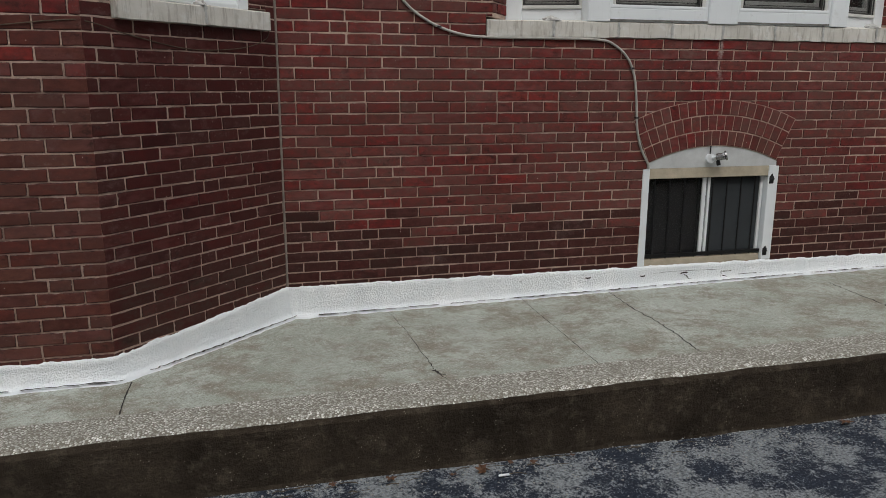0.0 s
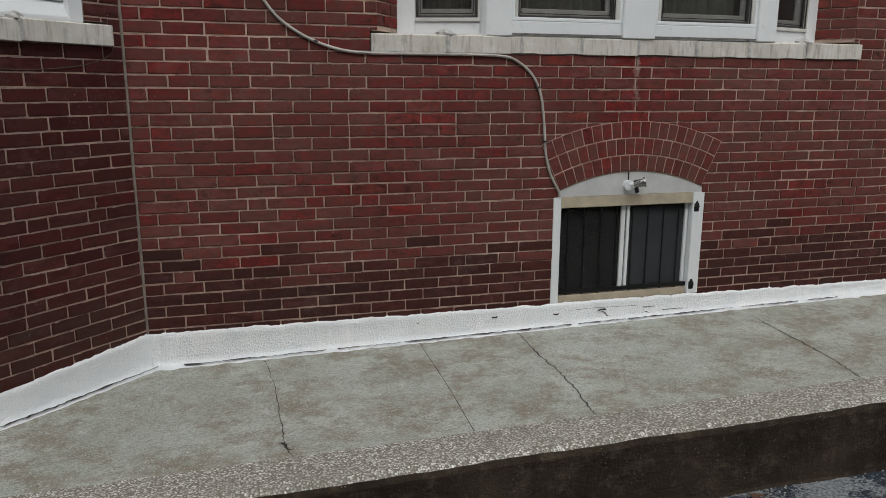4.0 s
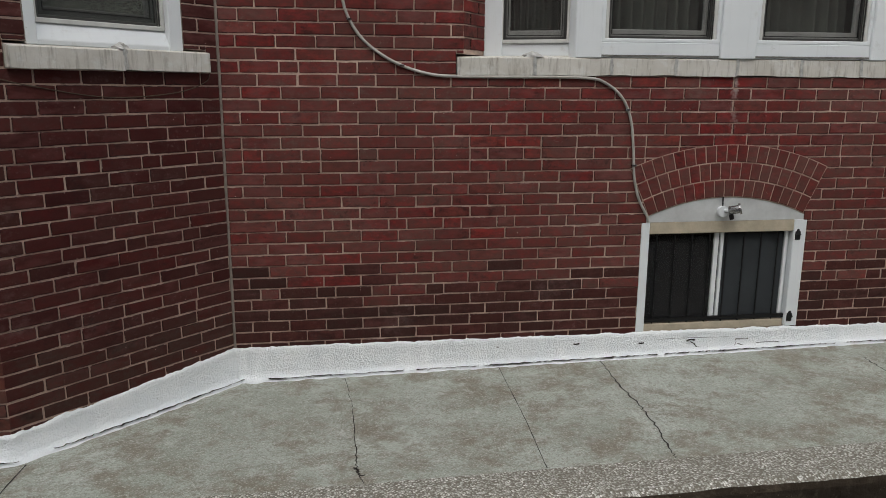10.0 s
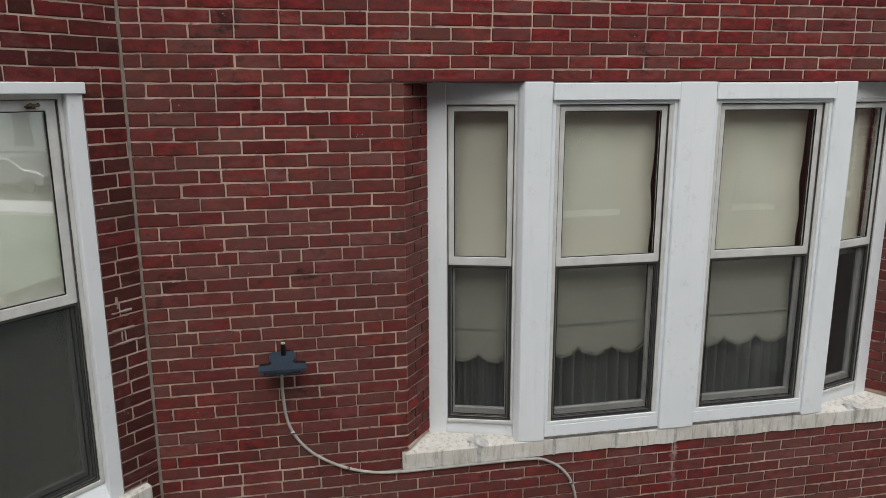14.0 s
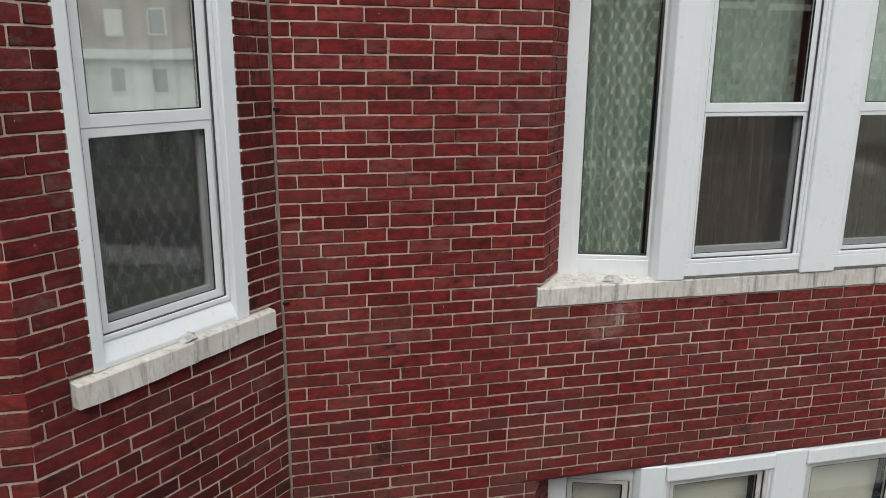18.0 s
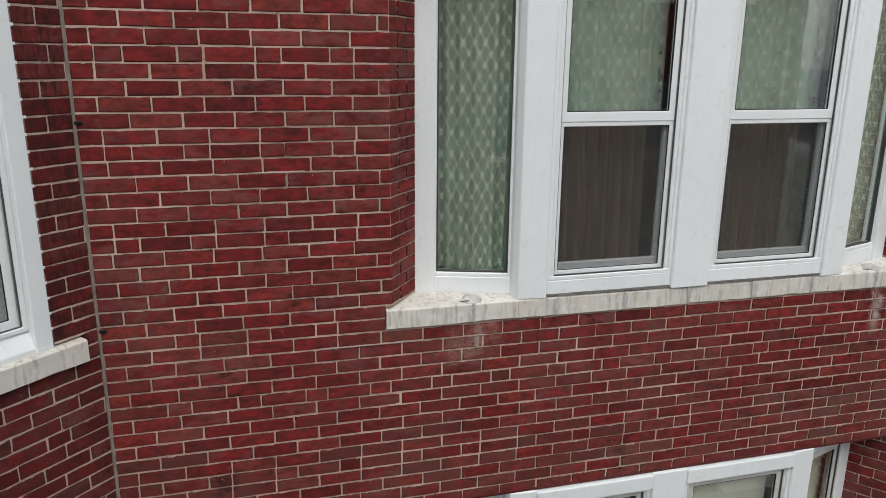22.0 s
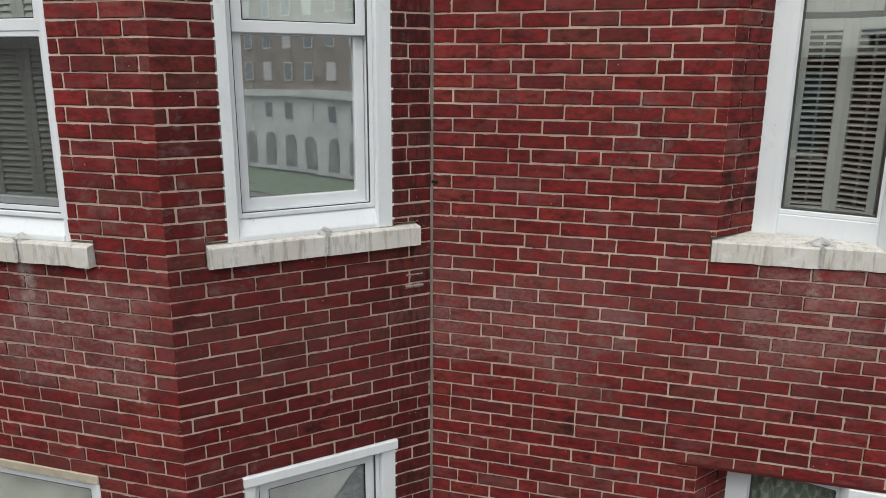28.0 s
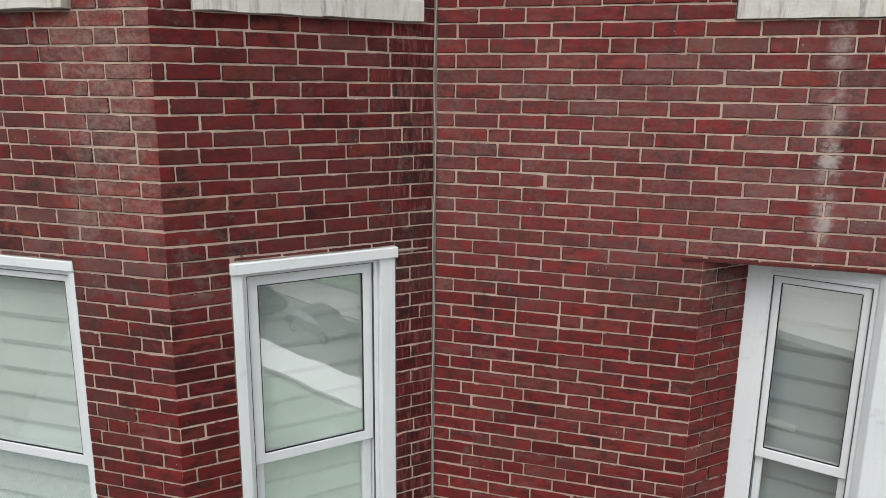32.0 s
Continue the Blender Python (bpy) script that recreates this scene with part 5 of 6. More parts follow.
def side_window(k, m, mirror, number):
    """A double-hung window in the slanting side of a bay."""
    zs, zt, zh, zr = STOREYS[k]
    s = -1 if mirror else 1
    w = thing(f"window_{number}", "white double-hung window with stone sill in the slanting bay side" if k < 3 else "old white double-hung window with weathered stone sill in the bay side", "window", m, kind="structure")
    a, b = -0.998, -0.215

    def fx(x0, x1):
        return (x0, x1) if not mirror else (-x1, -x0)

    x0, x1 = fx(-1.095, -0.078)
    sill = part("sill", box(*fx(-1.0, -0.24), 0.03, 0.2, zs + 0.004, zt - 0.02), M_sill, w, "weathered limestone sill of two blocks")
    sill_run(None, sorted([x0, fx(-0.56, -0.56)[0], x1]), -0.04, lambda x: 0.1, zs, zt, sill, 31 + k)
    c = fx(-0.56, -0.56)[0]
    part("mortar_lump", blob(c, 0.005, zt - 0.016, 0.055, 0.05, 0.036, 15 + k), M_lump, sill, "lump of smeared grey-white mortar")
    cas = 0.052
    for p, q in ((a, a + cas), (b - cas - 0.025, b)):
        part("casing", box(*fx(p, q), -0.006, 0.12, zt - 0.012, zh - 0.002), M_white, w, bevel=0.004)
    part("head_board", box(*fx(a - 0.004, b + 0.01), -0.022, 0.12, zh - 0.055, zh - 0.003), M_white, w, bevel=0.004)
    part("apron", sloping(*fx(a + cas - 0.002, b - cas - 0.023), zt), M_aged if k == 3 else M_white, w, bevel=0.003)
    teeth = []
    for n, low in BEDS:
        if not zt + 0.02 < low < zh:
            continue
        for edge, d in ((a, -1), (b, 1)):
            L = 0.006 + 0.012 * abs(noise.noise((n * 3.1, d, k)))
            p, q = sorted((edge - d * 0.002, edge + d * L))
            teeth.append(box(*fx(p, q), -0.005, 0.02, low - 0.006, low + 0.0055))
    if k in (1, 2):
        part("joint_foam", joined(teeth), M_vinyl, w, "white sealant pressed into the brick joints")
    x0, x1 = fx(a + cas, b - cas - 0.025)
    double_hung(w, x0, x1, zt + 0.085, zh - 0.055, zr, 0.055, screen=(M_screen_fine, True, False, False, False)[k], stile=0.048, frame=M_old_sash if k == 0 else M_vinyl, glass=(M_glass, M_glass_coated, M_glass_coated, M_glass_bright, M_glass)[k], low_glass=M_glass_plain if k == 1 else None)
    # putty along the rough opening
    for p, q in ((a - 0.004, a + 0.003), (b - 0.003, b + 0.004)):
        part("caulk", box(*fx(p, q), -0.004, 0.02, zt, zh), M_caulk, w)
    return w


def front_window(k, number):
    zs, zt, zh, zr = STOREYS[k]
    w = thing(f"window_{number}", "white double-hung window with stone sill in the bay front", "window", FRONT, kind="structure")
    sill = part("sill", box(FL + 0.01, FR - 0.01, 0.03, 0.2, zs + 0.004, zt - 0.02), M_sill, w, "weathered limestone sill of three blocks")
    sill_run(None, [FL - 0.11, -2.05, -1.62, FR + 0.12], -0.045, lambda x: 0.1, zs, zt, sill, 51 + k)
    part("mortar_lump", blob(-1.62, 0.005, zt - 0.016, 0.055, 0.05, 0.034, 25 + k), M_lump, sill, "lump of smeared grey-white mortar")
    for p, q in ((FL, FL + 0.03), (FR - 0.03, FR)):
        part("casing", box(p, q, 0.0, 0.12, zt - 0.012, zh - 0.002), M_white, w, bevel=0.004)
    part("head_board", box(FL, FR, -0.008, 0.12, zh - 0.05, zh - 0.003), M_white if k != 1 else M_cream, w, bevel=0.004)
    part("apron", sloping(FL + 0.028, FR - 0.028, zt), M_white, w, bevel=0.003)
    double_hung(w, FL + 0.03, FR - 0.03, zt + 0.085, zh - 0.05, zr, 0.045, screen=k != 3)


number = 6
for k in range(5):
    side_window(k, SIDE, False, number)
    side_window(k, SIDE_R, True, number + 1)
    front_window(k, number + 2)
    number += 3


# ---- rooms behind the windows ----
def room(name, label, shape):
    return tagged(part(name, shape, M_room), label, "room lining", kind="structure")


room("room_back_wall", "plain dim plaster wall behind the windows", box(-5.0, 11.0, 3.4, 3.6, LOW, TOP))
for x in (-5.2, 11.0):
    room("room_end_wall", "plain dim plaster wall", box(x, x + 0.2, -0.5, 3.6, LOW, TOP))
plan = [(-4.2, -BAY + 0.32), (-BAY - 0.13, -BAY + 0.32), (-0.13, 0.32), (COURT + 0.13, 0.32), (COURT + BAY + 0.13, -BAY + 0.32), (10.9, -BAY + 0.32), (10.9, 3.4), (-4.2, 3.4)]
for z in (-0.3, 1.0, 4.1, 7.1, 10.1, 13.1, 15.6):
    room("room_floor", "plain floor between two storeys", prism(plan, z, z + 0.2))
for m, x0, x1 in ((FRONT, -5.2, -4.19), (FRONT_R, 5.19, 5.3)):
    room("end_wall", "plain brick return at the end of the bay", [(m @ Vector(v))[:] for v in box(x0, x1, 0.0, 0.4, LOW, TOP)[0]] and ([tuple(m @ Vector(v)) for v in box(x0, x1, 0.0, 0.4, LOW, TOP)[0]], box(x0, x1, 0.0, 0.4, LOW, TOP)[1]))
roof = tagged(part("roof", prism([(-5.2, -BAY + 0.01), (-BAY, -BAY + 0.01), (0, 0.01), (COURT, 0.01), (COURT + BAY, -BAY + 0.01), (11.2, -BAY + 0.01), (11.2, 3.6), (-5.2, 3.6)], TOP, TOP + 0.12), M_caulk), "flat grey roof edge", "roof", kind="structure")

ANG = math.degrees(math.atan2(NQ[1] - NP[1], NQ[0] - NP[0]))
NLEN = math.hypot(NQ[0] - NP[0], NQ[1] - NP[1])
N_L = pose(NP[0], NP[1], 0, 0, 0, ANG)
N_R = pose(COURT - NQ[0], NQ[1], 0, 0, 0, -ANG)
MIDS = ((2.2, 2.85), (3.16, COURT - 2.2))


def storey(k):
    zs, zt, zh, zr = STOREYS[k]
    return zt + 0.08, zh - 0.06, zr


# first floor: cream shades with scalloped fringe, dark lace under them
z0, z1, zr = storey(0)
for i, (m, a, b) in enumerate(((N_L, 0.1, NLEN - 0.03), (MAIN, *MIDS[0]), (MAIN, *MIDS[1]))):
    roller_shade(a, b, 2.2 if i else 2.17, z1 + 0.03, 0.13 if m is MAIN else 0.1, m, "cream roller shade with scalloped fringed edge, pulled half down", 0.05, 3 + i, 0.034 if i == 0 else 0.022)
    drape("lace_curtain", a, b, z0 - 0.03, 2.5, 0.2 if m is MAIN else 0.16, M_grey_sheer, m, "greyish lace curtain below the shade in a dim room", "curtain", 9, 0.075, seed=i, group="lace curtains")
roller_shade(0.03, NLEN + 0.1, zr - 0.1, z1 + 0.03, 0.08, N_R, "cream roller shade pulled half down", 0.0, 9)
# second floor: green drapes behind white lace
z0, z1, zr = storey(1)
for i, (m, a, b, d) in enumerate(((N_L, 0.1, NLEN - 0.02, M_green), (MAIN, *MIDS[0], M_taupe), (MAIN, *MIDS[1], M_taupe), (N_R, 0.02, NLEN - 0.1, M_green))):
    y = 0.14 if m is MAIN else (0.09 if m is N_L else 0.066)
    if m is N_R:
        b += 0.12
    narrow = m is not MAIN
    drape("lace_curtain", a, b, z0 + 0.03 if narrow else zr + 0.0, z1 + 0.03, y, M_lace if narrow else M_lace_soft, m, "white flowered lace curtain hanging in soft folds", "curtain", 5 if narrow else 8, (0.06 if m is N_L else 0.03) if m is not N_R else 0.012, 0.02 if narrow else 0, 20 + i, group="lace curtains", sway=0.05 if narrow else 0)
    if narrow:
        drape("green_drape", a, b, z0 - 0.03, z1 + 0.03, y + (0.085 if m is N_L else 0.03), M_green, m, "pale green drape behind the lace", "drape", 6, 0.045 if m is N_L else 0.01, 0, 30 + i, group="green drapes")
    else:
        drape("green_drape", a, b, zr + 0.02, z1 + 0.03, y + 0.07, M_green, m, "pale green valance behind the lace", "drape", 8, 0.026, 0, 30 + i, group="green drapes")
        drape("taupe_drape", a, b, z0 - 0.03, zr + 0.02, y + 0.14, M_taupe, m, "brownish drape hanging in deep folds", "drape", 8, 0.12, 0, 35 + i, group="brown drapes")
        drape("lace_curtain", a, b, z0 - 0.02, zr - 0.01, y + 0.01, M_lace_grey, m, "thin greyish lace before the brown drape", "curtain", 9, 0.075, 0, 50 + i, group="lace curtains")
# third floor: louvred shutters, folded, the lower ones ajar
z0, z1, zr = storey(2)
zm = zr + 0.085
for m, a, b in ((N_L, 0.1, NLEN - 0.02), (N_R, 0.02, NLEN - 0.1)):
    w = (b - a) / 2
    shutter(a, a + w * 0.8, zm, z1, m, "grey louvred shutter leaf, closed", 58, 32, 0.1)
    shutter(a + w * 0.69, a + w * 1.52, zm, z1, m, "grey louvred shutter leaf, closed", 58, -8, 0.1 + w * 0.43)
    shutter(a, a + w, z0 - 0.02, zm - 0.03, m, "grey louvred shutter leaf with open slats", 18, 14, 0.08)
    shutter(a + w * 0.97, a + w * 1.97, z0 - 0.02, zm - 0.03, m, "grey louvred shutter leaf with open slats", 18, -22, 0.08 + w * 0.25)
for a, b in MIDS:
    for k in range(2):
        w = (b - a) / 2
        shutter(a + k * w, a + (k + 1) * w, z0, z1, MAIN, "grey louvred shutter leaf, closed", 62, 0, 0.15)
# fourth floor: pale folded blinds
z0, z1, zr = storey(3)
pleated_blind(0.1, NLEN - 0.02, z0 - 0.02, z1, 0.1, N_L, "pale grey folded blind fully lowered", cloth=M_blind_grey)
pleated_blind(0.02, NLEN + 0.06, z0 - 0.02, z1, 0.075, N_R, "pale grey folded blind fully lowered", cloth=M_blind_grey)
for a, b in MIDS:
    pleated_blind(a, b, z0 - 0.02, z1, 0.11, MAIN, "pale grey folded blind fully lowered", cloth=M_blind_grey)
# top floor
z0, z1, zr = storey(4)
for m, a, b in ((N_L, 0.1, NLEN - 0.02), (MAIN, *MIDS[0]), (MAIN, *MIDS[1]), (N_R, 0.02, NLEN - 0.1)):
    roller_shade(a, b, zr, z1, 0.16, m, "cream roller shade pulled half down", 0.0, 12)
# slanting bay sides
A, B = -0.94, -0.3
for m, a, b, own in ((SIDE, A, B, True), (SIDE_R, -B, -A, False)):
    z0, z1, zr = storey(0)
    roller_shade(a, b, z0 - 0.02, z1 + 0.02, 0.125, m, "plain pale roller shade fully lowered", 0.0, 21)
    z0, z1, zr = storey(1)
    drape("lace_curtain", a, b, z0 - 0.03, zr, 0.16, M_lace_dark, m, "dark patterned lace curtain in the lower sash", "curtain", 7, 0.012, 0, 41, group="lace curtains", uvs=0.8)
    drape("sheer_curtain", a, b, zr, z1 + 0.02, 0.13, M_sheer, m, "white sheer curtain in the upper sash", "curtain", 6, 0.02, 0, 42, group="lace curtains")
    z0, z1, zr = storey(2)
    roller_shade(a, b, zr - 0.02, z1 + 0.02, 0.12, m, "pale roller shade in the upper sash", 0.0, 23, cloth=M_blind)
    z0, z1, zr = storey(3)
    pleated_blind(a, b, z0 - 0.02, z1, 0.125, m, "pale grey folded blind fully lowered")
# bay front
a, b = FL + 0.05, FR - 0.05
z0, z1, zr = storey(0)
roller_shade(a, b, zr - 0.2, z1, 0.16, FRONT, "cream roller shade pulled part way down", 0.0, 31)
z0, z1, zr = storey(1)
roller_shade(a, b, zr + 0.13, z1 + 0.02, 0.16, FRONT, "beige roller shade above a lace edge", 0.0, 32)
drape("lace_edge", a, b, zr + 0.02, zr + 0.16, 0.15, M_lace, FRONT, "strip of white lace along the meeting rail", "curtain", 12, 0.01, 0, 43, group="lace curtains")
drape("taupe_drape", a, b, z0 - 0.03, zr + 0.15, 0.2, M_taupe, FRONT, "dark drape hanging in folds", "drape", 7, 0.02, 0, 44, group="brown drapes")
z0, z1, zr = storey(2)
n = 4
for k in range(n):
    w = (b - a) / n
    shutter(a + k * w, a + (k + 1) * w, zr - 0.02, z1 - 0.1, FRONT, "grey louvred shutter leaf, closed", 62, 0, 0.16)
    shutter(a + k * w, a + (k + 1) * w, z0 - 0.02, zr - 0.04, FRONT, "grey louvred shutter leaf, closed", 55, 0, 0.16)
drape("valance", a, b, z1 - 0.1, z1 + 0.03, 0.12, M_shade, FRONT, "plain cream scalloped valance", "valance", 2, 0.004, 0.05, 45)
z0, z1, zr = storey(3)
pleated_blind(a, b, z0 + 0.12, z1, 0.115, FRONT, "pale grey folded blind nearly fully lowered")
# rolled tin hood over the third-floor front window
zh = STOREYS[2][2]
hood = thing("tin_hood", "rolled weathered tin hood above the window head", "hood", FRONT)
prof = [(0.0, zh + 0.045), (-0.05, zh + 0.04), (-0.075, zh + 0.015), (-0.085, zh - 0.03), (-0.08, zh - 0.055), (-0.055, zh - 0.05), (-0.03, zh - 0.045), (0.0, zh - 0.045)]
n = len(prof)
part("roll", ([(x, y, z) for x in (FL - 0.1, FR + 0.105) for y, z in prof], [[k, n + k, n + (k + 1) % n, (k + 1) % n] for k in range(n)] + [list(range(n)), list(range(n, 2 * n))[::-1]]), M_tin, hood)
part("end_cap", ([(FR + x, y * 1.03, z) for x in (0.106, 0.112) for y, z in prof], [[k, n + k, n + (k + 1) % n, (k + 1) % n] for k in range(n)] + [list(range(n)), list(range(n, 2 * n))[::-1]]), M_caulk, hood, "rusty end cap")


# ---- basement windows ----
def basement_window(cx, m, number, z_low, full=True):
    hw = 0.555
    w = thing(f"window_{number}", "barred basement sliding window under a brick arch, white frame", "window", m, kind="structure")
    spring = 0.745
    # arched board
    pts = [(cx - hw + 0.004, spring), (cx + hw - 0.004, spring)]
    a1 = math.asin((hw - 0.004) / ARCH_R)
    for i in range(17):
        a = a1 - 2 * a1 * i / 16
        pts.append((cx + math.sin(a) * (ARCH_R - 0.003), ARCH_Z + math.cos(a) * (ARCH_R - 0.003)))
    v = [(x, y, z) for y in (-0.002, 0.05) for x, z in pts]
    k = len(pts)
    f = [list(range(k)), list(range(k, 2 * k))[::-1]] + [[i, k + i, k + (i + 1) % k, (i + 1) % k] for i in range(k)]
    part("arch_board", (v, f), M_aged, w)
    part("jamb", box(cx - hw, cx - hw + 0.055, -0.004, 0.14, z_low, spring), M_white, w, bevel=0.004)
    part("jamb", box(cx + hw - 0.085, cx + hw, -0.004, 0.14, z_low, spring), M_white, w, bevel=0.004)
    part("head", box(cx - hw + 0.055, cx + hw - 0.085, -0.002, 0.14, spring - 0.075, spring), M_cream, w, bevel=0.004)
    part("bottom_rail", box(cx - hw + 0.055, cx + hw - 0.085, 0.02, 0.14, z_low - 0.01, z_low + 0.045), M_cream, w, bevel=0.004)
    x0, x1 = cx - hw + 0.06, cx + hw - 0.09
    za, zb = z_low + 0.045, spring - 0.08
    mid = (x0 + x1) / 2
    # added sheet: the dark of the room behind is put into its colour
    part("dark_backing", box(x0 - 0.05, x1 + 0.05, 0.15, 0.158, za - 0.05, zb + 0.05), M_night, w, "dark sheet standing in for the unlit basement room")
    part("head_strip", box(x0 - 0.004, x1 + 0.004, 0.05, 0.1, zb - 0.016, zb + 0.006), M_twig, w, "dark brown strip under the head")
    for a, b, y in ((x0, mid + 0.012, 0.085), (mid - 0.012, x1, 0.11)):
        s = part("sliding_sash", frame_ring(a, b, za, zb, 0.024, y - 0.01, y + 0.012), M_vinyl, w, bevel=0.002)
        g = part("pane", pane(a + 0.02, b - 0.02, za + 0.02, zb - 0.02, y), M_glass, s)
        g.visible_shadow = False
    part("meeting_stile", box(mid - 0.03, mid + 0.0, 0.035, 0.08, za, zb), M_vinyl, w, bevel=0.002)
    part("meeting_stile", box(mid + 0.012, mid + 0.034, 0.035, 0.08, za, zb), M_vinyl, w, bevel=0.002)
    part("end_stile", box(x1 - 0.026, x1 - 0.002, 0.036, 0.08, za, zb), M_vinyl, w, bevel=0.002)
    part("insect_screen", box(x0, mid, 0.05, 0.0512, za, zb), M_mesh_dense, w, "dense dark mesh before the sliding pane")
    part("insect_screen", box(mid, x1 - 0.02, 0.05, 0.0512, za, zb), M_mesh_slate, w, "slate grey mesh before the other pane")
    if full:
        guard = thing("window_guard", "black iron guard with thin upright rods", "window guard", m)
        for i in range(8):
            x = x0 + 0.06 + i * (x1 - x0 - 0.02) / 8
            part("rod", tube([(x, 0.028, za - 0.03), (x, 0.03, zb + 0.0)], 0.006, 6), M_black, guard)
        part("lower_bar", box(x0, x1 + 0.03, 0.018, 0.036, za + 0.01, za + 0.034), M_black, guard)
        for z in (za + 0.02, zb - 0.02):
            part("lug", blob(x1 + 0.035, 0.0, z, 0.022, 0.016, 0.045, 3), M_black, guard)
            part("lug_plate", box(x1 + 0.014, x1 + 0.054, -0.008, 0.03, z - 0.036, z + 0.024), M_black, guard, bevel=0.005)
    # mortar bed of the arch rings, a little proud of the wall
    steps = 24
    v, f = [], []
    for i in range(steps + 1):
        t = -ARCH_A + 2 * ARCH_A * i / steps
        for p in (ARCH_R + 0.001, ARCH_R + 3 * RING):
            for y in (-0.0072, 0.004):
                v.append((cx + math.sin(t) * p, y, ARCH_Z + math.cos(t) * p))
    for i in range(steps):
        k = i * 4
        f += [[k, k + 4, k + 6, k + 2][::-1], [k, k + 1, k + 5, k + 4][::-1], [k + 2, k + 6, k + 7, k + 3][::-1]]
    f += [[0, 2, 3, 1], [steps * 4, steps * 4 + 1, steps * 4 + 3, steps * 4 + 2]]
    part("arch_bed", (v, [q[::-1] for q in f]), M_mortar, w, "pale mortar between the arch bricks")
    ring_bricks = []
    for r in range(3):
        count = 17 + r
        ra = ARCH_R + r * RING + 0.004
        rb = ra + RING - 0.0075
        for i in range(count):
            t0 = -ARCH_A + 2 * ARCH_A * i / count + 0.0021
            t1 = -ARCH_A + 2 * ARCH_A * (i + 1) / count - 0.0021
            out = 0.0105 + rng.uniform(-0.001, 0.0015)
            q = [(ra, t0), (ra, t1), (rb, t1), (rb, t0)]
            c = [(cx + math.sin(t) * p, ARCH_Z + math.cos(t) * p) for p, t in q]
            mx, mz = sum(p[0] for p in c) / 4, sum(p[1] for p in c) / 4
            v = []
            for y, s in ((0.02, 1.0), (-out + 0.003, 1.0), (-out, 0.92)):
                v += [(mx + (px - mx) * s, y, mz + (pz - mz) * s) for px, pz in c]
            f = [[8, 11, 10, 9]]
            for j in range(4):
                a, b = j, (j + 1) % 4
                f += [[4 + b, 4 + a, 8 + a, 8 + b][::1], [b, a, 4 + a, 4 + b]]
            ring_bricks.append((v, f))
    return w, ring_bricks


bw, arch_bricks = basement_window(ARCH_X, MAIN, 21, 0.035)
bwf, arch_bricks_f = basement_window(-1.96, FRONT, 22, -0.01, False)
tagged(part("grey_board", box(3.06, 3.52, 0.136, 0.144, 0.09, 0.665), M_lamp), "dull slate board behind one basement pane", "board")

# ---- things on the wall ----
# tap on the arched board
tap = thing("outdoor_light_socket", "small chrome spotlight on a white base above the basement window", "spotlight", pose(2.998, -0.004, 0.808))
part("base", tube([(0, 0.004, 0), (0, -0.022, 0)], 0.034, 16), M_vinyl, tap, "round white base")
part("stem", tube([(0.01, -0.02, 0.004), (0.03, -0.05, 0.012)], 0.012, 10), M_vinyl, tap)
part("head", tube([(0.026, -0.045, 0.012), (0.04, -0.06, 0.016), (0.056, -0.072, 0.02), (0.075, -0.08, 0.026)], 0.026, 14), M_chrome, tap, "chrome ribbed lamp head")
part("rim", tube([(0.07, -0.078, 0.025), (0.08, -0.083, 0.028)], 0.034, 16), M_chrome, tap)
part("knuckle", tube([(0.035, -0.05, -0.012), (0.042, -0.055, -0.045)], 0.014, 10), M_black, tap)
part("feed", tube([(0.0, -0.006, 0.02), (-0.002, -0.008, 0.09)], 0.005, 6), M_black, tap)
# flood light
light = thing("flood_light", "slate grey flood light with wide flat hood on brick", "flood light", pose(0.677, 0, 2.33))
hood_pts = [(-0.122, -0.2), (0.122, -0.2), (0.122, -0.15), (0.062, -0.142), (0.052, -0.125), (0.066, -0.09), (0.07, -0.05), (0.055, -0.012), (-0.055, -0.012), (-0.07, -0.05), (-0.066, -0.09), (-0.052, -0.125), (-0.062, -0.142), (-0.122, -0.15)]
v, f = prism(hood_pts, 0.0, 0.012)
v = [(x, y, z + (0.03 + y) * 0.18 + 0.05) for x, y, z in v]
part("hood", (v, f), M_lamp, light)
part("housing", box(-0.095, 0.095, -0.185, -0.07, -0.004, 0.026), M_lamp, light, bevel=0.006)
part("lens", box(-0.08, 0.08, -0.188, -0.184, 0.0, 0.016), M_glass, light)
# lower wings coloured black to give them the hood's shade
for s in (-1, 1):
    part("shaded_wing", box(s * 0.09 - 0.03, s * 0.09 + 0.03, -0.15, -0.085, 0.006, 0.03), M_black, light, bevel=0.003)
part("bracket", box(-0.03, 0.03, -0.07, 0.0, -0.01, 0.05), M_lamp, light, bevel=0.006)
part("wall_box", box(-0.04, 0.04, -0.03, 0.0, -0.045, 0.045), M_lamp, light, bevel=0.006)
part("photocell", tube([(0.005, -0.05, 0.05), (0.005, -0.05, 0.12)], 0.0135, 12), M_black, light, "black upright photocell")
part("photocell_cap", tube([(0.005, -0.05, 0.12), (0.005, -0.05, 0.126)], 0.0115, 12), M_cream, light)
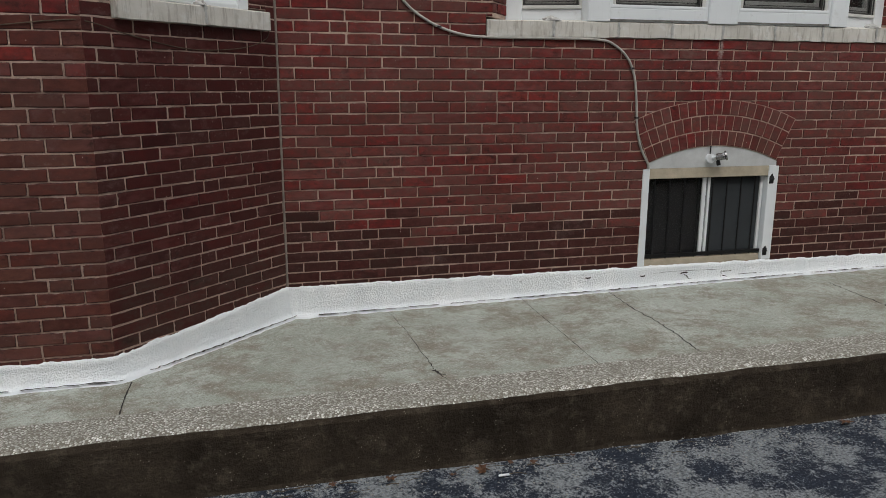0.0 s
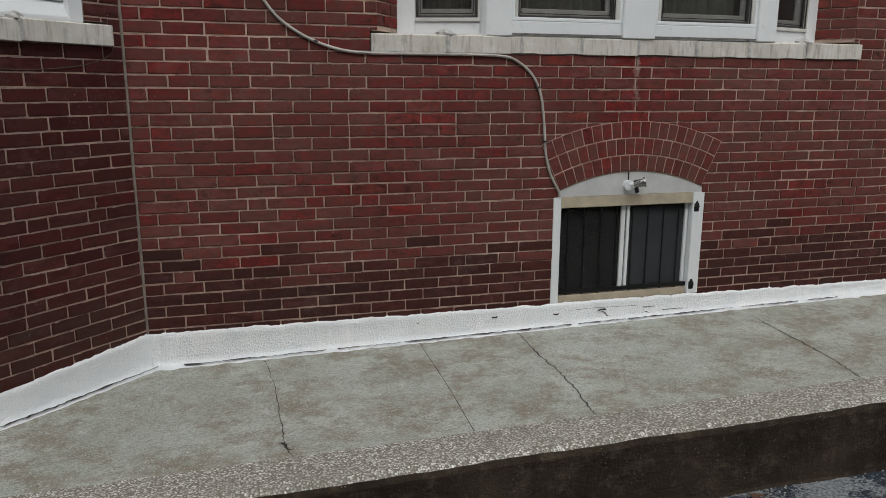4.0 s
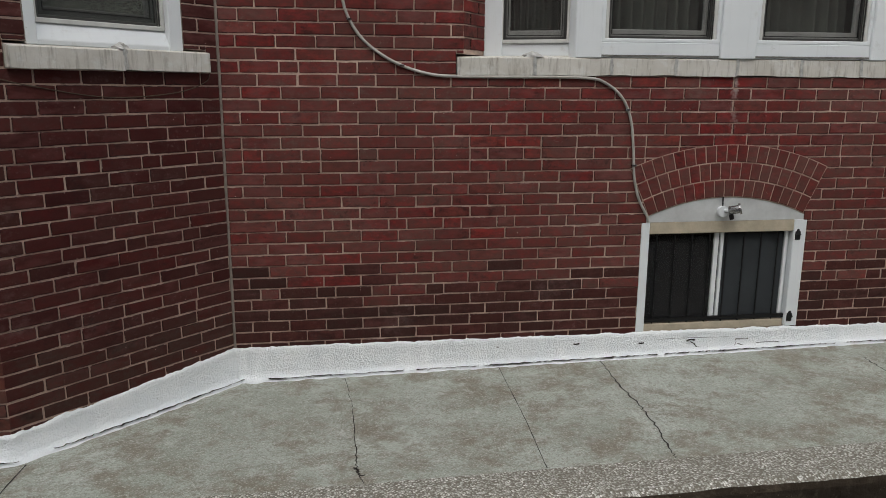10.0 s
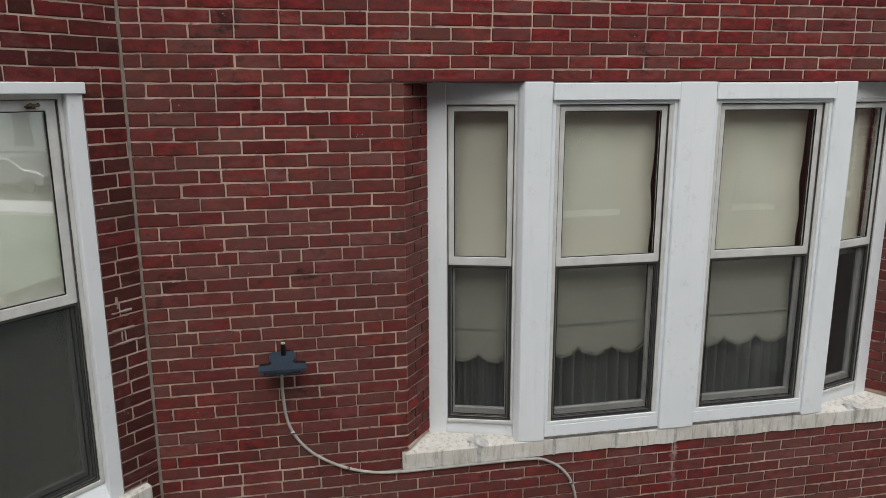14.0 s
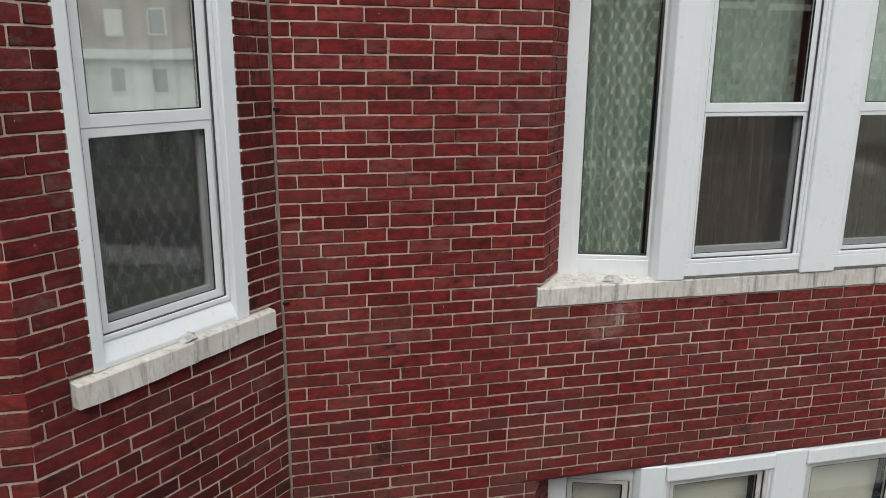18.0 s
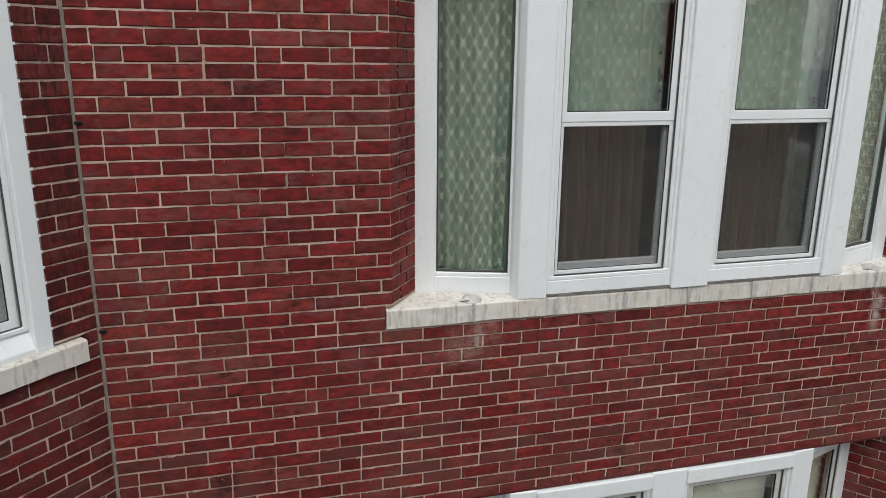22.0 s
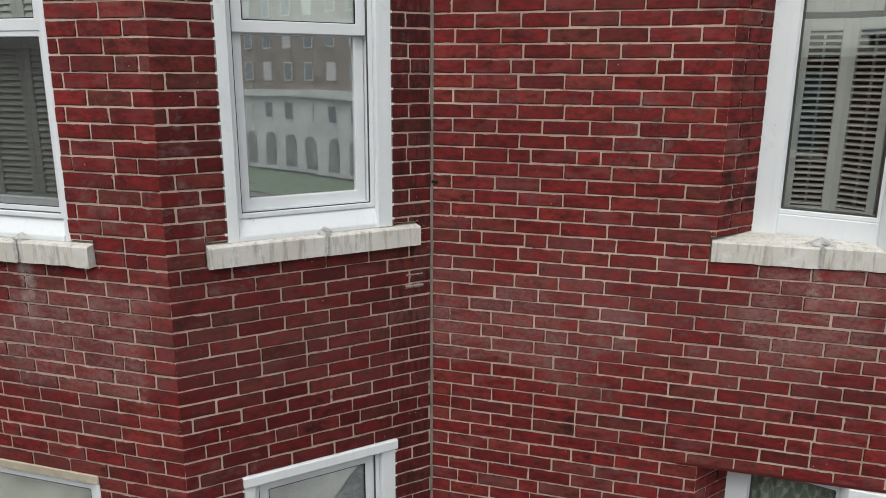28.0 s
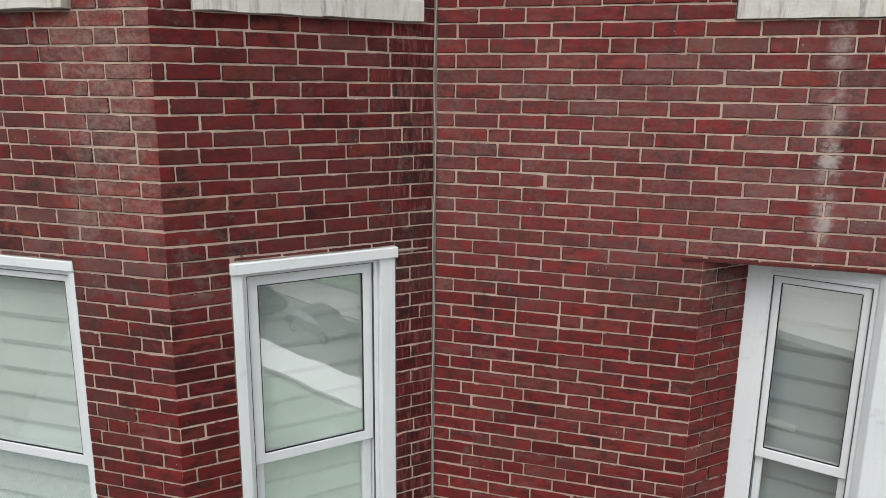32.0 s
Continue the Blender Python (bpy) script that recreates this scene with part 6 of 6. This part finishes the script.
# conduit from the light to the basement window
C = [(0.668, 2.3), (0.667, 2.143), (0.694, 1.96), (0.791, 1.807), (0.952, 1.696), (1.133, 1.634), (1.313, 1.617), (1.6, 1.616), (2.065, 1.614), (2.201, 1.582), (2.307, 1.496), (2.365, 1.371), (2.392, 1.192), (2.407, 1.029), (2.443, 0.898), (2.503, 0.788), (2.515, 0.75)]
cond = thing("conduit", "thin grey flexible conduit looping along the brick wall", "conduit")
part("pipe", tube(smooth_path([(x, -0.013 if i not in (0,) else -0.03, z) for i, (x, z) in enumerate(C)], 8), 0.0085, 8), M_pipe, cond)
for x, z, h in ((0.71, 1.92, 0), (1.0, 1.675, 1), (2.34, 1.43, 0), (2.4, 1.1, 0)):
    part("strap", box(x - 0.014, x + 0.014, -0.025, 0.002, z - 0.006, z + 0.006), M_chrome, cond, bevel=0.002)
# thin cable under the bay sill
cab = [(-4.0, -BAY - 0.008, 1.52), (-2.0, -BAY - 0.008, 1.535), (-1.4, -BAY - 0.008, 1.56), (-1.0, -BAY - 0.008, 1.6), (-0.86, -0.868, 1.6), (-0.7, -0.715, 1.55), (-0.45, -0.462, 1.5), (-0.2, -0.212, 1.52), (-0.06, -0.072, 1.58), (-0.035, -0.06, 1.66)]
tagged(part("cable", tube(smooth_path(cab, 8), 0.0024, 6), M_twig), "thin weathered cable sagging below the bay sill", "cable")

# thick pale mortar smeared over single joints
def smear(m, parent, u, z, w, h, seed):
    r = random.Random(seed)
    n = 7
    along = w >= h
    L, T = (w, h) if along else (h, w)
    v, f = [], []
    for i in range(n + 1):
        t = (i / n - 0.5) * L
        a = T / 2 * r.uniform(0.6, 1.15)
        for s in (-a, 0.0, a):
            y = -0.0085 if s == 0 else -0.0035
            v.append((u + t, y, z + s) if along else (u + s, y, z + t))
    for i in range(n):
        for j in range(2):
            q = [i * 3 + j, (i + 1) * 3 + j, (i + 1) * 3 + j + 1, i * 3 + j + 1]
            f.append(q if along else q[::-1])
    return part("mortar_smear", (v, f), M_smear, parent)


M_smear = plain("pale_repair_mortar", (0.36, 0.28, 0.245), 0.9, var=0.15, scale=20, grain=0.4)
for u, z, w, h in ((0.833, 5.634, 0.222, 0.013), (0.859, 5.6, 0.014, 0.058), (1.215, 4.773, 0.46, 0.011), (1.79, 4.77, 0.1, 0.016), (1.79, 4.73, 0.03, 0.06), (1.308, 10.44, 0.2, 0.013), (1.281, 10.405, 0.02, 0.06), (0.556, 10.195, 0.02, 0.058), (1.214, 10.72, 0.026, 0.06), (0.32, 7.521, 0.11, 0.012), (1.06, 7.052, 0.26, 0.011), (1.0, 10.02, 0.012, 0.06)):
    if w > h:
        z = min((b for _, b in BEDS), key=lambda b: abs(b - z))
    smear(MAIN, wall_main, u, z, w, h, int(u * 100 + z))
for u, z, w, h in ((-0.13, 2.69, 0.11, 0.02), (-0.15, 2.74, 0.018, 0.06), (-0.13, 2.6, 0.12, 0.02), (-0.12, 2.53, 0.12, 0.02), (-0.14, 2.565, 0.02, 0.05), (-0.13, 2.36, 0.016, 0.08), (-0.1, 7.64, 0.1, 0.02), (-0.1, 7.7, 0.09, 0.016), (-0.14, 12.84, 0.2, 0.02)):
    smear(SIDE, wall_side, u, z, w, h, int(z * 31))

# chips and short cracks in the white coat
def coat_mark(pts, w, seed):
    r = random.Random(seed)
    path = smooth_path([(x, 0, z) for x, z in pts], 5)
    v, f = [], []
    for i, p in enumerate(path):
        h = w * r.uniform(0.25, 1.0)
        dx = r.uniform(-0.004, 0.004)
        v += [(p.x + dx, -0.033, p.z - h), (p.x + dx, -0.033, p.z + h)]
    part("chip", (v, [[2 * i, 2 * i + 2, 2 * i + 3, 2 * i + 1] for i in range(len(path) - 1)]), M_dirt, base_coat, "dark chip where the coat has come off")


for seed, (pts, wide) in enumerate((([(2.06, -0.012), (2.08, -0.016), (2.1, -0.012)], 0.006), ([(2.49, -0.026), (2.51, -0.03), (2.53, -0.026)], 0.007), ([(2.81, -0.03), (2.84, -0.02), (2.88, -0.024)], 0.007), ([(2.84, -0.03), (2.87, -0.05), (2.9, -0.082), (2.93, -0.085)], 0.006), ([(2.9, -0.07), (2.98, -0.088), (3.05, -0.09)], 0.003), ([(3.15, -0.028), (3.18, -0.03), (3.24, -0.028)], 0.004), ([(3.15, -0.03), (3.155, -0.05), (3.15, -0.075)], 0.006), ([(3.17, -0.062), (3.22, -0.075), (3.25, -0.072)], 0.006), ([(1.56, -0.008), (1.585, -0.012)], 0.003), ([(2.6, -0.012), (2.75, -0.006), (3.1, -0.012)], 0.0016), ([(3.3, -0.06), (3.42, -0.058), (3.5, -0.062)], 0.0025))):
    coat_mark(pts, wide, seed)

# ---- walkway details ----
crack([(-0.806, -0.96), (-0.8, -1.2), (-0.785, -1.42)], 0.007, 0.001, 3, "open joint in the walkway")
crack([(0.635, -0.1), (0.672, -0.55), (0.678, -1.1), (0.679, -1.3), (0.699, -1.43)], 0.0035, 0.005, 5, "wandering dark crack")
crack([(0.664, -1.26), (0.68, -1.3), (0.685, -1.34), (0.71, -1.35)], 0.011, 0.006, 15, "broken spot at the end of the crack")
crack([(1.575, -0.07), (1.545, -0.81), (1.495, -1.42)], 0.003, 0.0008, 6, "tooled joint across the walkway")
crack([(2.226, -0.083), (2.195, -0.509), (2.181, -0.822), (2.149, -1.102), (2.095, -1.36), (2.083, -1.43)], 0.006, 0.009, 7, "wandering dark crack")
crack([(3.86, -0.3), (3.823, -0.539), (3.775, -0.824), (3.704, -1.128), (3.642, -1.308), (3.6, -1.42)], 0.006, 0.008, 8, "wandering dark crack")
gapr = random.Random(4)
x = -1.9
while x < 4.6:
    n = gapr.uniform(0.15, 0.5)
    if x < -BAY:
        p = [(x + n * t, -BAY - 0.066) for t in (0, 0.5, 1)]
    elif x < -0.05:
        p = [(x + n * t + 0.047, x + n * t - 0.047) for t in (0, 0.5, 1)]
    else:
        p = [(x + n * t, -0.066) for t in (0, 0.5, 1)]
    tagged(part("crack", ribbon(p, 0.0105, 0.008, 0.0135, gapr.randrange(99)), M_dirt, slab, "gap along the white coat"))
    x += n + (gapr.uniform(0.0, 0.12) if gapr.random() < 0.4 else -0.01)


def leaf(seed, s):
    r = random.Random(seed)
    n = 12
    v = [(0, 0, 0.006)]
    for k in range(n):
        a = k * math.tau / n
        q = s * (0.55 + 0.45 * (k % 2)) * r.uniform(0.8, 1.2)
        v.append((math.cos(a) * q, math.sin(a) * q * 0.75, 0.004 + r.uniform(0, 0.3) * s))
    return v, [[0, 1 + k, 1 + (k + 1) % n] for k in range(n)]


for k, (x, y, s) in enumerate(((2.69, -1.81, 0.04), (0.757, -1.83, 0.045), (0.35, -1.81, 0.03), (1.0, -1.82, 0.025), (0.1, -1.8, 0.025))):
    tagged(part("dry_leaf", leaf(k, s), M_leaf, m=pose(x, y, gz(x) + 0.002, 0, 0, k * 71)), "curled dry brown leaf on the asphalt by the kerb", "leaf", group="leaves by the kerb")
tr = random.Random(9)
for k in range(26):
    x = tr.uniform(-0.2, 1.9)
    y = EDGE_Y - 0.05 - tr.random() ** 2 * 0.12
    a = tr.uniform(-0.5, 0.5)
    L = tr.uniform(0.03, 0.14)
    pts = [(x + math.cos(a) * L * t, y + math.sin(a) * L * t * 0.5, gz(x) + 0.004 + 0.006 * math.sin(t * 3)) for t in (0, 0.4, 0.7, 1)]
    tagged(part("twig", tube(pts, tr.uniform(0.0012, 0.0025), 5), M_twig), "thin dry twig on the asphalt by the kerb", "twig", group="twigs by the kerb")
M_court_grit = plain("pale_grit", (0.5, 0.49, 0.45), 0.9, var=0.3, scale=40)
gv, gf = [], []
for k in range(1500):
    x, y = tr.uniform(-1.5, 4.5), EDGE_Y - 0.02 - abs(tr.gauss(0, 0.16))
    s = tr.uniform(0.0015, 0.006)
    c = len(gv)
    gv += [(x + s * a, y + s * b, gz(x) + s * d) for a, b, d in ((1, 0, 0.1), (0, 1, 0), (-1, 0.2, 0.1), (0, -1, 0), (0.1, 0.1, 1))]
    gf += [[c, c + 1, c + 4], [c + 1, c + 2, c + 4], [c + 2, c + 3, c + 4], [c + 3, c, c + 4]]
tagged(part("grit", (gv, gf), M_court_grit), "loose pale grit along the kerb", "grit", kind="stuff")

# small finds
nr = random.Random(12)
nv, nf = [], []
for k in range(14):
    bv, bf = blob(-0.435 + nr.gauss(0, 0.013), 0.022 + nr.uniform(-0.008, 0.008), 3.69 + nr.gauss(0, 0.006), 0.011, 0.01, 0.012, k)
    c = len(nv)
    nv += bv
    nf += [[i + c for i in q] for q in bf]
tagged(part("wasp_nest", (nv, nf), M_twig, m=SIDE), "small dark mud nest under the window head", "nest")
tagged(part("paper_scrap", box(0.812, 0.862, -1.9, -1.888, gz(0.8) + 0.001, gz(0.8) + 0.009), M_vinyl, bevel=0.002), "small white paper scrap on the asphalt by the kerb", "litter")
for x, y, s in ((0.9, -1.8, 0.022), (1.2, -1.8, 0.018), (0.62, -1.84, 0.02)):
    tagged(part("dry_leaf", leaf(int(x * 50), s), M_leaf, m=pose(x, y, gz(x) + 0.002, 0, 0, x * 300)), "curled dry brown leaf on the asphalt by the kerb", "leaf", group="leaves by the kerb")

# ---- across the street, seen only in the panes ----
M_far_brick = plain("far_brown_brick", (0.46, 0.41, 0.37), 0.9, var=0.2, scale=0.6)
M_far_stone = plain("far_pale_stone", (0.82, 0.85, 0.83), 0.85, var=0.15, scale=0.5)
M_far_glass = plain("far_window_glass", (0.4, 0.43, 0.45), 0.15, var=0.2, scale=0.5)
M_far_white = plain("far_white_frame", (0.75, 0.75, 0.73), 0.5, var=0.05, scale=0.5)
M_far_dark = plain("far_dark_arch", (0.45, 0.46, 0.45), 0.6, var=0.2, scale=0.5)
M_grass = plain("lawn_green", (0.34, 0.42, 0.32), 0.95, var=0.3, scale=2)
M_car = plain("dark_car_paint", (0.02, 0.022, 0.026), 0.2, 0.3, var=0.1)
M_pave = plain("pale_pavement", (0.34, 0.33, 0.31), 0.9, var=0.15, scale=1.5)
M_lot = plain("grey_street_lot", (0.1, 0.1, 0.1), 0.9, var=0.2, scale=0.4, grain=0.0)
lot = tagged(part("far_road", box(-90, 120, -70, -5.2, GROUND - 0.3, GROUND + 0.02), M_lot), "dull grey street and lots beyond the asphalt", "road", kind="structure")
# invented pale ground, added to lighten what the bay panes mirror
M_court = plain("pale_reflector_ground", (0.5, 0.5, 0.47), 0.9, var=0.18, scale=0.5, grain=0.0)
court = tagged(part("far_pale_reflector", box(7.5, 24, -40, -5.0, GROUND - 0.3, GROUND + 0.05), M_court), "pale ground sheet added to brighten the bay panes' reflections", "forecourt", kind="structure")
M_far_block = plain("far_block_brown", (0.1, 0.085, 0.07), 0.9, var=0.12, scale=0.4)
# invented blocks, dark and tall so the panes mirror less bright sky
for bx, by, turn, wide, high in ((-48, -38, 55, 60, 19.0), (2, -62, 0, 50, 12.0)):
    row = thing("reflection_block", "dark brown block with window rows, added for the pane reflections", "building", pose(bx, by, GROUND, 0, 0, turn + 180), group="buildings across the street")
    part("wall", box(-wide / 2, wide / 2, 0.0, 10.0, 0.0, high), M_far_block, row)
    part("roof_edge", box(-wide / 2 - 0.3, wide / 2 + 0.3, -0.4, 10.0, high, high + 0.6), M_far_stone, row)
    for j in range(int(high / 3.2)):
        for i in range(int(wide / 3.5)):
            x = -wide / 2 + 2 + i * 3.5
            w = part("window", box(x - 0.6, x + 0.6, -0.04, 0.3, 1.1 + j * 3.2, 2.8 + j * 3.2), M_lot, row)
            part("pane", box(x - 0.47, x + 0.47, -0.07, 0.3, 1.22 + j * 3.2, 2.68 + j * 3.2), M_far_glass, w)
# the other wing of the house, across the court: red brick with stone sills
M_wing = plain("wing_red_brick", (0.12, 0.03, 0.026), 0.9, var=0.3, scale=3)
M_wing_stone = plain("wing_limestone", (0.66, 0.64, 0.57), 0.8, var=0.15, scale=6)
WING = pose(0, -9.9, GROUND, 0, 0, 180)
wing = thing("opposite_wing", "red brick wing with pale stone sills across the court", "building", WING)
part("wall", box(-12.0, 9.0, 0.0, 6.0, 0.0, 9.3), M_wing, wing)
part("coping", box(-12.1, 9.1, -0.08, 6.0, 9.3, 9.45), M_wing_stone, wing, "pale stone coping")
for z in (1.62, 4.56, 7.56):
    for x0, x1 in ((-10.7, -9.7), (-9.4, -8.2), (-7.2, -5.6), (-4.2, -2.6), (-1.6, -0.4), (0.1, 1.1), (2.6, 4.2), (5.6, 7.2)):
        w = part("window", box(x0 + 0.08, x1 - 0.08, -0.015, 0.1, z + 0.1, z + 1.5), M_lot, wing)
        part("pane", box(x0 + 0.16, x1 - 0.16, -0.03, 0.1, z + 0.18, z + 1.42), M_lamp, w)
        part("sill", box(x0, x1, -0.07, 0.1, z - 0.02, z + 0.1), M_wing_stone, wing, "pale stone sill")
STREET = pose(56, -28, GROUND, 0, 0, -64)
lawn = tagged(part("far_lawn", box(-60, 60, -9.0, -1.0, -0.02, 0.06), M_grass, m=STREET), "strip of lawn before the opposite building", "lawn", kind="structure")
walk_far = tagged(part("far_pavement", box(-60, 60, -13.0, -9.6, -0.02, 0.12), M_pave, m=STREET), "pale pavement across the street", "pavement", kind="structure")
tagged(part("near_pavement", box(-40, 40, -21.2, -19.0, -0.02, 0.14), M_far_white, m=STREET), "broad white pavement along the near side of the street", "pavement", kind="structure")
tagged(part("near_lawn", box(-40, 40, -30.0, -21.6, -0.02, 0.1), M_grass, m=STREET), "pale mown lawn beside the pavement", "lawn", kind="structure")
house = thing("apartment_building", "brown brick apartment building on a pale stone arcade across the street", "building", STREET)
part("stone_base", box(-45, 45, 0.0, 12.0, 0.0, 7.0), M_far_stone, house)
part("wall", box(-45, 45, 0.1, 12.0, 7.0, 21.5), M_far_brick, house)
part("cornice", box(-45.3, 45.3, -0.5, 0.1, 6.7, 7.3), M_far_stone, house)
part("roof_edge", box(-45.3, 45.3, -0.5, 12.0, 21.5, 22.2), M_far_stone, house)
for j in range(6):
    for i in range(29):
        x = -42.0 + i * 3.0
        if j == 0:
            pts = [(x - 0.8, 0.4), (x + 0.8, 0.4), (x + 0.8, 2.6)] + [(x + 0.8 * math.cos(a), 2.6 + 0.8 * math.sin(a)) for a in (0.5, 1.05, 1.57, 2.1, 2.64)] + [(x - 0.8, 2.6)]
            k = len(pts)
            v = [(px, y, pz) for y in (-0.04, 0.1) for px, pz in pts]
            part("archway", (v, [list(range(k)), list(range(k, 2 * k))[::-1]] + [[q, k + q, k + (q + 1) % k, (q + 1) % k] for q in range(k)]), M_far_dark, house)
            continue
        z = 4.6 if j == 1 else 8.1 + (j - 2) * 2.8
        w = part("window", box(x - 0.6, x + 0.6, -0.06 if j == 1 else 0.02, 0.3, z, z + 1.6), M_far_white, house)
        part("pane", box(x - 0.48, x + 0.48, -0.09 if j == 1 else -0.01, 0.3, z + 0.1, z + 1.5), M_far_glass if (i * 7 + j) % 3 else M_far_white, w)


def parked_car(x, y, label, mat):
    c = thing("parked_car", label, "car", STREET @ pose(x, y, 0), group="cars across the street")
    prof = [(-2.2, 0.35), (-2.25, 0.75), (-1.9, 0.92), (-1.25, 0.98), (-0.6, 1.42), (0.9, 1.45), (1.7, 1.0), (2.2, 0.9), (2.28, 0.55), (2.2, 0.35)]
    k = len(prof)
    v = [(px, py, pz) for py in (-0.88, 0.88) for px, pz in prof]
    part("body", (v, [list(range(k)), list(range(k, 2 * k))[::-1]] + [[i, k + i, k + (i + 1) % k, (i + 1) % k] for i in range(k)]), mat, c, bevel=0.06)
    for s in (-0.885, 0.885):
        part("side_glass", ([(px, s * (1.006 if q else 1.0), pz) for q in (0, 1) for px, pz in ((-1.05, 0.98), (1.45, 1.0), (0.85, 1.36), (-0.5, 1.36))], [[0, 1, 2, 3], [7, 6, 5, 4], [0, 4, 5, 1], [1, 5, 6, 2], [2, 6, 7, 3], [3, 7, 4, 0]]), M_far_glass, c)
        for wx in (-1.4, 1.4):
            wh = part("wheel", tube([(wx, s * 0.85, 0.33), (wx, s * 1.02, 0.33)], 0.33, 20), M_rubber, c)
            part("rim", tube([(wx, s * 1.02, 0.33), (wx, s * 1.03, 0.33)], 0.2, 16), M_chrome, wh)


M_car_pale = plain("silver_car_paint", (0.45, 0.46, 0.47), 0.25, 0.5, var=0.1)
for k, x in enumerate((-27, -20.5, -14, -6.5, 0.5, 7.5, 13.5, 21, 28)):
    parked_car(x, -16.0, "dark parked car by the far kerb" if k % 3 else "silver parked car by the far kerb", M_car if k % 3 else M_car_pale)

# ---- brickwork, laid last ----
main_cut = main_holes
lay(wall_main, courses(0.006, COURT - 0.006, -0.1, TOP, main_cut, rng, arch=ARCH_X, joint=0.1), rng, lambda u, z: u < JL and 4.9 < z < 8.3, "dark red stretcher bricks with flush mortar joints", lambda u, z: z < 0.26 or rng.random() < (0.56 - z) / 0.3, corners=[c for x in JAMB_X for c in (x, COURT - x)])
for v, f in arch_bricks:
    part("arch_brick", (v, [q[::-1] for q in f]), M_brick_one, wall_main)
lay(wall_side, courses(-SLANT - 0.0035, -0.006, -0.15, TOP, side_holes, rng, joint=-0.018, headers=SIDE_HEADERS, wide=(9.85, 10.62)), rng, lambda u, z: 4.7 < z < 9.2, "dark red stretcher bricks with flush mortar joints", lambda u, z: z < 1.9 or rng.random() < (5.0 - z) / 3.0, (M_brick_side, M_brick_side_one), M_brick_low, (-SLANT - 0.0015,), "deep maroon bricks low on the bay side")
front_cut = front_holes + [BWF]
lay(wall_front, courses(-2.9, -BAY + 0.0035, -0.15, TOP, front_cut, rng, arch=-1.96, joint=-BAY - 0.1), rng, lambda u, z: u > FR and 4.9 < z < 13.0, "weathered red stretcher bricks with flush mortar joints", lambda u, z: z < 1.2 or rng.random() < (3.0 - z) / 1.8, None, M_tan, (-BAY + 0.0015,), "brown weathered bricks low on the bay front")
for v, f in arch_bricks_f:
    part("arch_brick", (v, [q[::-1] for q in f]), M_tan_one, wall_front)
lay(wall_side_r, courses(0.006, SLANT - 0.002, -0.15, TOP, side_r_holes, rng), rng, lambda u, z: False, "dark red stretcher bricks", lambda u, z: z < 0.3)
lay(wall_front_r, courses(BAY + 0.002, 2.2, -0.15, TOP, [], rng), rng, lambda u, z: False, "dark red stretcher bricks", lambda u, z: z < 0.3)
